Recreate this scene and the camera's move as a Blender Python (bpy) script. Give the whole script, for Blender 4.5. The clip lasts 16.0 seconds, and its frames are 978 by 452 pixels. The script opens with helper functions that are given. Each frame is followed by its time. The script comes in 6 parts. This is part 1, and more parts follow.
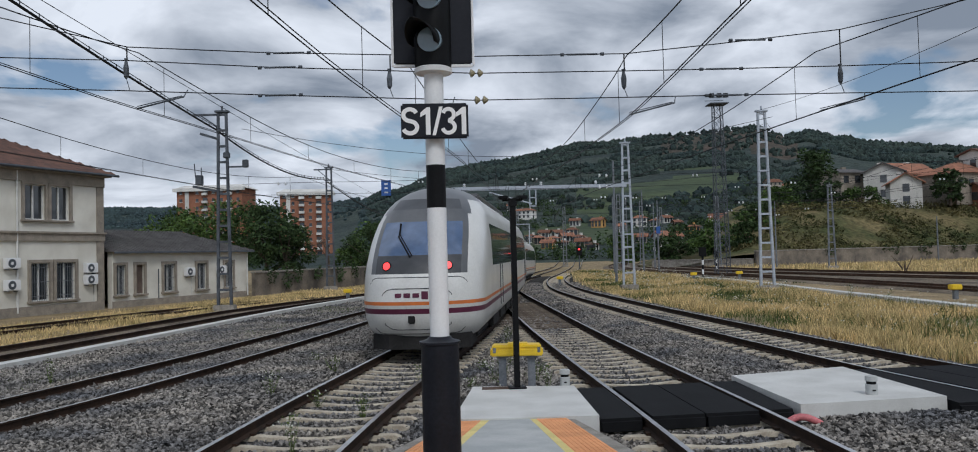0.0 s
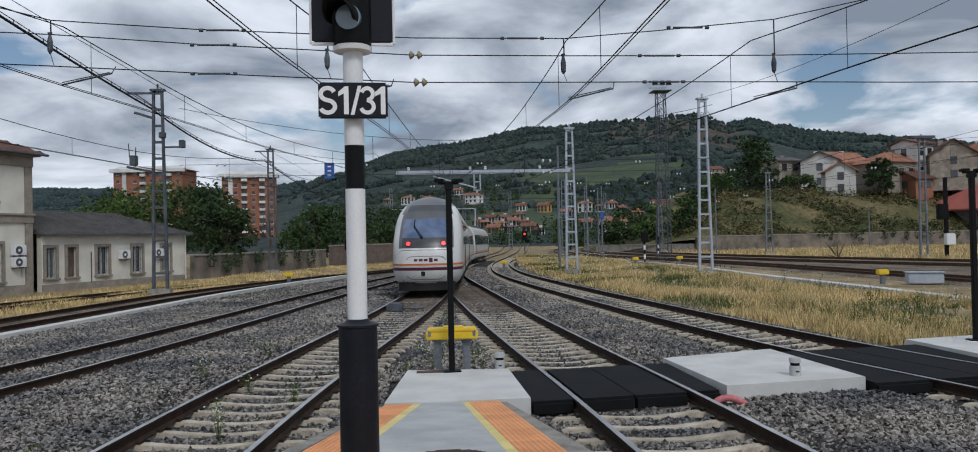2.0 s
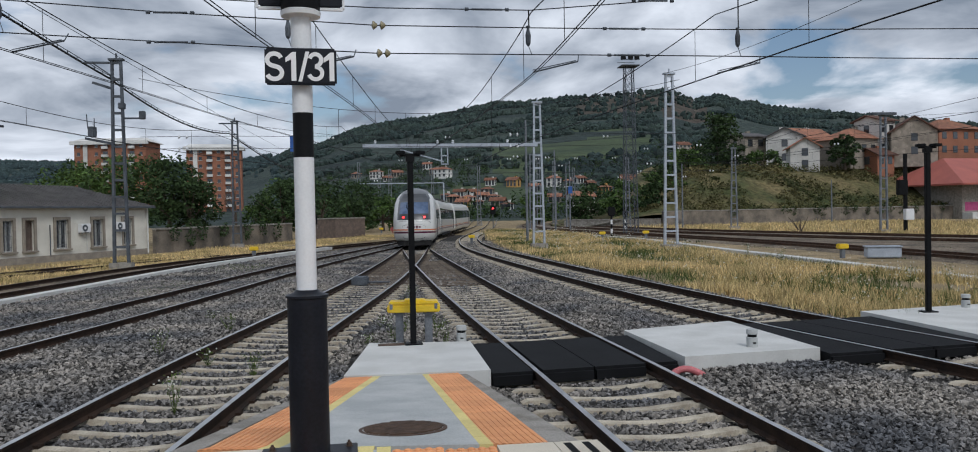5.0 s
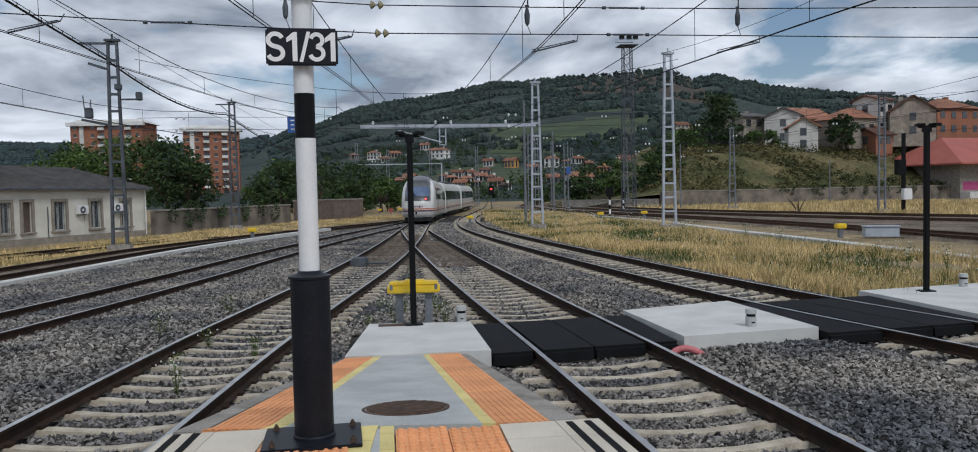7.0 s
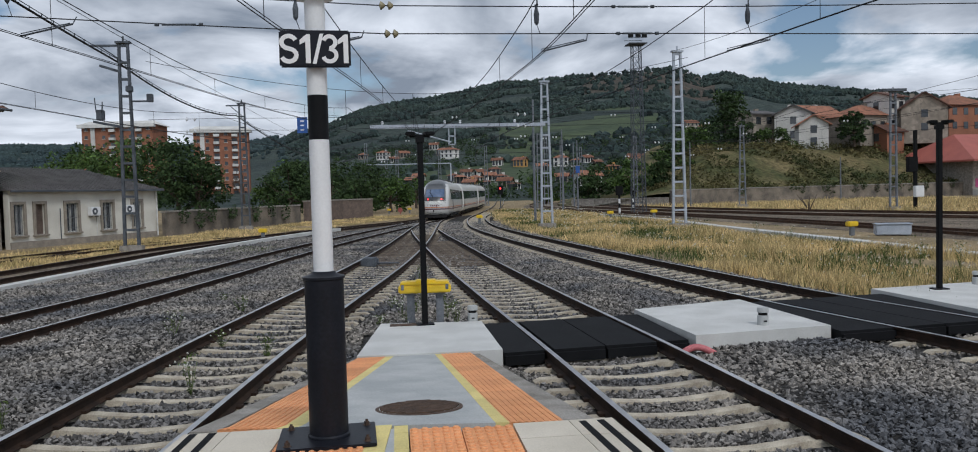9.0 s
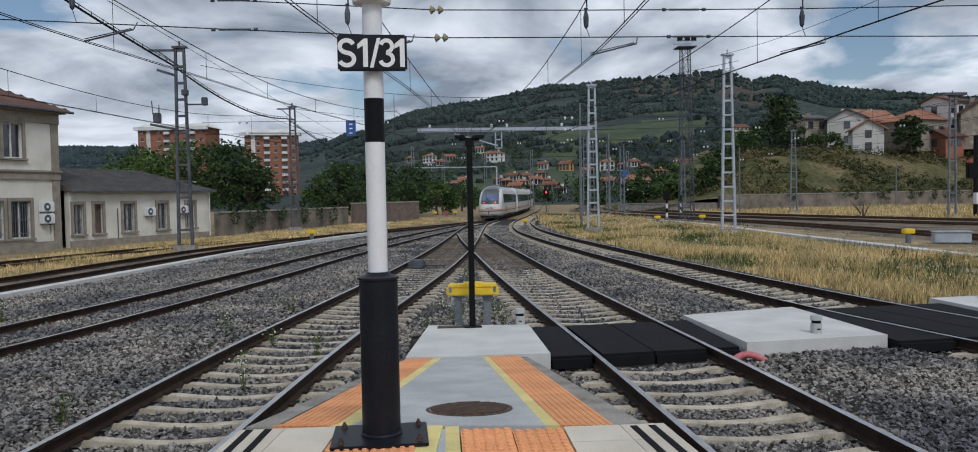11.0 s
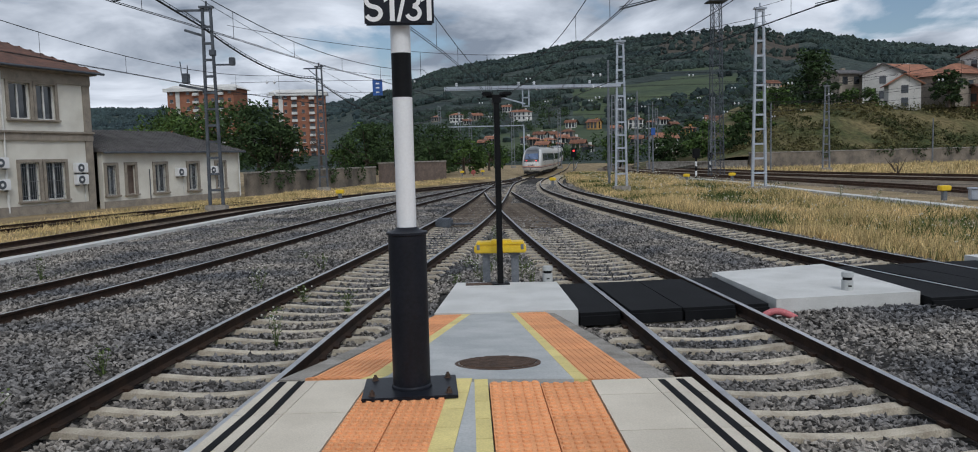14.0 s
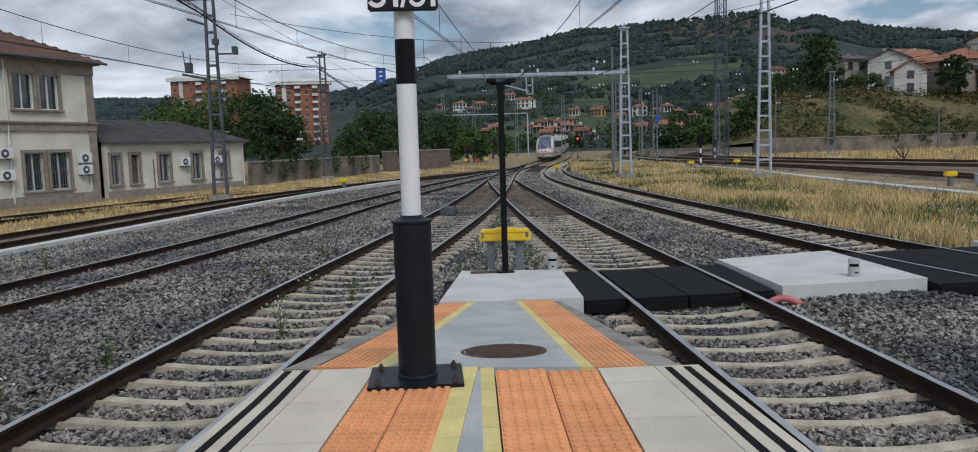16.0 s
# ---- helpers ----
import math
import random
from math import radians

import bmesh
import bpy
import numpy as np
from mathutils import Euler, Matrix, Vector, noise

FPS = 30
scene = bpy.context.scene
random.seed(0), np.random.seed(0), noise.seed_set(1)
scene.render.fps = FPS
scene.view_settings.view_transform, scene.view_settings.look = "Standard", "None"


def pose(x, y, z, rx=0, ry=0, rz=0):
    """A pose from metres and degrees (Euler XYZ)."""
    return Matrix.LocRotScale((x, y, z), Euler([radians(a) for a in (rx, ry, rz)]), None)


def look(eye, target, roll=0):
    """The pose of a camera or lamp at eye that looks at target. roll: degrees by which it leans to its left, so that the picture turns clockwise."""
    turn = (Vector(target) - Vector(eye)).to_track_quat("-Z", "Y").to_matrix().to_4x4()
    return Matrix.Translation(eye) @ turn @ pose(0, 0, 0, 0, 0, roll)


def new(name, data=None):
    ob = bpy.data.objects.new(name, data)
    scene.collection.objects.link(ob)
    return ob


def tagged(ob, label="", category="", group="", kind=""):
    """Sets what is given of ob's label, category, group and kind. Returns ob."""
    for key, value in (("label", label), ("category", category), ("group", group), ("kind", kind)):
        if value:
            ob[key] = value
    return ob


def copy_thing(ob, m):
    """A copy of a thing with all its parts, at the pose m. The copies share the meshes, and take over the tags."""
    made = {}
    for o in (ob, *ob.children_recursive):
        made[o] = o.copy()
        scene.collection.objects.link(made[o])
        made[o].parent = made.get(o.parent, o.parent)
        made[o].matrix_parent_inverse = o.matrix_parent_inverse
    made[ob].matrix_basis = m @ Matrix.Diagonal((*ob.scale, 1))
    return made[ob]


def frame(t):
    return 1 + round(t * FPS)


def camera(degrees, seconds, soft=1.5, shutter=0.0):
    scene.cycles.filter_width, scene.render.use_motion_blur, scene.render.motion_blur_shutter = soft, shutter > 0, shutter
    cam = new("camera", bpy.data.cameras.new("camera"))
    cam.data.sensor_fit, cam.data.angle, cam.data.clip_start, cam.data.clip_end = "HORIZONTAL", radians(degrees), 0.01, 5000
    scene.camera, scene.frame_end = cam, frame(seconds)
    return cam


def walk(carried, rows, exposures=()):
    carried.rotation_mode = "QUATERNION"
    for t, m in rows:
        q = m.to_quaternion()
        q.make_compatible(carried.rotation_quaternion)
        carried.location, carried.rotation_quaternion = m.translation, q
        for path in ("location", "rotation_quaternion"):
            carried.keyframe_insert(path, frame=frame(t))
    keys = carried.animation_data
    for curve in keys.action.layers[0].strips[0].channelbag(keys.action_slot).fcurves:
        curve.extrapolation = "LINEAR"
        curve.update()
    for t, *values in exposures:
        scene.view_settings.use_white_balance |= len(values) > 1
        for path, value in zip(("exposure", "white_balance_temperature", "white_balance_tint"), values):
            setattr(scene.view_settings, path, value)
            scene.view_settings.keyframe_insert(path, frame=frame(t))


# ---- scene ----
cam = camera(62.8, 16.0, soft=1.0)
PATH = [
    (0, (-0.232, -0.185, 2.29), (-0.189, 1.813, 2.359), -1.5),
    (0.5, (-0.187, -0.18, 2.289), (-0.136, 1.818, 2.348), -1.2),
    (1, (-0.15, -0.186, 2.285), (-0.041, 1.811, 2.333), -1.1),
    (1.5, (-0.115, -0.183, 2.28), (0.043, 1.811, 2.316), -1.1),
    (2, (-0.041, -0.155, 2.271), (0.133, 1.837, 2.298), -1.2),
    (2.5, (0.029, -0.133, 2.269), (0.209, 1.859, 2.291), -1.3),
    (3, (0.073, -0.115, 2.268), (0.267, 1.875, 2.287), -1.3),
    (3.5, (0.083, -0.093, 2.262), (0.299, 1.896, 2.272), -1.2),
    (4, (0.091, -0.103, 2.246), (0.327, 1.883, 2.24), -1.0),
    (6.5, (0.062, -0.119, 2.234), (0.317, 1.863, 2.158), -1.1),
    (7, (0.055, -0.118, 2.236), (0.308, 1.864, 2.15), -1.2),
    (7.5, (0.052, -0.119, 2.237), (0.305, 1.863, 2.145), -1.3),
    (8, (0.058, -0.124, 2.241), (0.308, 1.858, 2.146), -1.4),
    (8.5, (0.051, -0.135, 2.241), (0.292, 1.848, 2.148), -1.5),
    (9, (0.029, -0.133, 2.242), (0.259, 1.852, 2.155), -1.5),
    (9.5, (0.002, -0.15, 2.239), (0.198, 1.839, 2.159), -1.3),
    (12, (-0.03, -0.157, 2.238), (0.053, 1.84, 2.163), -1.0),
    (12.5, (-0.029, -0.164, 2.236), (0.038, 1.833, 2.161), -1.0),
    (13, (-0.031, -0.16, 2.219), (0.028, 1.836, 2.121), -1.2),
    (13.5, (-0.031, -0.158, 2.208), (0.02, 1.835, 2.055), -1.3),
    (14, (-0.034, -0.16, 2.207), (0.014, 1.831, 2.032), -1.4),
    (14.5, (-0.042, -0.146, 2.208), (0.004, 1.845, 2.024), -1.4),
    (15, (-0.046, -0.137, 2.207), (-0.004, 1.854, 2.018), -1.4),
    (15.5, (-0.04, -0.126, 2.208), (-0.001, 1.864, 2.012), -1.5),
    (16, (-0.042, -0.12, 2.2), (-0.005, 1.869, 1.996), -1.7),
]
walk(cam, [(t, look(eye, target, roll)) for t, eye, target, roll in PATH], exposures=[(0, -0.2, 6080, 10), (6, -0.14, 6080, 10), (16, -0.15, 6080, 10)])

# ---------- light ----------
SUN_EL, SUN_AZ = 46.0, 162.0
world = bpy.data.worlds.new("sky")
scene.world = world
world.use_nodes = True
wn, wl = world.node_tree.nodes, world.node_tree.links
wn.clear()


def wnode(kind, **inputs):
    n = wn.new(kind)
    for k, v in inputs.items():
        n.inputs[k.replace("_", " ")].default_value = v
    return n


w_out, w_bg = wnode("ShaderNodeOutputWorld"), wnode("ShaderNodeBackground", Strength=1.0)
w_sky = wnode("ShaderNodeTexSky")
w_sky.sky_type, w_sky.sun_disc = "NISHITA", False
w_sky.sun_elevation, w_sky.sun_rotation = radians(SUN_EL), radians(SUN_AZ)
w_scale = wnode("ShaderNodeVectorMath")
w_scale.operation = "SCALE"
w_scale.inputs[3].default_value = 0.085
w_tc, w_sep, w_add = wnode("ShaderNodeTexCoord"), wnode("ShaderNodeSeparateXYZ"), wnode("ShaderNodeMath")
w_add.inputs[1].default_value = 0.24
w_max = wnode("ShaderNodeMath")
w_max.operation, w_max.inputs[1].default_value = "MAXIMUM", 0.05
w_dx, w_dy, w_vec = wnode("ShaderNodeMath"), wnode("ShaderNodeMath"), wnode("ShaderNodeCombineXYZ")
w_dx.operation = w_dy.operation = "DIVIDE"
w_n1 = wnode("ShaderNodeTexNoise", Scale=1.5, Detail=9.0, Roughness=0.52, Distortion=0.3)
w_n2 = wnode("ShaderNodeTexNoise", Scale=2.1, Detail=9.0, Roughness=0.52, Distortion=0.35)
w_off = wnode("ShaderNodeVectorMath")
w_off.inputs[1].default_value = (3.1, 1.7, 0.0)
w_cov, w_tone, w_mix = wnode("ShaderNodeValToRGB"), wnode("ShaderNodeValToRGB"), wnode("ShaderNodeMix")
w_cov.color_ramp.elements[0].position, w_cov.color_ramp.elements[1].position = 0.365, 0.44
w_tone.color_ramp.elements[0].position, w_tone.color_ramp.elements[1].position = 0.36, 0.63
w_tone.color_ramp.elements[0].color = (0.27, 0.31, 0.37, 1)
w_tone.color_ramp.elements[1].color = (0.92, 0.95, 1.0, 1)
w_mix.data_type = "RGBA"
for a, b in ((w_tc.outputs["Generated"], w_sep.inputs[0]), (w_sep.outputs[2], w_add.inputs[0]), (w_add.outputs[0], w_max.inputs[0]),
             (w_sep.outputs[0], w_dx.inputs[0]), (w_max.outputs[0], w_dx.inputs[1]), (w_sep.outputs[1], w_dy.inputs[0]), (w_max.outputs[0], w_dy.inputs[1]),
             (w_dx.outputs[0], w_vec.inputs[0]), (w_dy.outputs[0], w_vec.inputs[1]), (w_vec.outputs[0], w_off.inputs[0]), (w_off.outputs[0], w_n1.inputs["Vector"]), (w_vec.outputs[0], w_n2.inputs["Vector"]),
             (w_n1.outputs["Fac"], w_cov.inputs[0]), (w_n2.outputs["Fac"], w_tone.inputs[0]), (w_sky.outputs[0], w_scale.inputs[0]),
             (w_cov.outputs[0], w_mix.inputs[0]), (w_scale.outputs[0], w_mix.inputs[6]), (w_tone.outputs[0], w_mix.inputs[7]),
             (w_mix.outputs[2], w_bg.inputs[0]), (w_bg.outputs[0], w_out.inputs[0])):
    wl.new(a, b)
sun = new("sun", bpy.data.lights.new("sun", "SUN"))
sun.data.energy, sun.data.angle, sun.data.color = 1.6, radians(18), (1.0, 0.96, 0.90)
sun.matrix_basis = look((40 * math.sin(radians(SUN_AZ)), 40 * math.cos(radians(SUN_AZ)), 40 * math.tan(radians(SUN_EL))), (0, 0, 0))

# ---------- materials ----------


def mat(name, c, c2=None, rough=0.7, metal=0.0, scale=3.0, fine=40.0, bump=0.25, depth=0.01, rand=0.0, contrast=0.25, stops=(0.35, 0.65), emit=None, vor=0.0, island=0.0, coat=0.0, spec=0.5):
    """A surface: two colours mixed by a broad noise, a fine grain on top, and a relief."""
    m = bpy.data.materials.new(name)
    m.use_nodes = True
    nt = m.node_tree
    N, L = nt.nodes, nt.links
    b = N["Principled BSDF"]
    b.inputs["Roughness"].default_value, b.inputs["Metallic"].default_value = rough, metal
    b.inputs["Specular IOR Level"].default_value = min(spec, 0.2) if rough >= 0.7 else spec
    if coat:
        b.inputs["Coat Weight"].default_value = coat
    tc = N.new("ShaderNodeTexCoord")
    n1 = N.new("ShaderNodeTexNoise")
    n1.inputs["Scale"].default_value, n1.inputs["Detail"].default_value = scale, 6
    if vor:
        n2 = N.new("ShaderNodeTexVoronoi")
        n2.inputs["Scale"].default_value = vor
    else:
        n2 = N.new("ShaderNodeTexNoise")
        n2.inputs["Scale"].default_value, n2.inputs["Detail"].default_value = fine, 4
    L.new(tc.outputs["Object"], n1.inputs["Vector"]), L.new(tc.outputs["Object"], n2.inputs["Vector"])
    r = N.new("ShaderNodeValToRGB")
    c2 = c2 or tuple(v * 0.75 for v in c)
    r.color_ramp.elements[0].position, r.color_ramp.elements[1].position = stops
    r.color_ramp.elements[0].color, r.color_ramp.elements[1].color = (*c2, 1), (*c, 1)
    L.new(n1.outputs["Fac"], r.inputs[0])
    col = r.outputs[0]
    grain = N.new("ShaderNodeMapRange")
    grain.inputs["To Min"].default_value, grain.inputs["To Max"].default_value = 1 - contrast, 1 + contrast
    if vor:
        bw = N.new("ShaderNodeRGBToBW")
        L.new(n2.outputs["Color"], bw.inputs[0])
        L.new(bw.outputs[0], grain.inputs[0])
    else:
        grain.inputs["From Min"].default_value, grain.inputs["From Max"].default_value = 0.3, 0.7
        L.new(n2.outputs["Fac"], grain.inputs[0])
    mul = N.new("ShaderNodeVectorMath")
    mul.operation = "SCALE"
    L.new(col, mul.inputs[0]), L.new(grain.outputs[0], mul.inputs[3])
    col = mul.outputs[0]
    for amount, src in ((rand, "obj"), (island, "geo")):
        if amount:
            info = N.new("ShaderNodeObjectInfo" if src == "obj" else "ShaderNodeNewGeometry")
            mr, mu = N.new("ShaderNodeMapRange"), N.new("ShaderNodeVectorMath")
            mr.inputs["To Min"].default_value, mr.inputs["To Max"].default_value = 1 - amount, 1 + amount
            mu.operation = "SCALE"
            L.new(info.outputs["Random" if src == "obj" else "Random Per Island"], mr.inputs[0])
            L.new(col, mu.inputs[0]), L.new(mr.outputs[0], mu.inputs[3])
            col = mu.outputs[0]
    L.new(col, b.inputs["Base Color"])
    if bump:
        bp = N.new("ShaderNodeBump")
        bp.inputs["Strength"].default_value, bp.inputs["Distance"].default_value = bump, depth
        L.new(n2.outputs["Distance" if vor else "Fac"], bp.inputs["Height"])
        if vor:
            bp.invert = True
        L.new(bp.outputs[0], b.inputs["Normal"])
    if emit:
        b.inputs["Emission Color"].default_value, b.inputs["Emission Strength"].default_value = (*emit[:3], 1), emit[3]
    return m


def glass_mat(name, c, rough=0.06):
    m = mat(name, c, rough=rough, bump=0, contrast=0.05)
    m.node_tree.nodes["Principled BSDF"].inputs["Specular IOR Level"].default_value = 0.8
    return m


M = dict(
    # bed below the loose stones: the shade of their gaps is painted in
    ballast=mat("ballast_gap_shade", (0.062, 0.058, 0.054), (0.022, 0.021, 0.020), 0.95, scale=2.2, vor=16, bump=1.0, depth=0.05, contrast=0.5),
    stone=mat("loose_ballast", (0.25, 0.228, 0.20), (0.092, 0.094, 0.10), 0.7, scale=0.5, fine=160, bump=0.3, island=0.85),
    old_ballast=mat("old_brown_ballast", (0.21, 0.17, 0.125), (0.085, 0.07, 0.055), 0.95, scale=0.5, vor=9, bump=1.0, depth=0.05, contrast=0.5),
    earth=mat("dry_ground", (0.33, 0.25, 0.145), (0.19, 0.15, 0.085), 0.95, scale=0.35, fine=14, bump=0.6, depth=0.05, contrast=0.35),
    # hill ground: distance haze is mixed into the green as extra blue
    wood_hill=mat("hazed_wooded_hill", (0.050, 0.067, 0.056), (0.024, 0.036, 0.035), 0.95, scale=0.014, fine=0.16, bump=0.8, depth=4.0, contrast=0.45),
    field=mat("hill_field", (0.068, 0.092, 0.044), (0.042, 0.060, 0.036), 0.95, scale=0.03, fine=0.2, bump=0.4, depth=1.0, contrast=0.25),
    heath=mat("brown_heath", (0.090, 0.068, 0.054), (0.040, 0.044, 0.034), 0.95, scale=0.02, fine=0.14, bump=0.8, depth=3.0, contrast=0.4),
    sleeper=mat("sleeper_concrete", (0.50, 0.45, 0.36), (0.33, 0.285, 0.22), 0.9, scale=4, fine=70, rand=0.14, bump=0.3, depth=0.004),
    old_sleeper=mat("old_sleeper", (0.17, 0.14, 0.11), (0.10, 0.08, 0.065), 0.9, scale=5, fine=50, rand=0.2),
    rust=mat("rusty_rail", (0.040, 0.023, 0.015), (0.018, 0.012, 0.009), 0.8, scale=5, fine=80, bump=0.3, depth=0.003),
    yard_rust=mat("brown_rusty_rail", (0.115, 0.068, 0.045), (0.06, 0.038, 0.027), 0.85, scale=5, fine=80, bump=0.3, depth=0.003),
    rail_top=mat("worn_rail_head", (0.55, 0.55, 0.56), (0.40, 0.39, 0.38), 0.28, 1.0, scale=3, fine=60, bump=0.05, contrast=0.1),
    dull_top=mat("dull_rail_head", (0.20, 0.15, 0.12), (0.12, 0.085, 0.065), 0.5, 0.6, scale=3, fine=60, bump=0.1),
    concrete=mat("pale_concrete", (0.60, 0.60, 0.58), (0.50, 0.50, 0.48), 0.8, scale=1.6, fine=60, bump=0.15, contrast=0.08),
    ramp=mat("grey_ramp_concrete", (0.47, 0.48, 0.47), (0.36, 0.375, 0.375), 0.75, scale=1.8, fine=50, bump=0.12, contrast=0.1),
    rough_conc=mat("rough_concrete", (0.33, 0.31, 0.28), (0.20, 0.185, 0.16), 0.95, scale=3, fine=90, bump=0.5, depth=0.006, contrast=0.35),
    dark_conc=mat("stained_concrete", (0.24, 0.205, 0.165), (0.10, 0.09, 0.078), 0.95, scale=0.7, fine=20, bump=0.3, contrast=0.25),
    cream=mat("cream_paver", (0.62, 0.565, 0.47), (0.53, 0.48, 0.395), 0.8, scale=2, fine=90, rand=0.06, bump=0.12, contrast=0.1),
    tactile=mat("orange_tactile_tile", (0.78, 0.37, 0.17), (0.68, 0.31, 0.14), 0.75, scale=4, fine=80, rand=0.09, bump=0.15, contrast=0.1),
    yellow_tile=mat("yellow_tile", (0.72, 0.61, 0.25), (0.64, 0.54, 0.23), 0.8, scale=4, fine=80, rand=0.07, bump=0.15, contrast=0.1),
    rubber=mat("black_rubber", (0.010, 0.0105, 0.012), (0.006, 0.0065, 0.0075), 0.8, scale=2, fine=120, bump=0.3, depth=0.004, spec=0.15),
    black_paint=mat("black_paint", (0.007, 0.0075, 0.009), (0.004, 0.0045, 0.005), 0.5, scale=4, fine=50, bump=0.06, contrast=0.2, spec=0.15),
    dark_wrap=mat("dark_grey_sleeve", (0.012, 0.0135, 0.019), (0.008, 0.009, 0.013), 0.42, scale=3, fine=40, bump=0.08, contrast=0.25, spec=0.2),
    white_paint=mat("white_paint", (0.74, 0.75, 0.76), (0.66, 0.67, 0.68), 0.45, scale=3, fine=60, bump=0.04, contrast=0.04),
    white_letter=mat("white_lettering", (0.82, 0.82, 0.82), (0.76, 0.76, 0.76), 0.5, bump=0, contrast=0.03),
    sign_black=mat("sign_black", (0.018, 0.02, 0.027), rough=0.4, bump=0.02, contrast=0.1, spec=0.15),
    lens=glass_mat("signal_lens", (0.22, 0.30, 0.36), 0.12),
    galv=mat("galvanised_steel", (0.19, 0.205, 0.23), (0.12, 0.135, 0.15), 0.6, 0.2, scale=2, fine=30, bump=0.1),
    pale_steel=mat("pale_painted_steel", (0.42, 0.46, 0.52), (0.33, 0.37, 0.43), 0.55, 0.1, scale=2, fine=30, bump=0.05),
    dark_steel=mat("weathered_steel", (0.115, 0.13, 0.15), (0.07, 0.078, 0.09), 0.7, 0.3, scale=2, fine=30),
    wire=mat("dark_wire", (0.03, 0.031, 0.034), rough=0.6, metal=0.4, bump=0, contrast=0.1, spec=0.15),
    insul=mat("glazed_insulator", (0.30, 0.26, 0.16), (0.20, 0.17, 0.10), 0.25, bump=0, contrast=0.1),
    pale_insul=mat("pale_insulator", (0.70, 0.72, 0.74), rough=0.3, bump=0, contrast=0.05),
    yellow=mat("yellow_enamel", (0.80, 0.56, 0.02), (0.68, 0.46, 0.02), 0.45, scale=5, fine=60, bump=0.05, contrast=0.08),
    iron=mat("cast_iron_cover", (0.13, 0.085, 0.06), (0.07, 0.05, 0.04), 0.7, 0.4, scale=12, fine=90),
    pink=mat("pink_duct", (0.55, 0.16, 0.17), (0.45, 0.13, 0.14), 0.6, bump=0.1),
    train_white=mat("white_coach_paint", (0.70, 0.70, 0.68), (0.60, 0.60, 0.575), 0.32, scale=1.2, fine=25, bump=0.0, contrast=0.06, coat=0.3),
    train_grey=mat("grey_coach_paint", (0.12, 0.124, 0.13), (0.09, 0.094, 0.10), 0.3, scale=1.5, fine=25, bump=0, contrast=0.08),
    train_dark=mat("dark_coach_panel", (0.055, 0.058, 0.064), (0.04, 0.042, 0.047), 0.35, bump=0, contrast=0.1),
    train_glass=glass_mat("coach_glass", (0.020, 0.026, 0.032), 0.05),
    # the glass colour holds a painted blue reflection of the sky
    screen=glass_mat("windscreen", (0.11, 0.16, 0.27), 0.05),
    orange=mat("orange_stripe", (0.60, 0.16, 0.03), rough=0.4, bump=0, contrast=0.05),
    purple=mat("purple_stripe", (0.12, 0.022, 0.055), rough=0.4, bump=0, contrast=0.05),
    under=mat("underframe", (0.028, 0.027, 0.027), (0.016, 0.016, 0.016), 0.8, scale=2, fine=20, bump=0.2, spec=0.15),
    red_lamp=mat("lit_red_lamp", (0.8, 0.03, 0.03), rough=0.4, bump=0, emit=(1.0, 0.05, 0.05, 2.2)),
    render_wall=mat("cream_render", (0.68, 0.665, 0.60), (0.56, 0.54, 0.48), 0.9, scale=0.8, fine=30, bump=0.15, contrast=0.1),
    stone_trim=mat("stone_trim", (0.30, 0.265, 0.22), (0.22, 0.195, 0.165), 0.9, scale=2.5, fine=30, bump=0.3),
    roof_tile=mat("weathered_roof_tile", (0.15, 0.08, 0.06), (0.09, 0.055, 0.045), 0.9, scale=2, fine=20, rand=0.2, bump=0.3),
    grey_roof=mat("grey_roof_sheet", (0.13, 0.125, 0.125), (0.085, 0.082, 0.082), 0.85, scale=1.5, fine=20, bump=0.3),
    pane=glass_mat("window_pane", (0.03, 0.036, 0.042)),
    white_frame=mat("white_window_frame", (0.66, 0.66, 0.64), rough=0.5, bump=0, contrast=0.05),
    shutter=mat("brown_shutter", (0.17, 0.13, 0.11), (0.12, 0.095, 0.08), 0.8, bump=0.1),
    brick=mat("red_brick", (0.32, 0.145, 0.09), (0.25, 0.112, 0.07), 0.9, scale=0.4, fine=6, bump=0.2, contrast=0.15),
    far_white=mat("white_facade", (0.66, 0.65, 0.62), (0.55, 0.54, 0.51), 0.9, scale=0.3, fine=4, bump=0.05, contrast=0.1, rand=0.12),
    ochre=mat("ochre_facade", (0.50, 0.29, 0.10), (0.42, 0.24, 0.09), 0.9, scale=0.3, fine=4, bump=0.05, contrast=0.1),
    far_roof=mat("clay_roof", (0.29, 0.135, 0.085), (0.18, 0.092, 0.064), 0.9, scale=0.8, fine=8, bump=0.3, rand=0.3),
    stone_wall=mat("granite_wall", (0.34, 0.30, 0.25), (0.23, 0.205, 0.17), 0.95, scale=0.8, vor=1.6, bump=0.5, depth=0.05, contrast=0.25),
    red_roof=mat("red_sheet_roof", (0.40, 0.115, 0.085), (0.32, 0.09, 0.07), 0.6, scale=0.4, fine=8, bump=0.1, contrast=0.1),
    red_door=mat("red_sheet_door", (0.34, 0.10, 0.09), (0.26, 0.08, 0.07), 0.7, scale=1, fine=10, bump=0.1),
    magenta=mat("sprayed_magenta", (0.42, 0.09, 0.20), (0.30, 0.06, 0.15), 0.8, scale=2, bump=0.05),
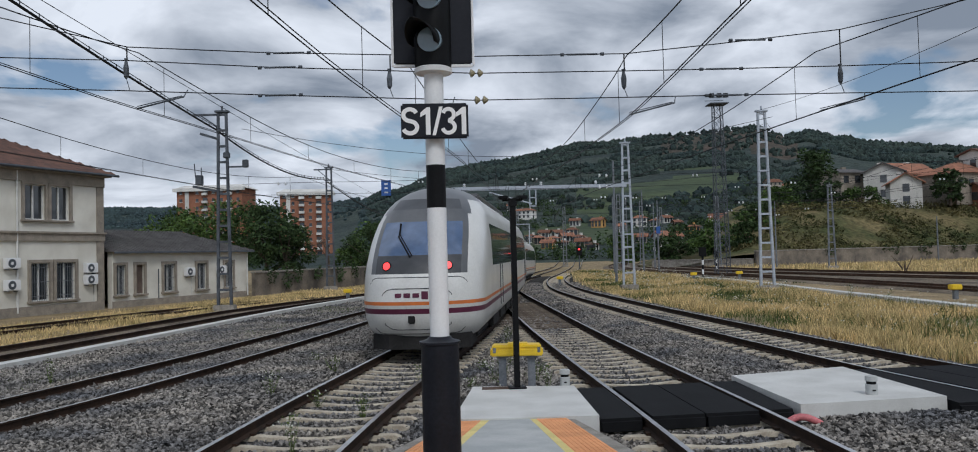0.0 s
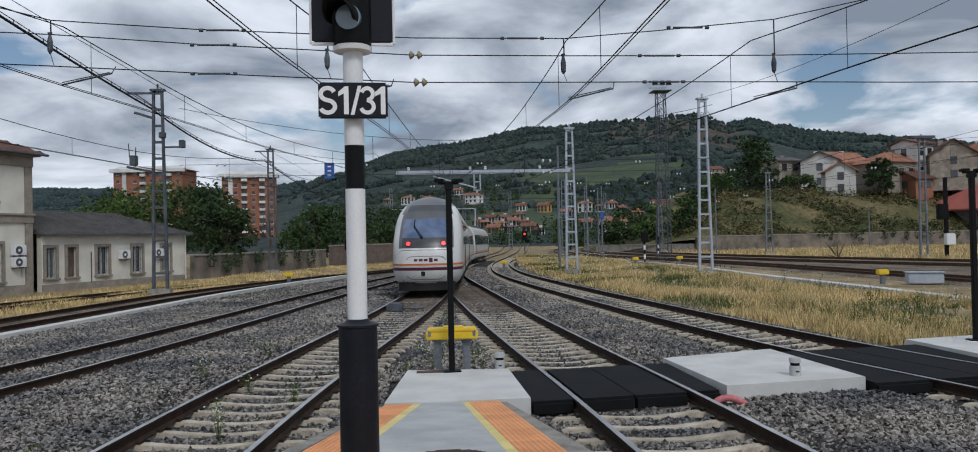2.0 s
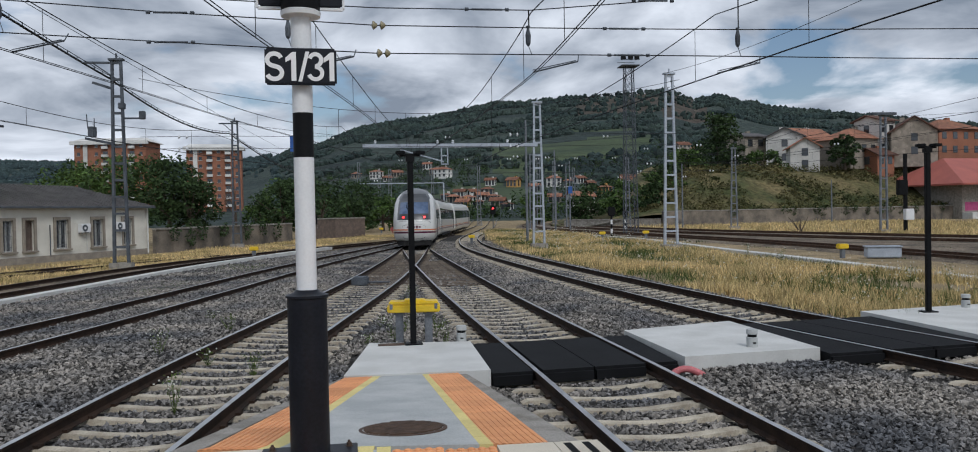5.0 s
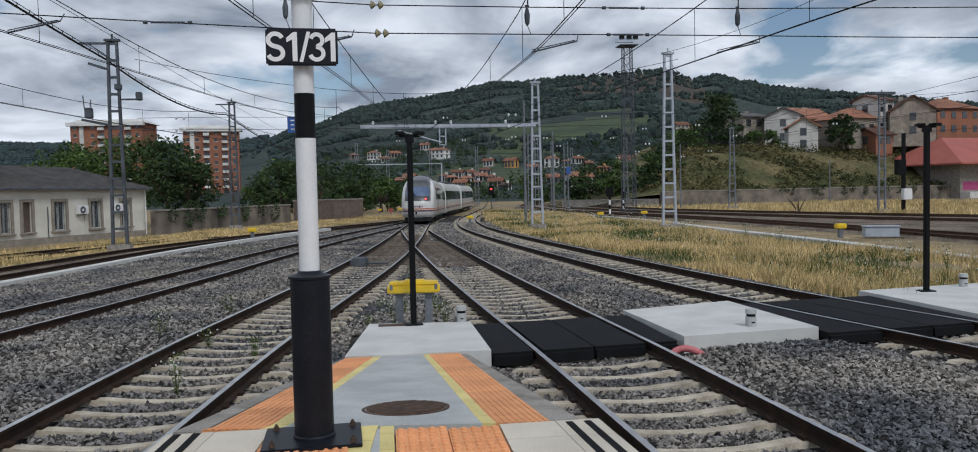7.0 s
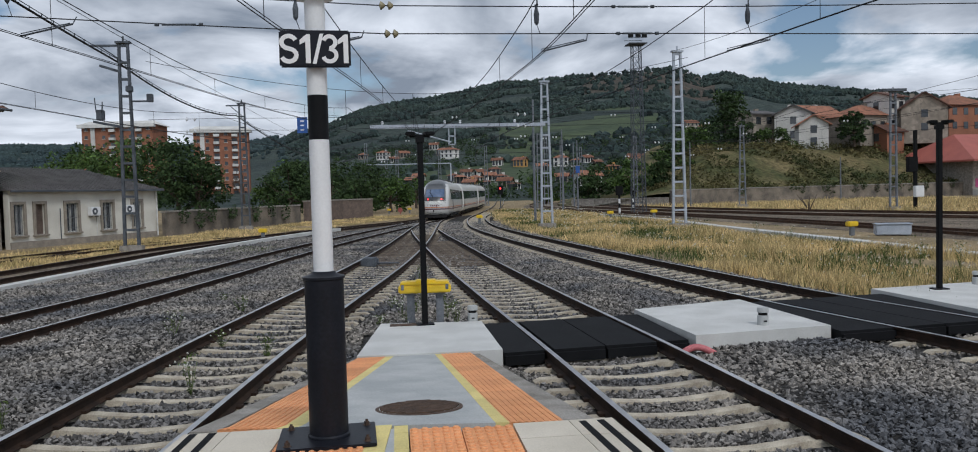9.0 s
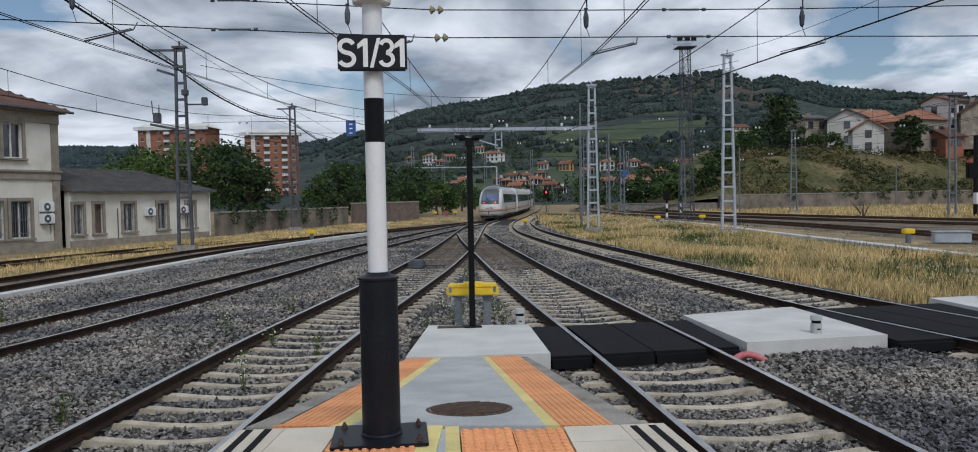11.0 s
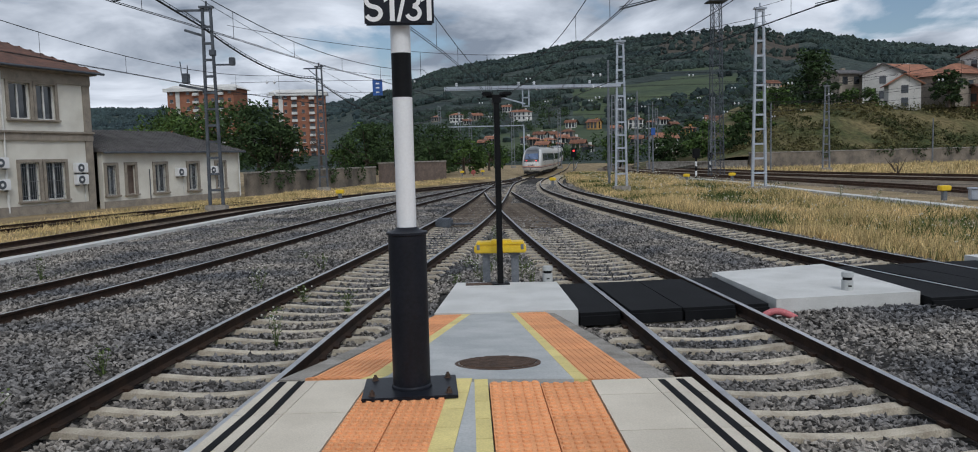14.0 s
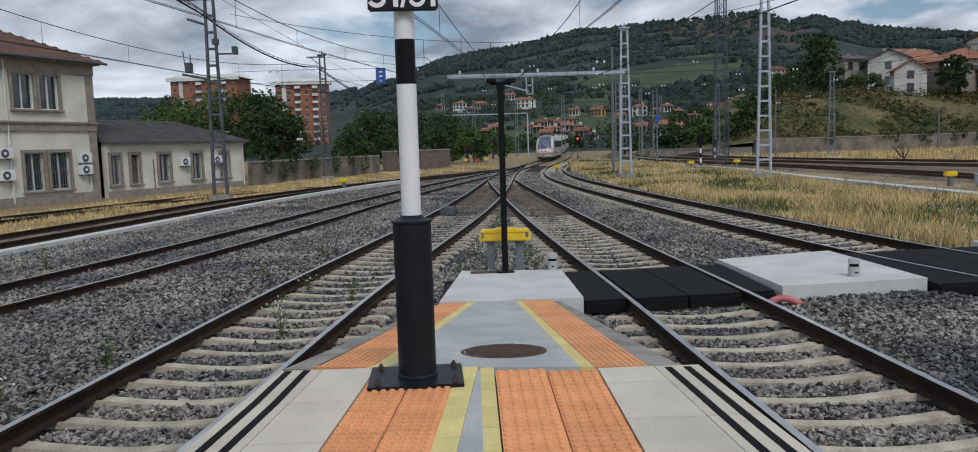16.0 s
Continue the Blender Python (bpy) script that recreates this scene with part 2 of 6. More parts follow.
    spray_white=mat("sprayed_white", (0.60, 0.62, 0.62), (0.45, 0.48, 0.5), 0.8, scale=4, bump=0.05),
    blue=mat("blue_sign", (0.025, 0.10, 0.36), rough=0.45, bump=0, contrast=0.05),
    leaf=mat("broad_leaf", (0.085, 0.140, 0.034), (0.026, 0.052, 0.015), 0.75, scale=0.6, fine=6, bump=0, island=0.45),
    dark_leaf=mat("dark_leaf", (0.046, 0.078, 0.027), (0.024, 0.043, 0.016), 0.8, scale=0.6, fine=6, bump=0, island=0.45),
    # hill crowns carry the same blue haze in their base colour
    far_leaf=mat("hazed_hill_leaf", (0.042, 0.060, 0.050), (0.022, 0.036, 0.036), 0.9, scale=0.02, fine=0.5, bump=0, island=0.5),
    # woods of the far ridge, haze painted in as a blue-green tint
    pine=mat("haze_blue_wood", (0.045, 0.068, 0.068), (0.030, 0.047, 0.052), 0.9, scale=0.01, fine=0.3, bump=0, island=0.3),
    weed=mat("green_weed", (0.09, 0.125, 0.035), (0.06, 0.085, 0.025), 0.8, scale=2, bump=0, island=0.4),
    straw=mat("dry_grass", (0.70, 0.53, 0.27), (0.34, 0.28, 0.125), 0.9, scale=0.45, fine=3, bump=0, island=0.55),
    bank=mat("overgrown_bank", (0.155, 0.125, 0.062), (0.05, 0.062, 0.024), 0.95, scale=0.18, fine=1.6, bump=0.8, depth=0.3, contrast=0.4),
    scrub=mat("bank_scrub", (0.145, 0.125, 0.055), (0.042, 0.058, 0.022), 0.95, scale=0.16, fine=1.5, bump=0, contrast=0.3, island=0.45),
    bark=mat("bark", (0.11, 0.085, 0.065), (0.07, 0.055, 0.045), 0.9, scale=6, fine=40),
    flower=mat("white_flower", (0.7, 0.7, 0.62), rough=0.8, bump=0, contrast=0.05),
)

# ---------- builders ----------


class Geo:
    """Gathers vertices and faces for one mesh."""

    def __init__(self):
        self.v, self.f, self.m = [], [], []

    def add(self, vs, fs, mi=0):
        o = len(self.v)
        self.v += [tuple(p) for p in vs]
        self.f += [tuple(i + o for i in f) for f in fs]
        self.m += [mi] * len(fs)
        return self

    def box(self, c, s, rz=0.0, mi=0, rx=0.0, ry=0.0):
        r = Euler((radians(rx), radians(ry), radians(rz))).to_matrix()
        vs = [Vector(c) + r @ Vector((a * s[0] / 2, b * s[1] / 2, d * s[2] / 2)) for d in (-1, 1) for b in (-1, 1) for a in (-1, 1)]
        return self.add(vs, [(0, 2, 3, 1), (4, 5, 7, 6), (0, 1, 5, 4), (2, 6, 7, 3), (0, 4, 6, 2), (1, 3, 7, 5)], mi)

    def soft(self, c, s, e=0.01, rz=0.0, mi=0):
        """A box with chamfered edges."""
        bm = bmesh.new()
        bmesh.ops.create_cube(bm, size=1)
        bmesh.ops.scale(bm, vec=s, verts=bm.verts)
        bmesh.ops.bevel(bm, geom=bm.edges[:], offset=e, segments=2, affect="EDGES")
        bmesh.ops.rotate(bm, matrix=Matrix.Rotation(radians(rz), 3, "Z"), verts=bm.verts)
        bmesh.ops.translate(bm, vec=c, verts=bm.verts)
        bm.verts.index_update()
        self.add([v.co for v in bm.verts], [[v.index for v in f.verts] for f in bm.faces], mi)
        bm.free()
        return self

    def rod(self, a, b, r, r2=None, n=10, mi=0, cap=True):
        a, b = Vector(a), Vector(b)
        r2 = r if r2 is None else r2
        q = (b - a).to_track_quat("Z", "Y").to_matrix()
        ring = [q @ Vector((math.cos(2 * math.pi * i / n), math.sin(2 * math.pi * i / n), 0)) for i in range(n)]
        vs = [a + p * r for p in ring] + [b + p * r2 for p in ring]
        fs = [(i, (i + 1) % n, n + (i + 1) % n, n + i) for i in range(n)]
        if cap:
            fs += [tuple(range(n - 1, -1, -1)), tuple(range(n, 2 * n))]
        return self.add(vs, fs, mi)

    def tube(self, pts, r, n=6, mi=0):
        """One continuous tube along a line of points."""
        pts = [Vector(p) for p in pts]
        o, last = len(self.v), len(pts) - 1
        for i, p in enumerate(pts):
            d = pts[min(i + 1, last)] - pts[max(i - 1, 0)]
            q = d.to_track_quat("Z", "Y").to_matrix()
            self.v += [tuple(p + q @ Vector((r * math.cos(2 * math.pi * k / n), r * math.sin(2 * math.pi * k / n), 0))) for k in range(n)]
        for i in range(last):
            for k in range(n):
                a, b = o + i * n + k, o + i * n + (k + 1) % n
                self.f.append((a, b, b + n, a + n)), self.m.append(mi)
        return self

    def lathe(self, c, prof, n=20, mi=0):
        vs = [(c[0] + r * math.cos(2 * math.pi * i / n), c[1] + r * math.sin(2 * math.pi * i / n), c[2] + z) for r, z in prof for i in range(n)]
        fs = [(k * n + i, k * n + (i + 1) % n, (k + 1) * n + (i + 1) % n, (k + 1) * n + i) for k in range(len(prof) - 1) for i in range(n)]
        fs += [tuple(range(n - 1, -1, -1)), tuple(range((len(prof) - 1) * n, len(prof) * n))]
        return self.add(vs, fs, mi)

    def slab(self, poly, z0, z1, mi=0):
        """A prism on a counter-clockwise outline; z1 may be a function of (x, y)."""
        top = z1 if callable(z1) else (lambda x, y: z1)
        bot = z0 if callable(z0) else (lambda x, y: z0)
        n = len(poly)
        vs = [(x, y, bot(x, y)) for x, y in poly] + [(x, y, top(x, y)) for x, y in poly]
        return self.add(vs, [tuple(range(n - 1, -1, -1)), tuple(range(n, 2 * n))] + [(i, (i + 1) % n, n + (i + 1) % n, n + i) for i in range(n)], mi)

    def blob(self, c, s, seed=0, mi=0):
        """A small uneven lump of twenty faces."""
        rnd = random.Random(seed)
        return self.add([(c[0] + p[0] * s[0] * rnd.uniform(0.75, 1.2), c[1] + p[1] * s[1] * rnd.uniform(0.75, 1.2), c[2] + p[2] * s[2] * rnd.uniform(0.75, 1.2)) for p in ICO_V], ICO_F, mi)


_b = bmesh.new()
bmesh.ops.create_icosphere(_b, subdivisions=1, radius=1)
_b.verts.index_update()
ICO_V, ICO_F = [tuple(v.co) for v in _b.verts], [tuple(v.index for v in f.verts) for f in _b.faces]
_b.free()


def mesh_of(name, g, mats, smooth=False):
    me = bpy.data.meshes.new(name)
    me.from_pydata(g.v, [], g.f)
    for m in (mats if isinstance(mats, (list, tuple)) else [mats]):
        me.materials.append(M[m])
    if any(g.m):
        me.polygons.foreach_set("material_index", g.m)
    if smooth:
        me.polygons.foreach_set("use_smooth", [True] * len(me.polygons))
        me.set_sharp_from_angle(angle=radians(38))
    me.update()
    return me


def part(name, g, mats, parent=None, label="", smooth=False, at=None):
    me = g if isinstance(g, bpy.types.Mesh) else mesh_of(name, g, mats, smooth)
    ob = new(name, me)
    if parent:
        ob.parent = parent
    if at is not None:
        ob.matrix_basis = at
    return tagged(ob, label) if label else ob


def thing(name, label, category, m=None, group="", kind=""):
    ob = new(name)
    ob.empty_display_size = 0.2
    if m is not None:
        ob.matrix_basis = m
    return tagged(ob, label, category, group, kind)


def solo(name, g, mats, label, category, kind="", smooth=False, m=None, group=""):
    ob = part(name, g, mats, None, "", smooth, m)
    return tagged(ob, label, category, group, kind)


def curve_through(pts):
    """x as a smooth function of y."""
    ys, xs = np.array([p[1] for p in pts], float), np.array([p[0] for p in pts], float)
    d = np.gradient(xs, ys)

    def at(y):
        y = float(min(max(y, ys[0]), ys[-1]))
        i = int(min(max(np.searchsorted(ys, y) - 1, 0), len(ys) - 2))
        h = ys[i + 1] - ys[i]
        t = (y - ys[i]) / h
        return float((2 * t**3 - 3 * t**2 + 1) * xs[i] + (t**3 - 2 * t**2 + t) * h * d[i] + (3 * t**2 - 2 * t**3) * xs[i + 1] + (t**3 - t**2) * h * d[i + 1])
    return at


def slope(f, y):
    return (f(y + 0.2) - f(y - 0.2)) / 0.4


# ---------- the plan of the tracks ----------
MAIN = [(9.5, 119), (13.3, 140), (17.2, 165), (20.9, 190), (25.5, 220)]
AX = dict(
    t1=curve_through([(-6.6, -28), (-3.75, 0), (-3.0, 7), (-2.4, 12.6), (-1.83, 16.7), (-0.6, 25.6), (0.4, 35), (1.05, 43), (2.15, 58.8), (3.6, 77.7), (5.5, 93.7), (7.3, 106), *MAIN]),
    t2=curve_through([(4.6, -28), (3.4, 0), (3.15, 6), (2.96, 11), (2.68, 16.5), (2.42, 22.2), (2.12, 32), (1.9, 42), (1.85, 53)]),
    t3=curve_through([(15.5, -28), (10.3, 0), (8.75, 10), (8.0, 14), (7.35, 19.6), (7.0, 23.6), (6.4, 32), (6.0, 41), (5.95, 51), (7.3, 72), (9.8, 94), (11.9, 107), (13.9, 119), (17.4, 140), (21.2, 165), (24.9, 190), (29.5, 220)]),
    t0=curve_through([(-17, -28), (-11.0, 0), (-8.55, 10.5), (-7.6, 14.1), (-6.85, 17.7), (-5.7, 24.3), (-4.7, 31), (-3.0, 41.5), (-0.2, 58), (2.6, 76), (5.6, 93), (7.9, 106)]),
    tm=curve_through([(-22, -28), (-16.6, 5), (-13.3, 23), (-12.5, 28.4), (-10.9, 39.3), (-8.9, 47.9), (-6.3, 56.6), (-2.0, 70), (3.6, 88), (8.2, 106.5)]),
    tn=curve_through([(-27, 5), (-18.9, 30), (-16.9, 37), (-14.2, 46), (-9.8, 58), (-5.2, 70), (0, 84)]),
    t4=curve_through([(30, -10), (26.2, 15), (25.3, 30), (25.0, 45), (23.4, 65), (20.5, 85), (19.5, 105), (22, 125), (28, 150), (40, 190)]),
    t5=curve_through([(58, 10), (42, 35), (35.5, 46), (29.5, 65), (25.8, 85), (24.3, 105), (26.5, 125), (32, 150), (44, 190)]),
    t6=curve_through([(66, 10), (49, 35), (42, 47), (35.5, 65), (31, 85), (29, 105), (31, 125), (36, 150), (48, 190)]),
)
HALF = 0.87
GROUND = -0.32


def walk_y(y0, y1):
    y, out = y0, []
    while y < y1:
        out.append(y)
        y += 0.8 if y < 30 else 1.6 if y < 70 else 3.0
    return out + [y1]

# ---------- ground ----------
RIDGE_A = [-1.6, -0.8, -0.445, -0.275, -0.207, -0.16, -0.107, -0.029, 0.018, 0.055, 0.1, 0.135, 0.175, 0.224, 0.26, 0.313, 0.36, 0.377, 0.394, 0.43, 0.465, 0.5, 0.548, 0.597, 0.65, 0.8, 1.3, 2.2]
RIDGE_E = [0.05, 0.063, 0.068, 0.0635, 0.065, 0.0695, 0.082, 0.1065, 0.1142, 0.1185, 0.1285, 0.136, 0.1375, 0.1425, 0.1465, 0.150, 0.1535, 0.150, 0.1405, 0.1475, 0.1395, 0.1305, 0.1262, 0.1235, 0.118, 0.105, 0.08, 0.06]


def ease(a, b, v):
    t = min(max((v - a) / (b - a), 0), 1)
    return t * t * (3 - 2 * t)


def dip(y):
    """Fall of the running lines towards the curve."""
    return 0.75 * ease(28, 115, y) * (1 - ease(165, 200, y))


def ground_z(x, y):
    """The flat yard, and the wooded hills that rise behind the town."""
    r = math.hypot(x, y)
    if y < 60 or r < 200:
        if 28 < y < 200:
            return GROUND - dip(y) * ease(-4, 0, x - AX["tm"](y)) * (1 - ease(1.6, 4.0, x - AX["t3"](y)))
        return GROUND
    far = ease(-0.20, -0.10, x / y)
    R = 2300 + (1250 - 2300) * far
    e = float(np.interp(x / y, RIDGE_A, RIDGE_E))
    s = min(max((r - 200) / (R - 200), 0), 1)
    s = s**1.25 if r < R else 1 - 0.5 * ease(R, R * 2, r)
    lump = noise.noise(Vector((x / 170, y / 170, 0.3))) * 0.14 + noise.noise(Vector((x / 60, y / 60, 2.3))) * 0.05
    return GROUND + e * R * y / r * s * (1 + lump * (1 - s) * 1.6)


def clearing(x, y):
    """1 on open green fields, 2 on the brown heath below the summit, 0 under scrub and wood."""
    if y < 200:
        return 0
    b, r = x / y, math.hypot(x, y)
    q = noise.noise(Vector((x / 70, y / 110, 6.1)))
    if 0.24 < b < 0.40 and r > 860 + 140 * q and r < 1300:
        return 2
    if (0.12 < b < 0.34 and 430 < r < 700 and q > 0.02) or (r < 420 and b > 0.02 and q > 0.22):
        return 1
    return 0


g = Geo()
angles = [radians(a) for a in [*range(-180, -48, 12), *np.arange(-48, 48.1, 0.75), *range(60, 180, 12)]]
radii = [0.5, 6, 15, 30, 40, 50, 60, 70, 80, 90, 100, 110, 120, 130, 145, 165, 185, 200, *np.geomspace(230, 2600, 46), 3400, 4600]
for r in radii:
    for a in angles:
        x, y = r * math.sin(a), r * math.cos(a)
        g.v.append((x, y, ground_z(x, y)))
n = len(angles)
for k in range(len(radii) - 1):
    for i in range(n):
        j = (i + 1) % n
        g.f.append((k * n + i, k * n + j, (k + 1) * n + j, (k + 1) * n + i))
        xm, ym = radii[k] * math.sin(angles[i]), radii[k] * math.cos(angles[i])
        g.m.append(0 if radii[k] < 195 else 1 + clearing(xm, ym))
g.add([(0.5 * math.sin(a), 0.5 * math.cos(a), GROUND) for a in angles], [tuple(range(n - 1, -1, -1))])
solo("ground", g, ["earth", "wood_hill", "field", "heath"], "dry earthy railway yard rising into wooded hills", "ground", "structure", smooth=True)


def mound(x, y):
    """Height by which the ballast stands above the bed away from the track axes."""
    if not AX["t0"](y) < x < AX["t3"](y):
        return 0.0
    d = min(abs(x - AX[k](y)) for k in ("t0", "t1", "t2", "t3"))
    u = min(1.0, max(0.0, (d - 1.4) / 0.45))
    return 0.10 * u * u * (3 - 2 * u) + 0.022 * (1 - u) + (0.045 * (1 - u) if abs(x - AX["t0"](y)) < 1.9 else 0)


def sheet(name, left, right, y0, y1, z, step, mats, label, category, rough=0.02, seed=0.0, nx=26, raised=None, fall=0):
    """A strip of ground between two lines, gently uneven, with its sides drawn down."""
    g = Geo()
    ys = np.arange(y0, y1 + 0.01, step)
    for y in ys:
        for i in range(nx + 1):
            t = i / nx
            x = left(y) + (right(y) - left(y)) * t
            edge = min(t, 1 - t) * nx
            h = z + noise.noise(Vector((x * 0.9, y * 0.9, seed))) * rough + noise.noise(Vector((x * 3, y * 3, seed + 5))) * rough * 0.6
            if raised:
                h += raised(x, y)
            g.v.append((x, y, h - fall * dip(y) if edge > 0.5 else GROUND - 0.05 - fall * dip(y)))
    for k in range(len(ys) - 1):
        for i in range(nx):
            a = k * (nx + 1) + i
            g.f.append((a, a + 1, a + nx + 2, a + nx + 1))
            g.m.append(0)
    return solo(name, g, mats, label, category, "structure", smooth=True)


# main bed is coloured darker than its stones to stand for gap shade
sheet("ballast_bed", lambda y: min(AX["t0"](y) - 2.4, AX["tm"](y) + 1.9), lambda y: AX["t3"](y) + 2.3, -8, 106, -0.255, 0.8, "ballast", "bed of grey crushed-stone ballast between the tracks, darkened as shade between stones", "ballast", nx=70, raised=mound, fall=1)
sheet("ballast_bed_side", lambda y: AX["tm"](y) - 1.7, lambda y: AX["tm"](y) + 1.7, 2, 104, -0.20, 1.6, "old_ballast", "old brownish ballast under a side track", "ballast", seed=3, fall=1)
sheet("ballast_bed_yard", lambda y: AX["t4"](y) - 2.0, lambda y: AX["t6"](y) + 2.2, 16, 150, -0.205, 2.4, "old_ballast", "old brownish ballast under the yard tracks", "ballast", seed=7)

# ---------- tracks ----------
RAIL_PROF = [(-0.035, 0.0), (0.035, 0.0), (0.036, -0.03), (0.010, -0.045), (0.009, -0.125), (0.065, -0.15), (0.065, -0.162), (-0.065, -0.162), (-0.065, -0.15), (-0.009, -0.125), (-0.010, -0.045), (-0.036, -0.03)]


def rail_geo(f, side, y0, y1, z=0.0, fall=1):
    g = Geo()
    ys, k = walk_y(y0, y1), len(RAIL_PROF)
    for y in ys:
        s = slope(f, y)
        q = 1 / math.sqrt(1 + s * s)
        for a, b in RAIL_PROF:
            d = side * HALF + a
            g.v.append((f(y) + d * q, y - d * q * s, z + b - fall * dip(y)))
    for i in range(len(ys) - 1):
        for j in range(k):
            g.f.append((i * k + j, i * k + (j + 1) % k, (i + 1) * k + (j + 1) % k, (i + 1) * k + j))
            g.m.append(1 if j == 0 else 0)
    g.add(g.v[:k], [tuple(range(k))])
    g.add(g.v[(len(ys) - 1) * k:len(ys) * k], [tuple(range(k - 1, -1, -1))])
    return g


def sleeper_mesh(mats, length, sag):
    """A sleeper whose top dips towards its middle."""
    g, xs = Geo(), [-0.5, -0.47, -0.26, -0.17, -0.06, 0.06, 0.17, 0.26, 0.47, 0.5]
    tops = [-0.03, 0.004, 0, -0.55 * sag, -sag, -sag, -0.55 * sag, 0, 0.004, -0.03]
    for x, t in zip(xs, tops):
        for y, z in ((-0.105, -0.2), (-0.074, t), (0.074, t), (0.105, -0.2)):
            g.v.append((x * length, y, z))
    for i in range(len(xs) - 1):
        for j in range(3):
            g.f.append((i * 4 + j, i * 4 + j + 1, (i + 1) * 4 + j + 1, (i + 1) * 4 + j)), g.m.append(0)
    g.add(g.v[:4], [(0, 1, 2, 3)]), g.add(g.v[36:40], [(3, 2, 1, 0)])
    return mesh_of("sleeper", g, mats)


SLEEPER, OLD_SLEEPER = sleeper_mesh("sleeper", 2.6, 0.04), sleeper_mesh("old_sleeper", 2.5, 0.0)


def clip_geo(f, ys, z):
    g = Geo()
    for y in ys:
        s = slope(f, y)
        for side in (-1, 1):
            for d in (-0.085, 0.085):
                o = side * HALF + d
                g.box((f(y) + o, y - o * s, z - 0.145), (0.06, 0.11, 0.035), -math.degrees(math.atan(s)))
    return g


def track(key, label, y0, y1, sl=None, sl_to=60, z=0.0, top="rail_top", clips=0, timber=(40, 999), fall=1):
    f = AX[key]
    t = thing("railway_track", label, "railway track", kind="structure")
    for side in (-1, 1):
        part("rail", rail_geo(f, side, y0, y1, z, fall), ["rust" if fall else "yard_rust", top], t)
    if sl:
        y, rnd, at_clips = y0 + 0.3, random.Random(key), []
        while y < sl_to:
            turn = -math.degrees(math.atan(slope(f, y))) + rnd.uniform(-0.8, 0.8)
            part("sleeper", OLD_SLEEPER if timber[0] < y < timber[1] else sl, None, t, at=pose(f(y), y, z - 0.166 - (0.018 if sl is OLD_SLEEPER else 0) - fall * dip(y), rz=turn))
            if y < clips:
                at_clips.append(y)
            y += 0.6
        if at_clips:
            part("rail_fastening", clip_geo(f, at_clips, z), "rust", t)
    return t


track("t1", "platform track with pale concrete sleepers and rusty rails", -6, 215, SLEEPER, 110, clips=26, timber=(27, 48))
track("t2", "converging track with concrete sleepers and polished rail heads", -6, 52, SLEEPER, 40, clips=26, timber=(26, 52))
track("t3", "curving outer track with concrete sleepers", -6, 215, SLEEPER, 120, clips=24, timber=(999, 999))
track("t0", "old track with dark sleepers sunk in ballast", -4, 105, OLD_SLEEPER, 60, z=-0.02)
track("tm", "rusty side track beside a concrete kerb", 4, 105, OLD_SLEEPER, 60, z=-0.04, top="dull_top")
track("tn", "disused rusty siding sunk in dry grass", 8, 83, None, z=-0.13, top="dull_top")
track("t4", "rusty yard track in weedy ballast", 16, 185, OLD_SLEEPER, 60, z=-0.06, top="yard_rust", fall=0)
track("t5", "rusty yard track further off", 20, 185, None, z=-0.08, top="yard_rust", fall=0)
track("t6", "rusty yard track near the retaining wall", 20, 185, None, z=-0.08, top="yard_rust", fall=0)

# ---------- platform end ----------
PZ = 0.56


def lerp2(a, b, t):
    return (a[0] + (b[0] - a[0]) * t, a[1] + (b[1] - a[1]) * t)


EDGE_L, EDGE_R = curve_through([(-3.2, -8), (-1.82, 3.0), (-1.52, 5.86)]), curve_through([(2.9, -8), (1.74, 3.0), (1.56, 5.5)])
END_L, END_R = (-1.52, 5.86), (1.56, 5.5)


def end_y(x):
    return END_L[1] + (END_R[1] - END_L[1]) * (x - END_L[0]) / (END_R[0] - END_L[0])


g = Geo().slab([(-3.2, -8), (2.9, -8), (1.72, 3.0), (1.55, end_y(1.55) - 0.01), (-1.51, end_y(-1.51) - 0.01), (-1.80, 3.0)], -0.3, PZ - 0.05)
platform = solo("platform", g, "rough_conc", "station platform end with tactile paving and a ramp", "platform", "structure")
# central grey wedge between the two tactile lanes
part("wedge_infill", Geo().slab([(-0.409, 1.0), (-0.03, 1.0), (-0.03, 5.6), (-0.052, 5.6)], PZ - 0.05, PZ - 0.004), "ramp", platform)


def tile_geo(w, d, domes=0):
    g = Geo().slab([(-w / 2 + 0.004, -d / 2 + 0.004), (w / 2 - 0.004, -d / 2 + 0.004), (w / 2 - 0.004, d / 2 - 0.004), (-w / 2 + 0.004, d / 2 - 0.004)], PZ - 0.05, PZ - 0.003)
    if domes:
        for i in range(domes):
            for j in range(domes):
                cx, cy = (i + 0.5) / domes * w - w / 2, (j + 0.5) / domes * d - d / 2
                g.lathe((cx, cy, PZ - 0.004), [(0.026, 0), (0.023, 0.013), (0.017, 0.015)], 10)
    return g


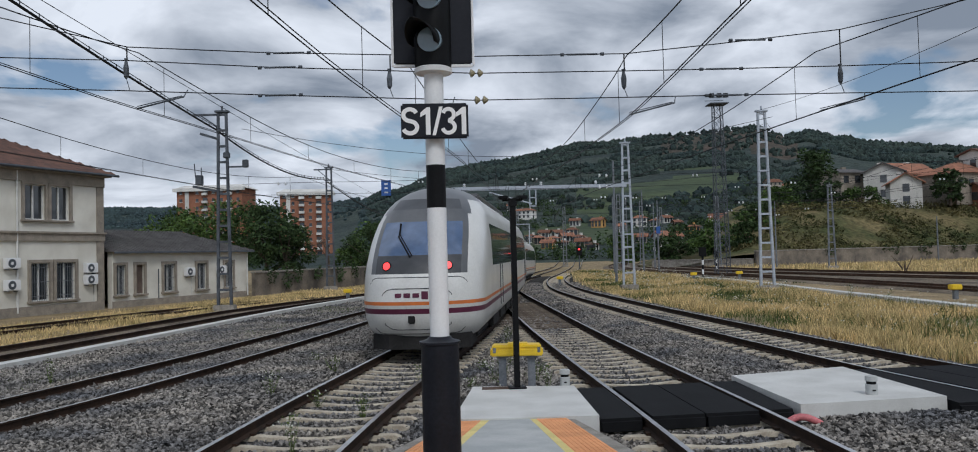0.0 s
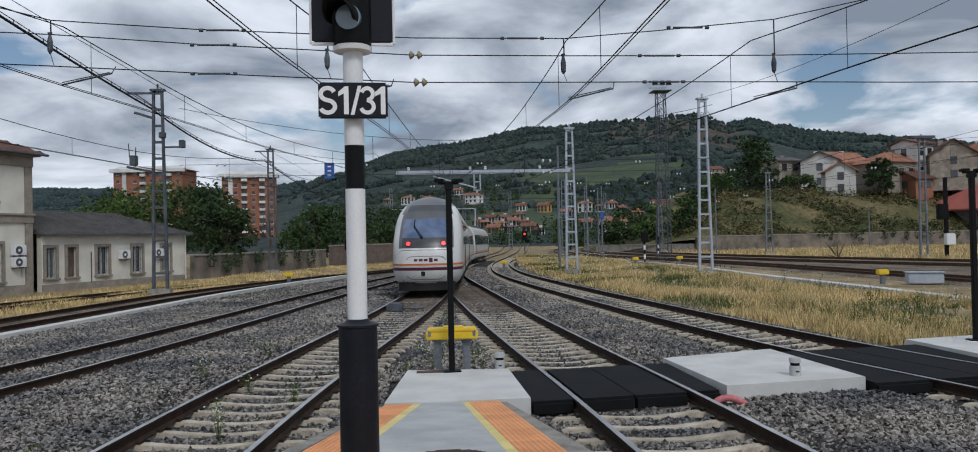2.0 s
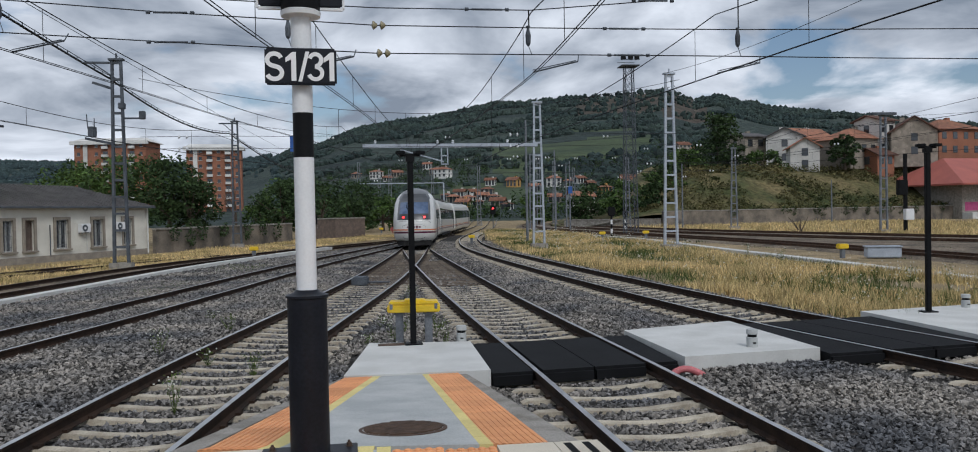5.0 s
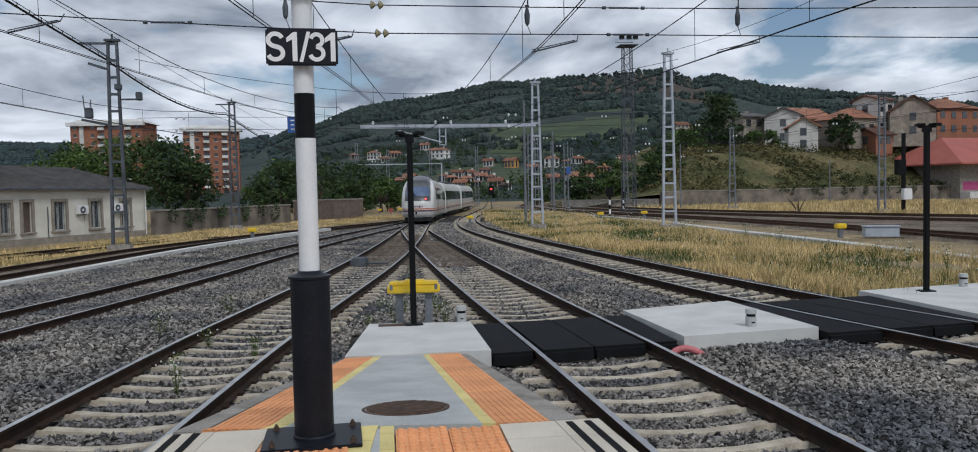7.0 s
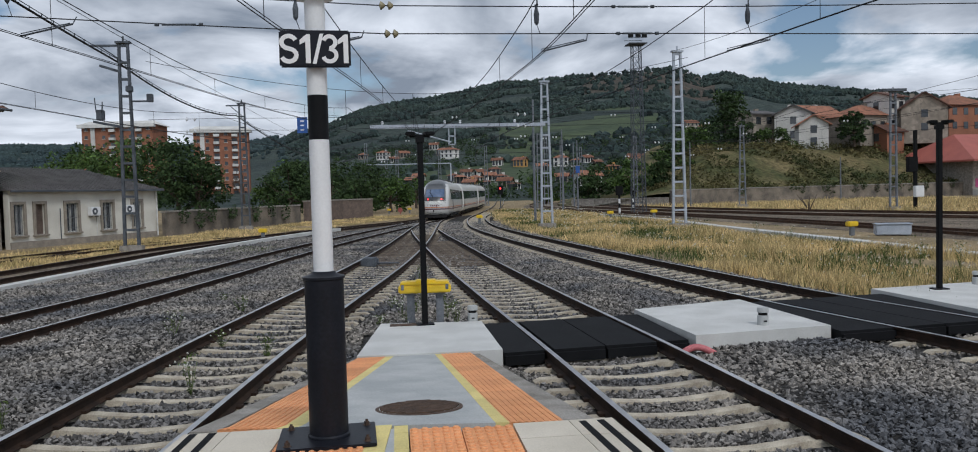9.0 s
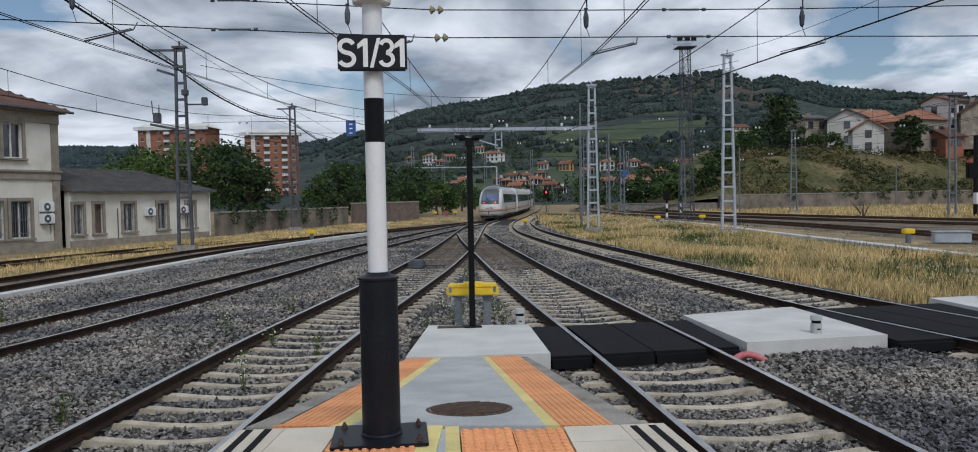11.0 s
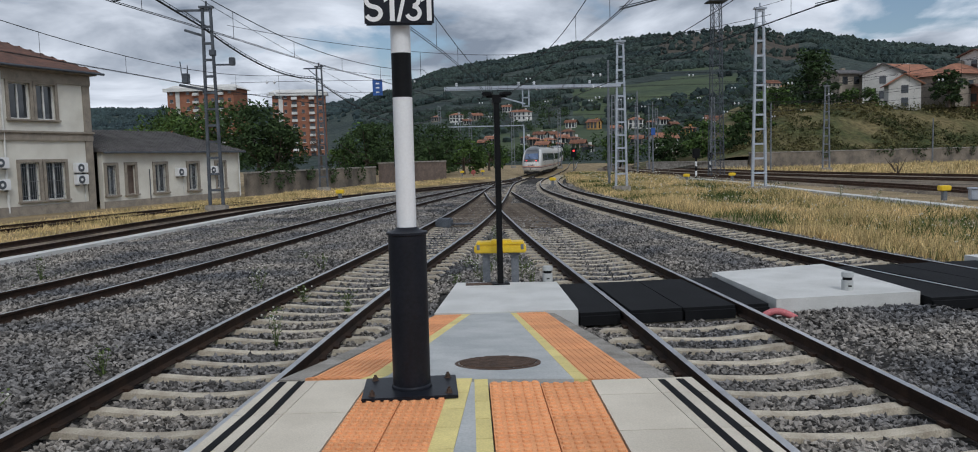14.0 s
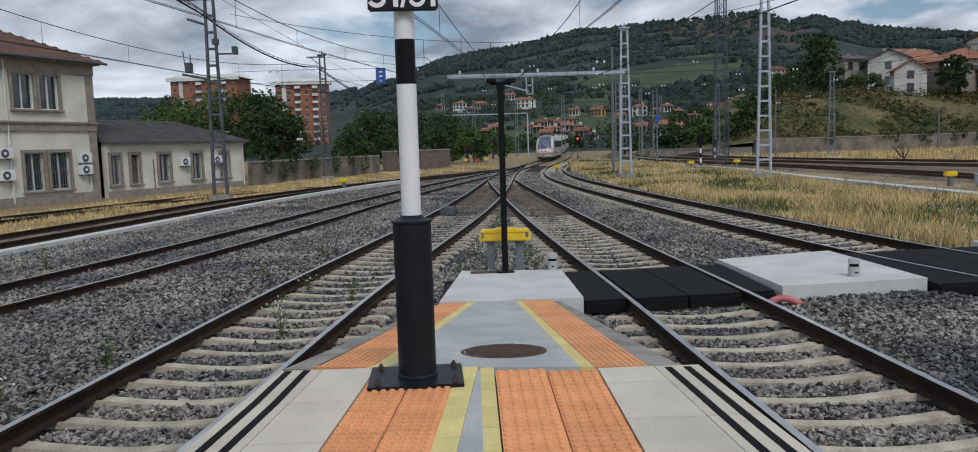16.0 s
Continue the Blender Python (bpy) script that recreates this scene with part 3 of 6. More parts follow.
TW = 0.37
dome = mesh_of("tactile_tile", tile_geo(TW, TW, 5), "tactile")
for col in range(2):
    x, y = 0.075 + TW * (col + 0.5), 5.56 - 0.055 * col
    for row in range(9):
        part("tactile_tile", dome, None, platform, at=pose(x + 0.0, y - TW * (row + 0.5), 0, rz=-0.2))
ta = math.atan(0.077)
for col in range(2):
    for row in range(9):
        d = -(row + 0.5) * TW * 0.9
        x, y = -0.80 + 0.305 * (col + 0.5), 5.735 - 0.035 * col
        o = part("tactile_tile", dome, None, platform, at=pose(x + d * math.sin(ta), y + d * math.cos(ta), 0, rz=-math.degrees(ta)))
        o.scale = (0.305 / TW, 0.9, 1)
for row in range(12):
    ya, yb = 5.70 - row * 0.36, 5.70 - row * 0.36 - 0.354
    for x0, x1, sl in ((-0.192, -0.047, 0.077), (-0.03, 0.068, 0.0)):
        a, b = (ya - 5.7) * sl, (yb - 5.7) * sl
        if x0 > -0.1:
            ya2, yb2 = min(ya + 0.14, 5.66), yb + 0.14
        else:
            ya2, yb2 = ya, yb
        part("yellow_tile", Geo().slab([(x0 + b, yb2), (x1 + b, yb2), (x1 + a, ya2), (x0 + a, ya2)], PZ - 0.05, PZ - 0.003), "yellow_tile", platform)
for row in range(8):
    ya, yb = 5.70 - row * 0.72, 5.70 - (row + 1) * 0.72 + 0.008
    if row == 0:
        ya = 5.76
    x0a, x0b = EDGE_L(ya) + 0.33, EDGE_L(yb) + 0.33
    x1a, x1b = -0.81 + (ya - 5.735) * 0.077, -0.81 + (yb - 5.735) * 0.077
    part("cream_paver", Geo().slab([(x0b, yb), (x1b, yb), (x1a, ya), (x0a, ya)], PZ - 0.05, PZ - 0.003), "cream", platform)
    part("edge_paver", Geo().slab([(EDGE_L(yb), yb), (x0b - 0.006, yb), (x0a - 0.006, ya), (EDGE_L(ya), ya)], PZ - 0.10, PZ - 0.003), "cream", platform)
    yc, yd = 5.52 - row * 0.72 + (0.38 if row else 0.0), 5.52 - row * 0.72 - 0.34 + 0.008
    if row == 0:
        yc = 5.55
    part("cream_paver", Geo().slab([(0.825, yd), (EDGE_R(yd) - 0.33, yd), (EDGE_R(yc) - 0.33, yc), (0.825, yc)], PZ - 0.05, PZ - 0.003), "cream", platform)
    part("edge_paver", Geo().slab([(EDGE_R(yd) - 0.324, yd), (EDGE_R(yd), yd), (EDGE_R(yc), yc), (EDGE_R(yc) - 0.324, yc)], PZ - 0.10, PZ - 0.003), "cream", platform)
for f, sg in ((EDGE_L, 1), (EDGE_R, -1)):
    for off in (0.10, 0.235):
        pts = [(f(y) + sg * off, y) for y in np.arange(-4, 5.5, 0.5)] + [(f(5.5) + sg * off, 5.5 if sg < 0 else 5.74)]
        left = [(x - 0.026, y) for x, y in pts]
        right = [(x + 0.026, y) for x, y in pts]
        part("grip_strip", Geo().slab(right + left[::-1], PZ - 0.02, PZ + 0.002), "rubber", platform)

# ramp down to the crossing
R0, R1 = 5.7, 10.85
ramp = thing("ramp", "grey concrete ramp with orange tactile strips and yellow lines", "ramp", kind="structure")


def ramp_z(x, y):
    t = min(max((y - end_y(x)) / (10.85 - end_y(x)), 0), 1)
    return PZ - 0.006 + (0.02 - PZ) * t


NEAR = [-1.50, -1.30, -0.87, -0.73, 0.70, 0.80, 1.20, 1.44]
FAR = [-0.60, -0.55, -0.17, -0.06, 0.50, 0.58, 1.0, 1.10]


def ramp_x(k, y):
    t = (y - 5.6) / (10.85 - 5.6)
    return NEAR[k] + (FAR[k] - NEAR[k]) * t


def ramp_quad(k0, k1, ya, yb, lift=0.0, thick=0.3):
    p = [(k0, ya), (k1, ya), (k1, yb), (k0, yb)]
    poly = []
    for k, y in p:
        x = ramp_x(k, y)
        poly.append((x, max(y, end_y(x) + 0.004)))
    return Geo().slab(poly, lambda x, y: ramp_z(x, y) - thick, lambda x, y: ramp_z(x, y) + lift)


part("ramp_slab", ramp_quad(3, 4, 5.5, 10.85), "ramp", ramp)
part("ramp_edge", ramp_quad(0, 1, 5.5, 10.75, -0.01, 0.9), "rough_conc", ramp)
part("ramp_edge", ramp_quad(6, 7, 5.4, 10.75, -0.01, 0.9), "rough_conc", ramp)
steps = [5.5 + i * (10.85 - 5.5) / 13 for i in range(14)]
for a, b in zip(steps, steps[1:]):
    for k in (1, 5):
        g = ramp_quad(k, k + 1, a, b - 0.012, 0.0)
        # ribs along the lane
        for i in range(8):
            u0, u1 = (i + 0.25) / 8, (i + 0.75) / 8
            poly = [(ramp_x(k, y) + (ramp_x(k + 1, y) - ramp_x(k, y)) * u, y) for u, y in ((u0, a), (u1, a), (u1, b - 0.006), (u0, b - 0.006))]
            poly = [(x, max(y, end_y(x) + 0.004)) for x, y in poly]
            g.slab(poly, lambda x, y: ramp_z(x, y) - 0.01, lambda x, y: ramp_z(x, y) + 0.005)
        part("ribbed_tile", g, "tactile", ramp)
    for k in (2, 4):
        part("yellow_tile", ramp_quad(k, k + 1, a, b - 0.005, 0.001), "yellow_tile", ramp)
# round drain cover let into the ramp
g = Geo()
tilt = math.degrees(math.atan((0.02 - PZ) / 5.2))
cover = thing("drain_cover", "round rusty cast-iron drain cover with grooves", "drain cover", pose(0.17, 6.42, ramp_z(0.17, 6.42) + 0.004, rx=tilt))
part("frame", Geo().lathe((0, 0, -0.02), [(0.36, 0), (0.36, 0.022), (0.33, 0.024), (0.33, 0.012), (0.1, 0.012)], 40), "iron", cover)
g = Geo()
for i in range(15):
    x = -0.3 + i * 0.043
    h = math.sqrt(max(0.32**2 - x * x, 0.001))
    g.box((0, x, 0.006), (2 * h, 0.022, 0.014), 0)
part("grating", g, "iron", cover)

# ---------- the level crossing for staff ----------


def pad(name, poly, z, mats, label, thick=0.28):
    g = Geo().slab(poly, -thick, z)
    return solo(name, g, mats, label, "crossing slab", "structure")


pad("crossing_slab", [(-0.56, 10.87), (1.45, 10.85), (1.42, 13.35), (-0.28, 13.55)], 0.035, "concrete", "white-grey concrete crossing slab at the foot of the ramp")
pad("crossing_slab", [(4.36, 11.15), (6.62, 11.42), (6.52, 14.5), (4.25, 13.85)], 0.045, "concrete", "white-grey concrete slab between two tracks")
pad("crossing_slab", [(9.75, 11.9), (16.5, 12.6), (16.5, 16.2), (9.65, 15.2)], 0.04, "concrete", "white-grey concrete slab beyond the outer track")


def rubber_panels(f, y0, y1, x_left, x_right, tilt):
    t = thing("crossing_panel", "black rubber level-crossing panels between the rails", "crossing panel")
    c = (y0 + y1) / 2
    L = lambda y, o: f(y) + o
    edges = [(lambda y: x_left, lambda y: L(y, -HALF - 0.05)), (lambda y: L(y, -HALF + 0.10), lambda y: L(y, -0.02)), (lambda y: L(y, 0.0), lambda y: L(y, HALF - 0.10)), (lambda y: L(y, HALF + 0.05), lambda y: x_right)]
    for a, b in edges:
        ya0, ya1 = y0, y1
        g = Geo().slab([(a(ya0), ya0 + tilt * (a(ya0) - x_left)), (b(ya0), ya0 + tilt * (b(ya0) - x_left)), (b(ya1), ya1 + tilt * (b(ya1) - x_left)), (a(ya1), ya1 + tilt * (a(ya1) - x_left))], -0.20, -0.012)
        part("panel", g, "rubber", t)
        part("panel_lip", Geo().box(((a(y0) + b(y0)) / 2, y0 - 0.02 + tilt * ((a(y0) + b(y0)) / 2 - x_left), -0.12), (abs(b(y0) - a(y0)) * 0.98, 0.06, 0.13), math.degrees(math.atan(tilt))), "rubber", t)


rubber_panels(AX["t2"], 10.83, 13.33, 1.47, 4.24, 0.11)
rubber_panels(AX["t3"], 11.2, 14.45, 6.66, 9.62, 0.12)
g = Geo().tube([(4.06 + 0.055 * i, 10.97 + 0.03 * math.sin(i * 0.6), -0.20 + 0.10 * math.sin(i / 9 * math.pi)) for i in range(10)], 0.05, 10)
solo("cable_duct", g, "pink", "pink plastic cable duct rising out of the ballast", "duct", smooth=True)


def vent_post(x, y, z):
    t = thing("vent_post", "short pale bollard with a dark slot and ribbed cap", "bollard", pose(x, y, z), "vent posts")
    part("base", Geo().lathe((0, 0, 0), [(0.085, 0), (0.085, 0.15), (0.08, 0.155)], 18), "ramp", t, smooth=True)
    part("slot", Geo().lathe((0, 0, 0.15), [(0.07, 0), (0.07, 0.05)], 18), "black_paint", t, smooth=True)
    part("cap", Geo().lathe((0, 0, 0.20), [(0.088, 0), (0.088, 0.06), (0.08, 0.075), (0.0, 0.078)], 18), "ramp", t, smooth=True)
    part("bolt", Geo().box((0, -0.085, 0.07), (0.05, 0.012, 0.02)), "black_paint", t)


vent_post(1.28, 13.45, 0.03 - 0.01)
vent_post(5.67, 11.73, 0.045)
vent_post(12.0, 15.2, 0.04)


def lamp_post(x, y, z, h, turn):
    t = thing("slim_post", "slim black steel post with a flat twin-headed top", "post", pose(x, y, z, rz=turn), "slim black posts")
    part("foot", Geo().soft((0, 0, 0.012), (0.3, 0.22, 0.024), 0.006), "black_paint", t)
    part("shaft", Geo().soft((0, 0, h / 2), (0.095, 0.095, h), 0.01), "black_paint", t)
    part("arm", Geo().box((0, 0, h + 0.01), (0.34, 0.06, 0.05)).box((0, 0, h - 0.06), (0.14, 0.13, 0.08)), "black_paint", t)
    for sx in (-1, 1):
        part("head", Geo().soft((sx * 0.15, -0.03, h + 0.045), (0.16, 0.2, 0.06), 0.012, rz=sx * 12), "black_paint", t)
    for sx in (-0.1, 0.1):
        part("bolt", Geo().lathe((sx, 0.07, 0.02), [(0.014, 0), (0.014, 0.02)], 6), "galv", t)


lamp_post(0.46, 13.26, 0.035, 3.14, 4)
lamp_post(10.82, 14.73, 0.04, 3.3, -8)
solo("access_cover", Geo().soft((0.12, 13.3, 0.036), (0.5, 0.22, 0.02), 0.005), "iron", "rusty rectangular access cover set in the concrete", "cover")

# yellow junction box on two legs
jb = thing("junction_box", "yellow trackside box on two grey legs", "junction box", pose(0.49, 13.75, GROUND + 0.02, rz=-3))
for sx in (-0.25, 0.25):
    part("leg", Geo().soft((sx, 0, 0.41), (0.13, 0.12, 0.82), 0.01).box((sx, 0, 0.80), (0.2, 0.16, 0.04)), "galv", jb, "grey steel leg")
part("box", Geo().soft((0, 0, 0.89), (0.90, 0.36, 0.13), 0.02), "yellow", jb)
part("lid", Geo().soft((0, 0, 0.985), (0.84, 0.34, 0.06), 0.02).soft((0.02, 0, 1.02), (0.36, 0.26, 0.04), 0.015), "yellow", jb)
for sx in (-0.38, 0.38):
    part("latch", Geo().soft((sx, -0.185, 0.93), (0.05, 0.02, 0.09), 0.005), "galv", jb)

# ---------- signal S1/31 ----------
sig = thing("railway_signal", "black-and-white banded signal post with a dark signal head", "signal", pose(-0.475, 5.44, PZ, rz=3))
part("base_plate", Geo().soft((-0.01, 0, 0.012), (0.66, 0.52, 0.024), 0.005), "dark_wrap", sig)
for bx in (-0.27, 0.26):
    for by in (-0.19, 0.19):
        part("bolt", Geo().lathe((bx, by, 0.02), [(0.03, 0), (0.03, 0.006), (0.018, 0.008), (0.018, 0.03), (0.01, 0.032), (0.01, 0.045)], 6), "iron", sig)
part("sleeve", Geo().lathe((0, 0, 0.02), [(0.142, 0), (0.142, 0.02), (0.133, 0.03), (0.133, 1.09), (0.144, 1.095), (0.144, 1.11), (0.09, 1.125), (0.075, 1.145)], 36), "dark_wrap", sig, "matt dark lower sleeve", smooth=True)
BANDS = [(1.15, 2.06, "white_paint"), (2.06, 2.36, "black_paint"), (2.36, 3.02, "white_paint")]
for a, b, m in BANDS:
    part("post_band", Geo().lathe((0, 0, a), [(0.068, 0), (0.068, b - a)], 32), m, sig, smooth=True)
plate = part("number_plate", Geo().soft((0.0, -0.11, 2.655), (0.465, 0.018, 0.245), 0.012), "sign_black", sig, "black plate with white characters")
for dz in (-0.06, 0.06):
    part("clamp", Geo().soft((0.0, -0.04, 2.655 + dz), (0.17, 0.13, 0.03), 0.005), "galv", sig)
def glyph_band(pts, w):
    """A stroke of even width along a line, as flat quads."""
    g = Geo()
    P = [Vector((p[0], p[1], 0)) for p in pts]
    side = []
    for i, p in enumerate(P):
        d = (P[min(i + 1, len(P) - 1)] - P[max(i - 1, 0)]).normalized()
        side.append(Vector((-d.y, d.x, 0)) * w / 2)
    for p, q in zip(P, side):
        for zz in (0, 0.003):
            g.v += [(p.x + q.x, p.y + q.y, zz), (p.x - q.x, p.y - q.y, zz)]
    for i in range(len(P) - 1):
        a, b = i * 4, i * 4 + 4
        g.f += [(a + 2, b + 2, b + 3, a + 3), (a, a + 1, b + 1, b), (a, b, b + 2, a + 2), (a + 1, a + 3, b + 3, b + 1)]
        g.m += [0] * 4
    return g


def bow(cx, cy, rx, ry, a0, a1, n=12):
    return [(cx + rx * math.cos(radians(a0 + (a1 - a0) * i / n)), cy + ry * math.sin(radians(a0 + (a1 - a0) * i / n))) for i in range(n + 1)]


GLYPHS = {
    "S": glyph_band(bow(0.06, 0.1375, 0.046, 0.0405, 20, 255) + bow(0.06, 0.0525, 0.048, 0.0415, 80, -160), 0.029),
    "3": glyph_band(bow(0.055, 0.139, 0.038, 0.039, 165, -80) + bow(0.055, 0.0525, 0.043, 0.041, 85, -165), 0.027),
    "1": Geo().slab([(0.055, 0), (0.087, 0), (0.087, 0.19), (0.063, 0.19), (0.018, 0.152), (0.018, 0.122), (0.055, 0.142)], 0, 0.003),
    "/": Geo().slab([(0.0, -0.004), (0.024, -0.004), (0.074, 0.194), (0.05, 0.194)], 0, 0.003),
}
for ch, x in (("S", -0.230), ("1", -0.117), ("/", -0.018), ("3", 0.040), ("1", 0.130)):
    part("character", GLYPHS[ch], "white_letter", plate, at=pose(x, -0.1195, 2.56, 90, 0, 0))
part("head_flange", Geo().lathe((0, 0, 3.0), [(0.07, 0), (0.13, 0.01), (0.135, 0.04), (0.11, 0.055)], 28), "white_paint", sig, smooth=True)
part("head_body", Geo().lathe((0, 0.0, 3.05), [(0.125, 0), (0.13, 0.02), (0.13, 0.80), (0.11, 0.85), (0.0, 0.86)], 28), "black_paint", sig, smooth=True)
for sx in (-1, 1):
    part("back_board", Geo().soft((sx * 0.195, 0.03, 3.47), (0.165, 0.02, 0.78), 0.012), "sign_black", sig)
    part("board_edge", Geo().soft((sx * 0.286, 0.03, 3.47), (0.016, 0.024, 0.80), 0.004).box((sx * 0.20, 0.03, 3.072), (0.16, 0.024, 0.018)), "white_paint", sig)
for z in (3.22, 3.52, 3.78):
    lens = part("lens", Geo().rod((0, -0.10, z), (0, -0.138, z), 0.085, 0.085, 24), "lens", sig, at=pose(0, 0, 0, rz=-10))
    g = Geo()
    for i in range(17):
        a = radians(-20 + 220 * i / 16)
        for yy, rr in ((-0.11, 0.098), (-0.36 + 0.16 * abs(i - 8) / 8, 0.098)):
            g.v.append((rr * math.cos(a), yy, z + rr * math.sin(a)))
    for i in range(16):
        g.f.append((2 * i, 2 * i + 1, 2 * i + 3, 2 * i + 2)), g.m.append(0)
    hood = part("hood", g, "black_paint", sig, smooth=True, at=pose(0, 0, 0, rz=-24))
    md = hood.modifiers.new("thick", "SOLIDIFY")
    md.thickness = 0.006

# ---------- train ----------
NOSE_Z = [0.42, 0.55, 0.7, 0.85, 0.98, 1.10, 1.18, 1.26, 1.4, 1.55, 1.7, 1.88, 2.0, 2.12, 2.3, 2.5, 2.7, 2.9, 3.1, 3.3, 3.42, 3.56, 3.7, 3.84, 3.95, 4.05, 4.12, 4.17, 4.2]
SF_Z, SF_S = [0.42, 0.55, 0.8, 1.2, 1.7, 2.1, 2.5, 3.0, 3.4, 3.7, 3.95, 4.1, 4.2], [0.42, 0.26, 0.10, 0.0, 0.04, 0.20, 0.50, 1.0, 1.5, 2.0, 2.65, 3.4, 4.6]
W_Z, W_W = [0.42, 0.55, 0.8, 1.2, 1.8, 2.3, 2.7, 3.05, 3.4, 3.65, 3.9, 4.05, 4.15, 4.2], [1.20, 1.33, 1.42, 1.46, 1.47, 1.46, 1.44, 1.40, 1.30, 1.17, 0.94, 0.68, 0.36, 0.02]
PHI = [-90, -80, -70, -62, -56, -50, -44, -36, -28, -18, -9, 0, 9, 18, 28, 36, 44, 50, 56, 62, 70, 80, 90]
CAR_L = 27.0


def nose_point(z, phi, out=0.0):
    w, s0 = float(np.interp(z, W_Z, W_W)), float(np.interp(z, SF_Z, SF_S))
    depth = 1.5 + 0.25 * (z - 1)
    a = radians(phi)
    sx = math.copysign(abs(math.sin(a)) ** 0.75, a)
    sy = 1 - abs(math.cos(a)) ** 0.85
    return ((w + out) * sx, s0 + depth * sy - out * math.cos(a), z)


def nose_region(zm, pm):
    p = abs(pm)
    if 3.42 < zm < 3.7 and p < 36:
        return "top_panel"
    if 2.3 < zm < 3.1 and p < 36:
        return "screen"
    if 1.88 < zm < 2.3 and p < 36:
        return "panel"
    if 1.88 < zm and p < (44 if zm < 3.3 else 50):
        return "mask"
    if zm > 3.7:
        return "mask"
    if 1.18 < zm < 1.26:
        return "orange"
    if 0.98 < zm < 1.10:
        return "purple"
    return "white"


def coach(nose):
    """A rail coach whose rear end is at y=0 and which reaches to y=CAR_L; z=0 is the rail top."""
    t = thing("train_coach", "white high-speed rail coach with dark window band and purple stripe" if not nose else "white train end car with dark windscreen and red tail lamps", "train", group="coaches of the departing train")
    geos = {k: Geo() for k in ("white", "mask", "panel", "top_panel", "screen", "orange", "purple", "window")}
    key_mat = dict(white="train_white", mask="train_grey", panel="train_dark", top_panel="train_dark", screen="screen", orange="orange", purple="purple", window="train_glass")
    key_name = dict(white="body", mask="nose_mask", panel="lamp_panel", top_panel="destination_panel", screen="windscreen", orange="upper_stripe", purple="lower_stripe", window="window_band")
    Z = NOSE_Z
    if nose:
        for zi in range(len(Z) - 1):
            for pi in range(len(PHI) - 1):
                k = nose_region((Z[zi] + Z[zi + 1]) / 2, (PHI[pi] + PHI[pi + 1]) / 2)
                q = [nose_point(Z[zi], PHI[pi]), nose_point(Z[zi], PHI[pi + 1]), nose_point(Z[zi + 1], PHI[pi + 1]), nose_point(Z[zi + 1], PHI[pi])]
                geos[k].add(q, [(0, 1, 2, 3)])
    S_END = CAR_L - 0.3
    for side in (-1, 1):
        for zi in range(len(Z) - 1):
            za, zb = Z[zi], Z[zi + 1]
            zm = (za + zb) / 2
            a0, b0 = (nose_point(za, 90)[1], nose_point(zb, 90)[1]) if nose else (0.3, 0.3)
            wa, wb = float(np.interp(za, W_Z, W_W)), float(np.interp(zb, W_Z, W_W))
            cuts = [None, 3.5, 25.8, S_END] if nose else [None, 1.0, 25.8, S_END]
            for c in range(3):
                y0a, y0b = (a0, b0) if c == 0 else (max(cuts[c], a0), max(cuts[c], b0))
                y1, y1b = max(cuts[c + 1], a0), max(cuts[c + 1], b0)
                k = "white"
                if 1.18 < zm < 1.26:
                    k = "orange"
                elif 0.98 < zm < 1.10:
                    k = "purple"
                elif 2.0 < zm < 3.1 and c == 1:
                    k = "window"
                elif zm > 3.7 and nose and c == 0:
                    k = "mask"
                q = [(side * wa, y0a, za), (side * wa, y1, za), (side * wb, y1b, zb), (side * wb, y0b, zb)]
                geos[k].add(q if side > 0 else q[::-1], [(0, 1, 2, 3)])
    # closed ends and floor
    ring = [(float(np.interp(z, W_Z, W_W)), z) for z in Z]
    for y in ((S_END,) if nose else (0.3, S_END)):
        vs = [(w, y, z) for w, z in ring] + [(-w, y, z) for w, z in ring[::-1]]
        geos["white"].add(vs, [tuple(range(len(vs)))])
    for k, g in geos.items():
        if g.f:
            ob = part(key_name[k], g, key_mat[k], t, smooth=True)
            me = ob.data
            bm = bmesh.new()
            bm.from_mesh(me)
            bmesh.ops.remove_doubles(bm, verts=bm.verts, dist=0.002)
            bmesh.ops.recalc_face_normals(bm, faces=bm.faces)
            bm.to_mesh(me)
            bm.free()
    part("gangway", Geo().soft((0, CAR_L, 2.1), (2.3, 0.66, 3.0), 0.1), "under", t, "dark folded gangway bellows")
    g = Geo().box((0, CAR_L / 2 + (0.7 if nose else 0), 0.5), (2.3, CAR_L - (3.0 if nose else 1.4), 0.5))
    for y in np.arange(6.5, 18.6, 3.0):
        g.soft((0, y, 0.42), (2.6, 2.4, 0.46), 0.05)
    part("underframe", g, "under", t)
    part("roof_unit", Geo().soft((0, 12.5, 4.2), (1.4, 9.0, 0.14), 0.05).soft((0, 19.5, 4.2), (1.3, 2.6, 0.2), 0.05), "train_grey", t)
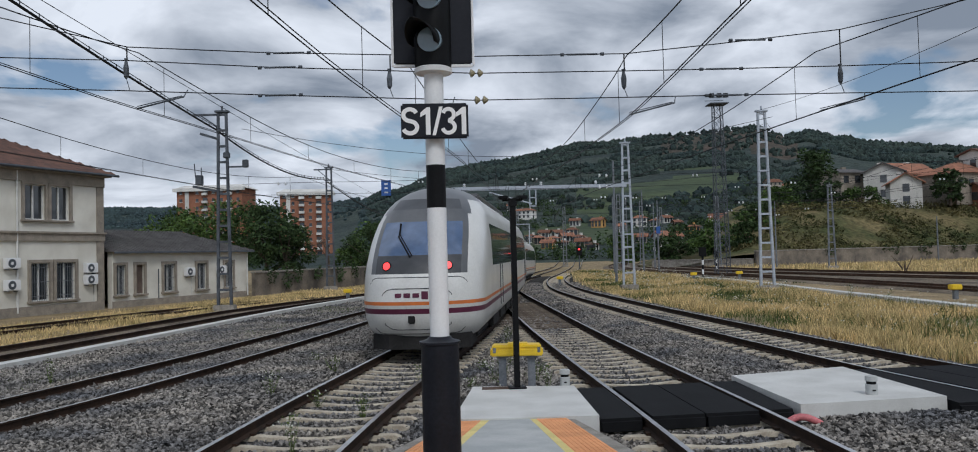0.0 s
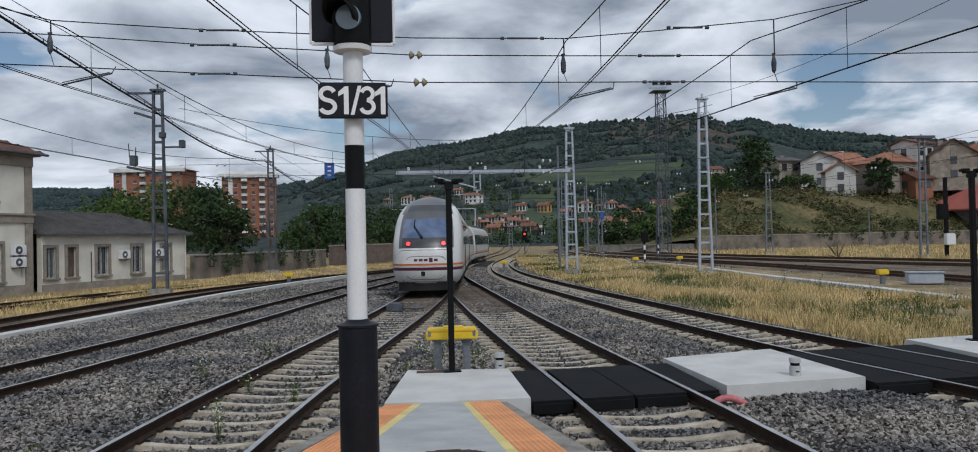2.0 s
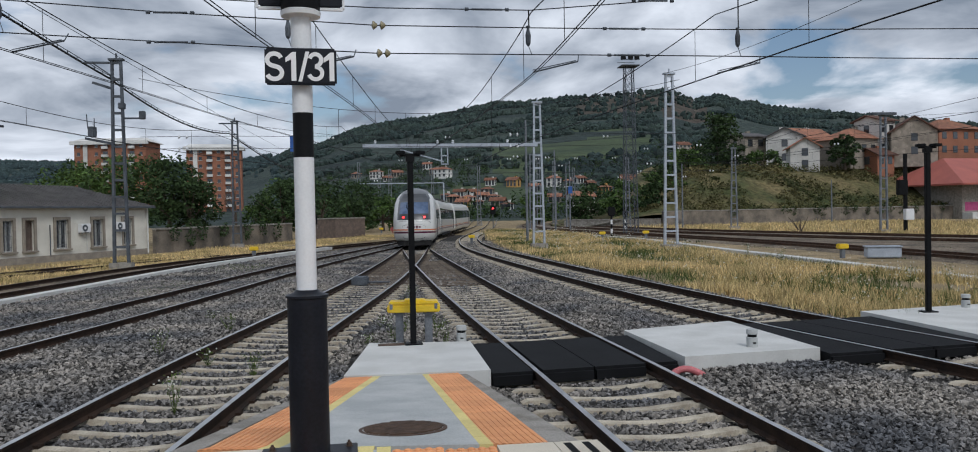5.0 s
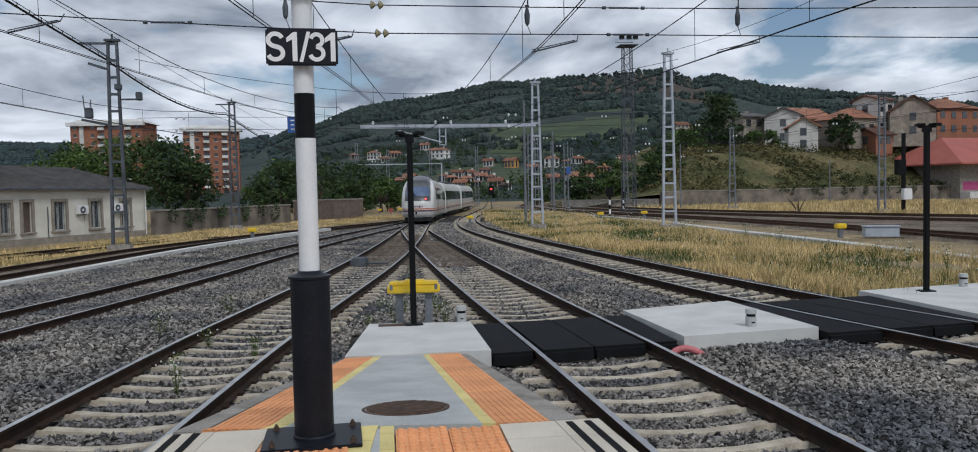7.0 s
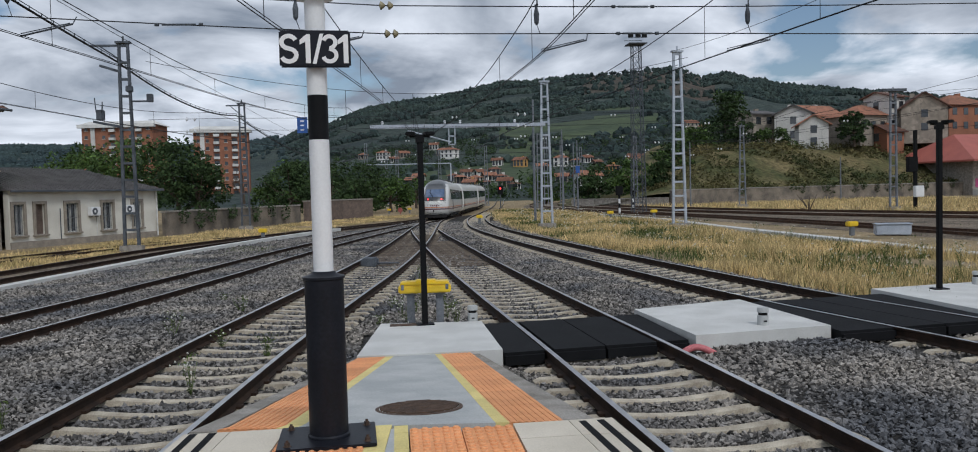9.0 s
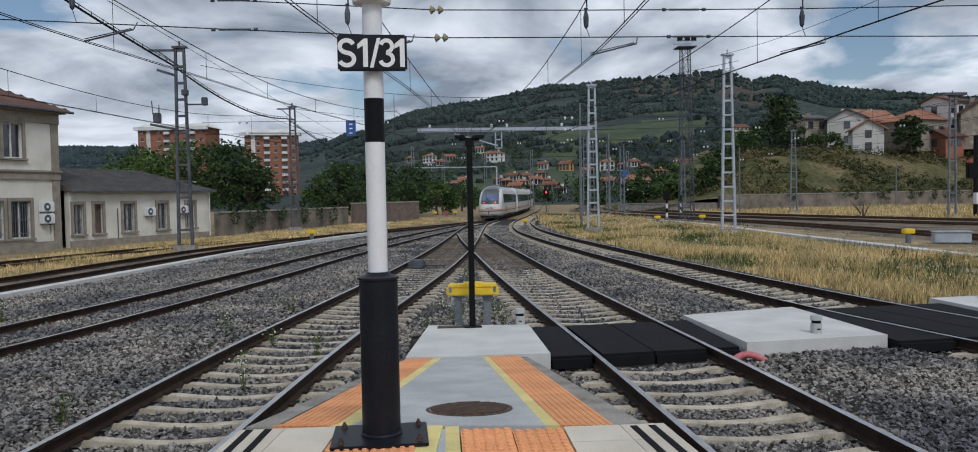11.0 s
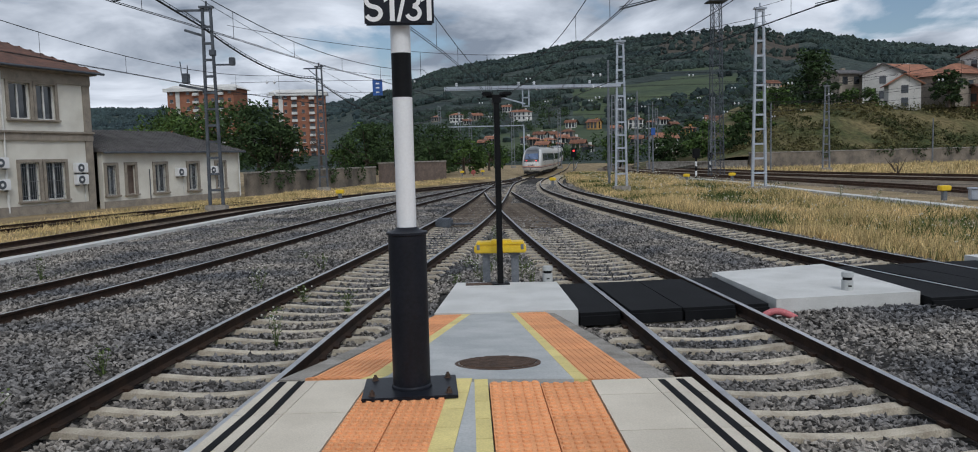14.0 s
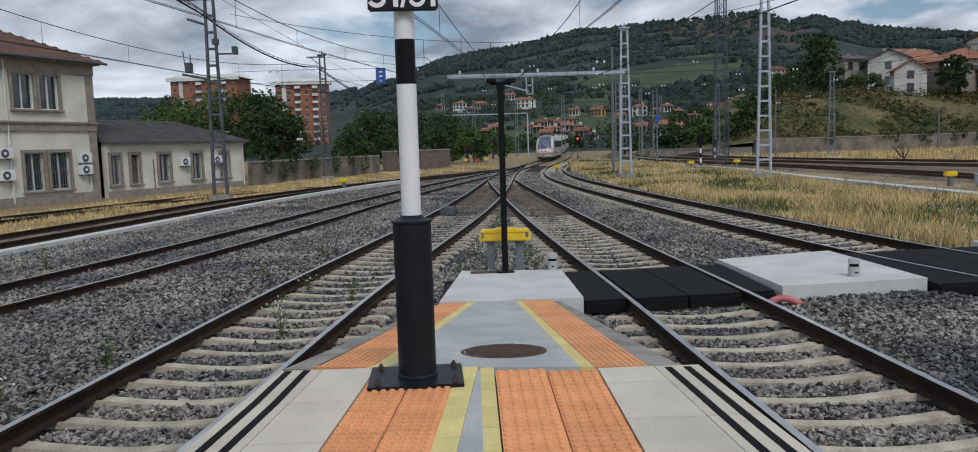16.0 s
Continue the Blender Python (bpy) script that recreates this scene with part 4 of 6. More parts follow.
    for yb in (4.2, CAR_L - 4.2):
        bogie = part("bogie", Geo().soft((0, yb, 0.52), (2.1, 3.2, 0.28), 0.05).soft((1.08, yb, 0.5), (0.16, 2.6, 0.3), 0.04).soft((-1.08, yb, 0.5), (0.16, 2.6, 0.3), 0.04), "under", t)
        for dy in (-1.25, 1.25):
            for sx in (-1, 1):
                part("wheel", Geo().rod((sx * 0.80, yb + dy, 0.44), (sx * 0.94, yb + dy, 0.44), 0.43, n=24), "under", bogie, at=Matrix())
    if nose:
        part("snowplough", Geo().slab([(-1.15, 0.75), (-0.7, 0.38), (0.7, 0.38), (1.15, 0.75), (1.1, 2.6), (-1.1, 2.6)], 0.16, 0.5), "under", t)
        for sx in (-1, 1):
            c = nose_point(2.06, sx * 22, 0.0)
            n = Vector((sx * 0.25, -0.90, 0.30)).normalized()
            part("tail_lamp", Geo().rod(Vector(c) - n * 0.02, Vector(c) + n * 0.02, 0.088, n=20), "red_lamp", t, "lit red tail lamp")
            part("lamp_bezel", Geo().rod(Vector(c) - n * 0.03, Vector(c) + n * 0.012, 0.115, n=20), "black_paint", t)
        # wipers
        a, b = Vector(nose_point(2.26, -3, 0.03)), Vector(nose_point(2.75, -14, 0.04))
        part("wiper", Geo().rod(a, b, 0.02, n=6).rod(a + Vector((0.05, 0, 0.03)), b + Vector((0.05, 0, 0.02)), 0.012, n=6).rod(b + Vector((-0.02, 0.0, -0.32)), b + Vector((0.05, 0.1, 0.3)), 0.022, n=6), "black_paint", t)
        # coupler hatch seam and its little flap
        for r, z0, z1, p in ((0.012, 0.62, 1.55, 26), (0.012, 0.52, 1.80, 44)):
            loop = [(z0 + 0.12, -p), (z1 - 0.12, -p), (z1 - 0.03, -p + 5), (z1, -p + 11)] + [(z1, q) for q in range(-p + 16, p - 15, 6)] + [(z1, p - 11), (z1 - 0.03, p - 5), (z1 - 0.12, p), (z0 + 0.12, p), (z0 + 0.03, p - 5), (z0, p - 11)] + [(z0, q) for q in range(p - 16, -p + 15, -6)] + [(z0, -p + 11), (z0 + 0.03, -p + 5), (z0 + 0.12, -p)]
            part("hatch_seam", Geo().tube([nose_point(z, q, -0.004) for z, q in loop], r, 5), "train_dark", t)
        c = nose_point(0.86, -2, 0.01)
        part("coupler_flap", Geo().soft((c[0], c[1], c[2]), (0.16, 0.05, 0.2), 0.02), "under", t)
        # operator's mark as plain purple shapes
        for i in range(5):
            cx = -0.40 + i * 0.20
            phi = math.degrees(math.asin(min(1, (abs(cx) / 1.46) ** (1 / 0.75)))) * (1 if cx > 0 else -1)
            p0 = nose_point(1.40, phi, 0.006)
            part("emblem_bar", Geo().soft(p0, (0.15, 0.014, 0.10 if i != 3 else 0.18), 0.006), "purple", t)
    # doors
    for side in (-1, 1):
        for y in ((6.6, 24.6) if nose else (2.0, 24.6)):
            part("door_seam", Geo().tube([(side * 1.484, y - 0.5, 0.8), (side * 1.484, y - 0.5, 2.0), (side * 1.484, y + 0.5, 2.0), (side * 1.484, y + 0.5, 0.8)], 0.012, 5), "train_dark", t)
    return t


COACHES = [coach(True)]
_mid = coach(False)
COACHES.append(_mid)
COACHES.append(copy_thing(_mid, Matrix()))

# arc length along the track that the train runs on
_ys = np.arange(0, 219, 0.5)
_xs = np.array([AX["t1"](y) for y in _ys])
_arc = np.concatenate([[0], np.cumsum(np.hypot(np.diff(_xs), np.diff(_ys)))])


def on_track(s):
    if s > _arc[-1]:
        k = s - _arc[-1]
        d = Vector((_xs[-1] - _xs[-5], _ys[-1] - _ys[-5], 0)).normalized()
        return Vector((_xs[-1], _ys[-1], 0)) + d * k
    return Vector((np.interp(s, _arc, _xs), np.interp(s, _arc, _ys), 0))


TRAIN_T = [0, 1, 2, 3, 4, 6.5, 8, 9.5, 12, 14, 16]
TRAIN_S = [17.9, 25.0, 32.2, 39.4, 46.7, 64.8, 75.6, 86.4, 104.2, 118.2, 132.0]


def motions():
    for i, c in enumerate(COACHES):
        rows = []
        for k in range(33):
            t = k * 0.5
            s = float(np.interp(t, TRAIN_T, TRAIN_S)) + i * CAR_L
            a, b = on_track(s + 4.2), on_track(s + CAR_L - 4.2)
            d = (b - a).normalized()
            at = a - d * 4.2
            fall = math.degrees(math.atan2(dip(b.y) - dip(a.y), CAR_L - 8.4))
            rows.append((t, pose(at.x, at.y, -dip(at.y), rz=math.degrees(math.atan2(d.y, d.x)) - 90) @ pose(0, 0, 0, rx=-fall)))
        walk(c, rows)

# ---------- station buildings ----------


def frame_of(p, u, yaw_only=False):
    """Local space of a facade: x along it, y into the building, z up."""
    return Matrix(((u[0], -u[1], 0, p[0]), (u[1], u[0], 0, p[1]), (0, 0, 1, GROUND), (0, 0, 0, 1)))


def wall_with_holes(g, x0, x1, z0, z1, holes, thick=0.35, y=0.0):
    """A facade from x0 to x1, one closed shell, whose openings (xa, xb, za, zb) go through it."""
    xs = sorted({x0, x1, *[h[0] for h in holes], *[h[1] for h in holes]})
    zs = sorted({z0, z1, *[h[2] for h in holes], *[h[3] for h in holes]})
    nx, nz = len(xs), len(zs)
    o = len(g.v)
    g.v += [(x, yy, z) for yy in (y, y + thick) for z in zs for x in xs]
    at = lambda i, k, b: o + b * nx * nz + k * nx + i

    def solid(i, k):
        if not (0 <= i < nx - 1 and 0 <= k < nz - 1):
            return False
        cx, cz = (xs[i] + xs[i + 1]) / 2, (zs[k] + zs[k + 1]) / 2
        return not any(h[0] < cx < h[1] and h[2] < cz < h[3] for h in holes)
    for i in range(nx - 1):
        for k in range(nz - 1):
            if not solid(i, k):
                continue
            fs = [(at(i, k, 0), at(i + 1, k, 0), at(i + 1, k + 1, 0), at(i, k + 1, 0)), (at(i, k, 1), at(i, k + 1, 1), at(i + 1, k + 1, 1), at(i + 1, k, 1))]
            if not solid(i - 1, k):
                fs.append((at(i, k, 0), at(i, k + 1, 0), at(i, k + 1, 1), at(i, k, 1)))
            if not solid(i + 1, k):
                fs.append((at(i + 1, k, 0), at(i + 1, k, 1), at(i + 1, k + 1, 1), at(i + 1, k + 1, 0)))
            if not solid(i, k - 1):
                fs.append((at(i, k, 0), at(i, k, 1), at(i + 1, k, 1), at(i + 1, k, 0)))
            if not solid(i, k + 1):
                fs.append((at(i, k + 1, 0), at(i + 1, k + 1, 0), at(i + 1, k + 1, 1), at(i, k + 1, 1)))
            g.f += fs
            g.m += [0] * len(fs)
    return g


def window(parent, xa, xb, za, zb, bars=False, shutter=False, leaves=2, trim=0.16):
    w = part("window", Geo().box(((xa + xb) / 2, 0.19, (za + zb) / 2), (xb - xa, 0.03, zb - za)), "shutter" if shutter else "pane", parent, "brown closed shutter" if shutter else "")
    g = Geo()
    for x in (xa + 0.03, xb - 0.03):
        g.box((x, 0.14, (za + zb) / 2), (0.06, 0.07, zb - za))
    for z in (za + 0.03, zb - 0.03):
        g.box(((xa + xb) / 2, 0.14, z), (xb - xa - 0.12, 0.068, 0.06))
    if leaves == 2 and not shutter:
        g.box(((xa + xb) / 2, 0.142, (za + zb) / 2), (0.08, 0.064, zb - za - 0.12))
    part("window_frame", g, "shutter" if shutter else "white_frame", w)
    t = trim
    g = Geo()
    for x in (xa - t / 2, xb + t / 2):
        g.box((x, -0.03, (za + zb) / 2 + t / 2), (t, 0.12, zb - za + t))
    g.box(((xa + xb) / 2, -0.03, zb + t / 2), (xb - xa, 0.12, t))
    part("surround", g, "stone_trim", w)
    part("window_sill", Geo().soft(((xa + xb) / 2, -0.06, za - 0.06), (xb - xa + 2 * t + 0.1, 0.26, 0.11), 0.02), "stone_trim", w)
    if bars:
        for i in range(1, 8):
            x = xa + (xb - xa) * i / 8
            part("window_bar", Geo().box((x, 0.02, (za + zb) / 2), (0.018, 0.018, zb - za)), "galv", w)
        for z in (za + 0.25, (za + zb) / 2, zb - 0.25):
            part("window_bar", Geo().box(((xa + xb) / 2, 0.042, z), (xb - xa, 0.018, 0.025)), "galv", w)
    if shutter:
        g = Geo()
        for i in range(12):
            z = za + 0.1 + (zb - za - 0.2) * i / 11
            g.box(((xa + xb) / 2, 0.165, z), (xb - xa - 0.14, 0.02, 0.05), rx=20)
        part("slats", g, "shutter", w)


def ac_unit(m, x, z):
    t = thing("air_conditioner", "white outdoor air-conditioning unit fixed to the wall", "air conditioner", m @ pose(x, 0, z), "air conditioners")
    part("case", Geo().soft((0, -0.19, 0), (0.80, 0.30, 0.55), 0.03), "white_paint", t)
    part("grille", Geo().rod((-0.1, -0.335, 0), (-0.1, -0.352, 0), 0.22, n=24), "dark_steel", t)
    part("fan_ring", Geo().rod((-0.1, -0.345, 0), (-0.1, -0.362, 0), 0.08, n=16), "white_paint", t)
    part("bracket", Geo().box((0.25, -0.13, -0.31), (0.04, 0.3, 0.05)).box((-0.25, -0.13, -0.31), (0.04, 0.3, 0.05)), "galv", t)
    part("pipe", Geo().rod((0.36, -0.03, -0.2), (0.36, -0.03, -1.5), 0.025, n=6), "white_frame", t)


# two-storey building
U1 = (0.36, 0.933)
m1 = frame_of((-21.4, 46.2), U1)
b1 = thing("station_building", "two-storey cream rendered station building with stone trim and tiled roof", "building", m1)
holes1 = [(-5.1, -3.85, 5.0, 6.85), (-3.5, -2.3, 5.0, 6.85), (-4.75, -3.6, 0.75, 2.75), (-3.2, -1.95, 0.75, 2.75)]
part("wall", wall_with_holes(Geo(), -16, 0, 0, 7.7, holes1), "render_wall", b1)
part("wall", Geo().box((-0.175, 4.7, 3.85), (0.35, 8.7, 7.7)), "render_wall", b1)
part("wall", Geo().box((-15.825, 4.7, 3.85), (0.35, 8.7, 7.7)), "render_wall", b1)
part("wall", Geo().box((-8, 9.2, 3.85), (16, 0.3, 7.7)), "render_wall", b1)
part("string_course", Geo().box((-8, -0.05, 4.1), (16.1, 0.14, 0.42)).box((-8, -0.09, 4.34), (16.2, 0.24, 0.1)), "stone_trim", b1)
part("cornice", Geo().box((-8, -0.05, 7.25), (16.1, 0.12, 0.55)).box((-8, -0.2, 7.6), (16.4, 0.6, 0.14)).box((0.06, 4.5, 7.25), (0.12, 9.1, 0.55)), "stone_trim", b1)
for z0, z1 in ((0, 3.88), (4.4, 6.96)):
    part("quoin", Geo().box((-0.22, -0.03, (z0 + z1) / 2), (0.48, 0.09, z1 - z0)).box((0.02, 0.3, (z0 + z1) / 2), (0.09, 0.62, z1 - z0)), "stone_trim", b1)
part("plinth", Geo().box((-8, -0.04, 0.25), (15.4, 0.1, 0.5)), "stone_trim", b1)
for i, h in enumerate(holes1):
    window(b1, *h, bars=i > 1)
roof = Geo().add([(-16.6, -0.6, 7.68), (0.6, -0.6, 7.68), (0.6, 9.9, 7.68), (-16.6, 9.9, 7.68), (-11.6, 4.6, 10.1), (-4.6, 4.6, 10.1)], [(0, 1, 5, 4), (1, 2, 5), (2, 3, 4, 5), (3, 0, 4), (3, 2, 1, 0)])
roof_ob = part("roof", roof, "roof_tile", b1, "weathered brown clay tile roof")
g = Geo()
for k in range(14):
    t = (k + 0.5) / 14
    z, y = 7.68 + 2.42 * t, -0.6 + 5.2 * t
    xa, xb = -16.6 + 5 * t, 0.6 - 5.2 * t
    g.box(((xa + xb) / 2, y, z + 0.02), (xb - xa, 0.4, 0.05), rx=25)
    ya, yb = -0.6 + 5.2 * t, 9.9 - 5.3 * t
    g.box((0.6 - 5.2 * t, (ya + yb) / 2, z + 0.02), (0.4, yb - ya, 0.05), ry=25)
part("tile_course", g, "roof_tile", roof_ob)
part("gutter", Geo().rod((-16.6, -0.62, 7.64), (0.6, -0.62, 7.64), 0.07, n=8), "dark_steel", b1)
part("downpipe", Geo().rod((-5.55, -0.08, 0.2), (-5.55, -0.08, 7.5), 0.05, n=8), "white_frame", b1)
part("mast_aerial", Geo().rod((-5.2, 3, 9.5), (-5.2, 3, 12.2), 0.03, n=6).box((-5.2, 3, 12.0), (0.9, 0.03, 0.03)).box((-5.0, 3, 11.8), (0.03, 0.6, 0.03)).box((-5.4, 3, 11.8), (0.03, 0.6, 0.03)), "galv", b1)
for z in (1.75, 2.4):
    ac_unit(m1, -1.05, z)
    ac_unit(m1, -5.95, z + (0.35 if z > 2 else -0.1))
# low wing
U2 = (0.385, 0.923)
m2 = frame_of((-21.2, 46.9), U2)
b2 = thing("low_annex", "single-storey cream annex with barred windows and grey roof", "building", m2)
holes2 = [(0.25, 0.95, 0.75, 2.5), (1.75, 2.4, 0.75, 2.5), (4.0, 4.95, 0.75, 2.5), (6.95, 7.85, 0.75, 2.5), (9.7, 10.55, 0.75, 2.5)]
part("wall", wall_with_holes(Geo(), 0.0, 12.1, 0, 3.3, holes2), "render_wall", b2)
part("wall", Geo().box((11.93, 4.0, 1.65), (0.34, 7.2, 3.3)), "render_wall", b2)
part("wall", Geo().box((6, 7.6, 1.65), (12, 0.3, 3.3)), "render_wall", b2)
part("plinth", Geo().box((6.05, -0.03, 0.2), (12.1, 0.08, 0.4)), "stone_trim", b2)
part("roof", Geo().add([(-0.2, -0.45, 3.28), (12.5, -0.45, 3.28), (12.5, 8.2, 3.28), (-0.2, 8.2, 3.28), (-0.2, 3.9, 4.75), (9.6, 3.9, 4.75)], [(0, 1, 5, 4), (1, 2, 5), (2, 3, 4, 5), (3, 0, 4), (3, 2, 1, 0)]), "grey_roof", b2)
g = Geo()
for i in range(40):
    x = -0.1 + i * 0.32
    t = min(1, max(0, (12.5 - x) / 2.9))
    g.box((x, -0.45 + 2.17 * t, 3.31 + 0.735 * t), (0.05, 4.35 * t * 1.0, 0.04), rx=18.7)
part("roof_rib", g, "grey_roof", b2)
part("fascia", Geo().box((6.1, -0.42, 3.24), (12.6, 0.1, 0.12)), "dark_steel", b2)
part("downpipe", Geo().rod((12.0, -0.12, 0.1), (12.0, -0.12, 3.2), 0.05, n=8), "white_frame", b2)
for i, h in enumerate(holes2):
    window(b2, *h, bars=i not in (1,), shutter=i == 1)
ac_unit(m2, 6.1, 1.95)
ac_unit(m2, 9.15, 2.0)
part("conduit", Geo().tube([(3.55, -0.05, 0.3), (3.55, -0.05, 2.2)], 0.03, 6), "dark_steel", b2)

# boundary walls behind the annex


def wall_run(name, pts, h, thick, mats, label, coping=True, kind="structure"):
    t = thing(name, label, "wall", kind=kind)
    for a, b in zip(pts, pts[1:]):
        L = math.hypot(b[0] - a[0], b[1] - a[1])
        rz = math.degrees(math.atan2(b[1] - a[1], b[0] - a[0]))
        n = max(1, round(L / 4))
        for i in range(n):
            c = lerp2(a, b, (i + 0.5) / n)
            part("wall_panel", Geo().box((c[0], c[1], GROUND + h / 2), (L / n - 0.02, thick, h), rz), mats, t)
        if coping:
            c = lerp2(a, b, 0.5)
            part("coping", Geo().box((c[0], c[1], GROUND + h + 0.06), (L, thick + 0.14, 0.12), rz), "rough_conc", t)
    return t


wall_run("boundary_wall", [(-16.2, 58.4), (-13, 67.5), (-9.0, 77)], 1.65, 0.25, "dark_conc", "stained grey concrete boundary wall behind the sidings")
gw = wall_run("low_block_wall", [(-8.6, 78), (-5.5, 84.5), (-2.5, 87)], 2.0, 0.3, "shutter", "low brownish block wall sprayed with graffiti")
d = Vector((3.1, 6.5, 0)).normalized()
rz = math.degrees(math.atan2(d.y, d.x))
nrm = Vector((d.y, -d.x, 0))
g = Geo()
for i, (w, h, r) in enumerate(((0.22, 1.5, 8), (0.7, 0.2, 0), (0.7, 0.2, 5), (0.22, 1.4, -6), (0.9, 0.22, 60), (0.9, 0.22, -55), (0.22, 1.5, 4), (0.8, 0.2, 40), (0.8, 0.2, -40), (0.22, 1.3, 0))):
    p = Vector((-8.55, 78.2, 0.75)) + d * (0.5 + i * 0.55) + nrm * 0.18
    g.box(p, (w, 0.02, h), rz, ry=r)
part("graffiti", g, "spray_white", gw)

# ---------- right-hand retaining wall, bank, shed ----------


def wall_y(x):
    return 103 + (x - 36.4) * 0.21


wall_run("retaining_wall", [(36.4, 103), (58, wall_y(58)), (79, wall_y(79)), (120, wall_y(120))], 2.0, 0.5, "dark_conc", "stained concrete retaining wall below an overgrown bank")


wall_run("low_garden_wall", [(25, 112), (36.2, 103.2)], 1.0, 0.3, "rough_conc", "low pale concrete wall at the end of the bank")


def bank_z(x, d):
    """Height of the bank d metres behind the wall."""
    full = 1.9 + 6.2 * ease(0.4, 15, d) + 0.11 * max(d - 15, 0)
    k = ease(33, 50, x)
    return GROUND + 1.6 * ease(26, 36, x) + (full - 1.6) * k + noise.noise(Vector((x * 0.25, d * 0.3, 4))) * 0.5 * ease(0.5, 3, d)


def bank_front(x):
    return wall_y(x) if x > 36.4 else 103 + (36.4 - x) * 0.65


g = Geo()
bx, bd = np.arange(24, 150, 1.6), [0.3, 0.8, 1.6, 2.6, 3.8, 5.2, 6.8, 8.6, 10.6, 12.8, 15.2, 18, 22, 28, 36, 48]
for x in bx:
    for dd in bd:
        g.v.append((x, bank_front(x) + dd, bank_z(x, dd) if dd < 40 else GROUND - 1))
nb = len(bd)
for i in range(len(bx) - 1):
    for j in range(nb - 1):
        g.f.append((i * nb + j, (i + 1) * nb + j, (i + 1) * nb + j + 1, i * nb + j + 1)), g.m.append(0)
solo("embankment", g, "bank", "steep bank overgrown with dry grass and scrub", "embankment", "structure", smooth=True)


def leaf_geo(g, c, s, n, size, rnd):
    """n small leaf quads filling an ellipsoid, thicker towards its skin."""
    for _ in range(n):
        v = Vector((rnd.gauss(0, 1), rnd.gauss(0, 1), rnd.gauss(0, 1))).normalized() * rnd.uniform(0.55, 1.06)
        p = Vector((c[0] + v.x * s[0], c[1] + v.y * s[1], c[2] + v.z * s[2]))
        a, b = Vector((rnd.gauss(0, 1), rnd.gauss(0, 1), rnd.gauss(0, 0.7))).normalized(), Vector((rnd.gauss(0, 1), rnd.gauss(0, 1), rnd.gauss(0, 1))).normalized()
        a *= size * rnd.uniform(0.6, 1.3)
        b *= size * rnd.uniform(0.35, 0.8)
        g.v += [tuple(p - a), tuple(p + b), tuple(p + a), tuple(p - b)]
        k = len(g.v) - 4
        g.f.append((k, k + 1, k + 2, k + 3)), g.m.append(0)


rnd = random.Random(11)
g = Geo()
for _ in range(2600):
    x = rnd.uniform(36, 112)
    dd = rnd.uniform(0.5, 18)
    if noise.noise(Vector((x * 0.12, dd * 0.2, 9.0))) < -0.12 and dd < 13:
        continue
    r = rnd.uniform(0.3, 0.95) * (1.4 if dd > 12 else 1)
    leaf_geo(g, (x, bank_front(x) + dd, bank_z(x, dd) + r * 0.3), (r, r, r * 0.8), 15, 0.22, rnd)
solo("bank_scrub", g, "scrub", "low brown-green scrub covering the bank", "shrubs", "stuff")
g = Geo()
for x in (47, 55.5, 57, 66, 67.5, 70, 72, 73, 74, 76, 61, 62, 79, 84):
    leaf_geo(g, (x, wall_y(x) - 0.35, 1.45 + rnd.uniform(-0.2, 0.2)), (rnd.uniform(0.5, 1.2), 0.2, rnd.uniform(0.5, 0.9)), 90, 0.14, rnd)
for q in (0.1, 0.2, 0.27, 0.42, 0.6, 0.72, 0.85):
    leaf_geo(g, (-16.2 + 7.2 * q + 0.2, 58.4 + 18.6 * q, 0.9 + rnd.uniform(-0.3, 0.3)), (0.4, 0.8, rnd.uniform(0.5, 0.8)), 110, 0.13, rnd)
solo("hanging_ivy", g, "dark_leaf", "dark ivy hanging over the walls of the yard", "ivy", "stuff")


def tree(x, y, z, h, r, n_clumps, leaves, size, mats, label, seed, trunk=0.25, low=0.3):
    rnd = random.Random(seed)
    t = thing("tree", label, "tree", pose(x, y, z))
    g = Geo()
    g.rod((0, 0, -0.3), (rnd.uniform(-0.2, 0.2), 0, h * 0.6), trunk, trunk * 0.45, n=9)
    cl = []
    for i in range(n_clumps):
        a, q = rnd.uniform(0, 2 * math.pi), math.sqrt(rnd.uniform(0, 1))
        zz = low + (1 - low) * rnd.uniform(0.05, 0.93)
        w = math.sin(math.pi * min(1, max(0.08, (zz - low) / (1 - low) * 0.85 + 0.15))) ** 0.6
        cl.append((r * q * w * math.cos(a), r * q * w * math.sin(a), h * zz))
    for c in cl[:9]:
        g.rod((0, 0, h * 0.35), c, trunk * 0.35, 0.03, n=5)
    part("trunk", g, "bark", t)
    g = Geo()
    for c in cl:
        s = r * rnd.uniform(0.2, 0.36)
        leaf_geo(g, c, (s, s, s * 0.75), leaves, size, rnd)
    part("crown", g, mats, t)
    return t


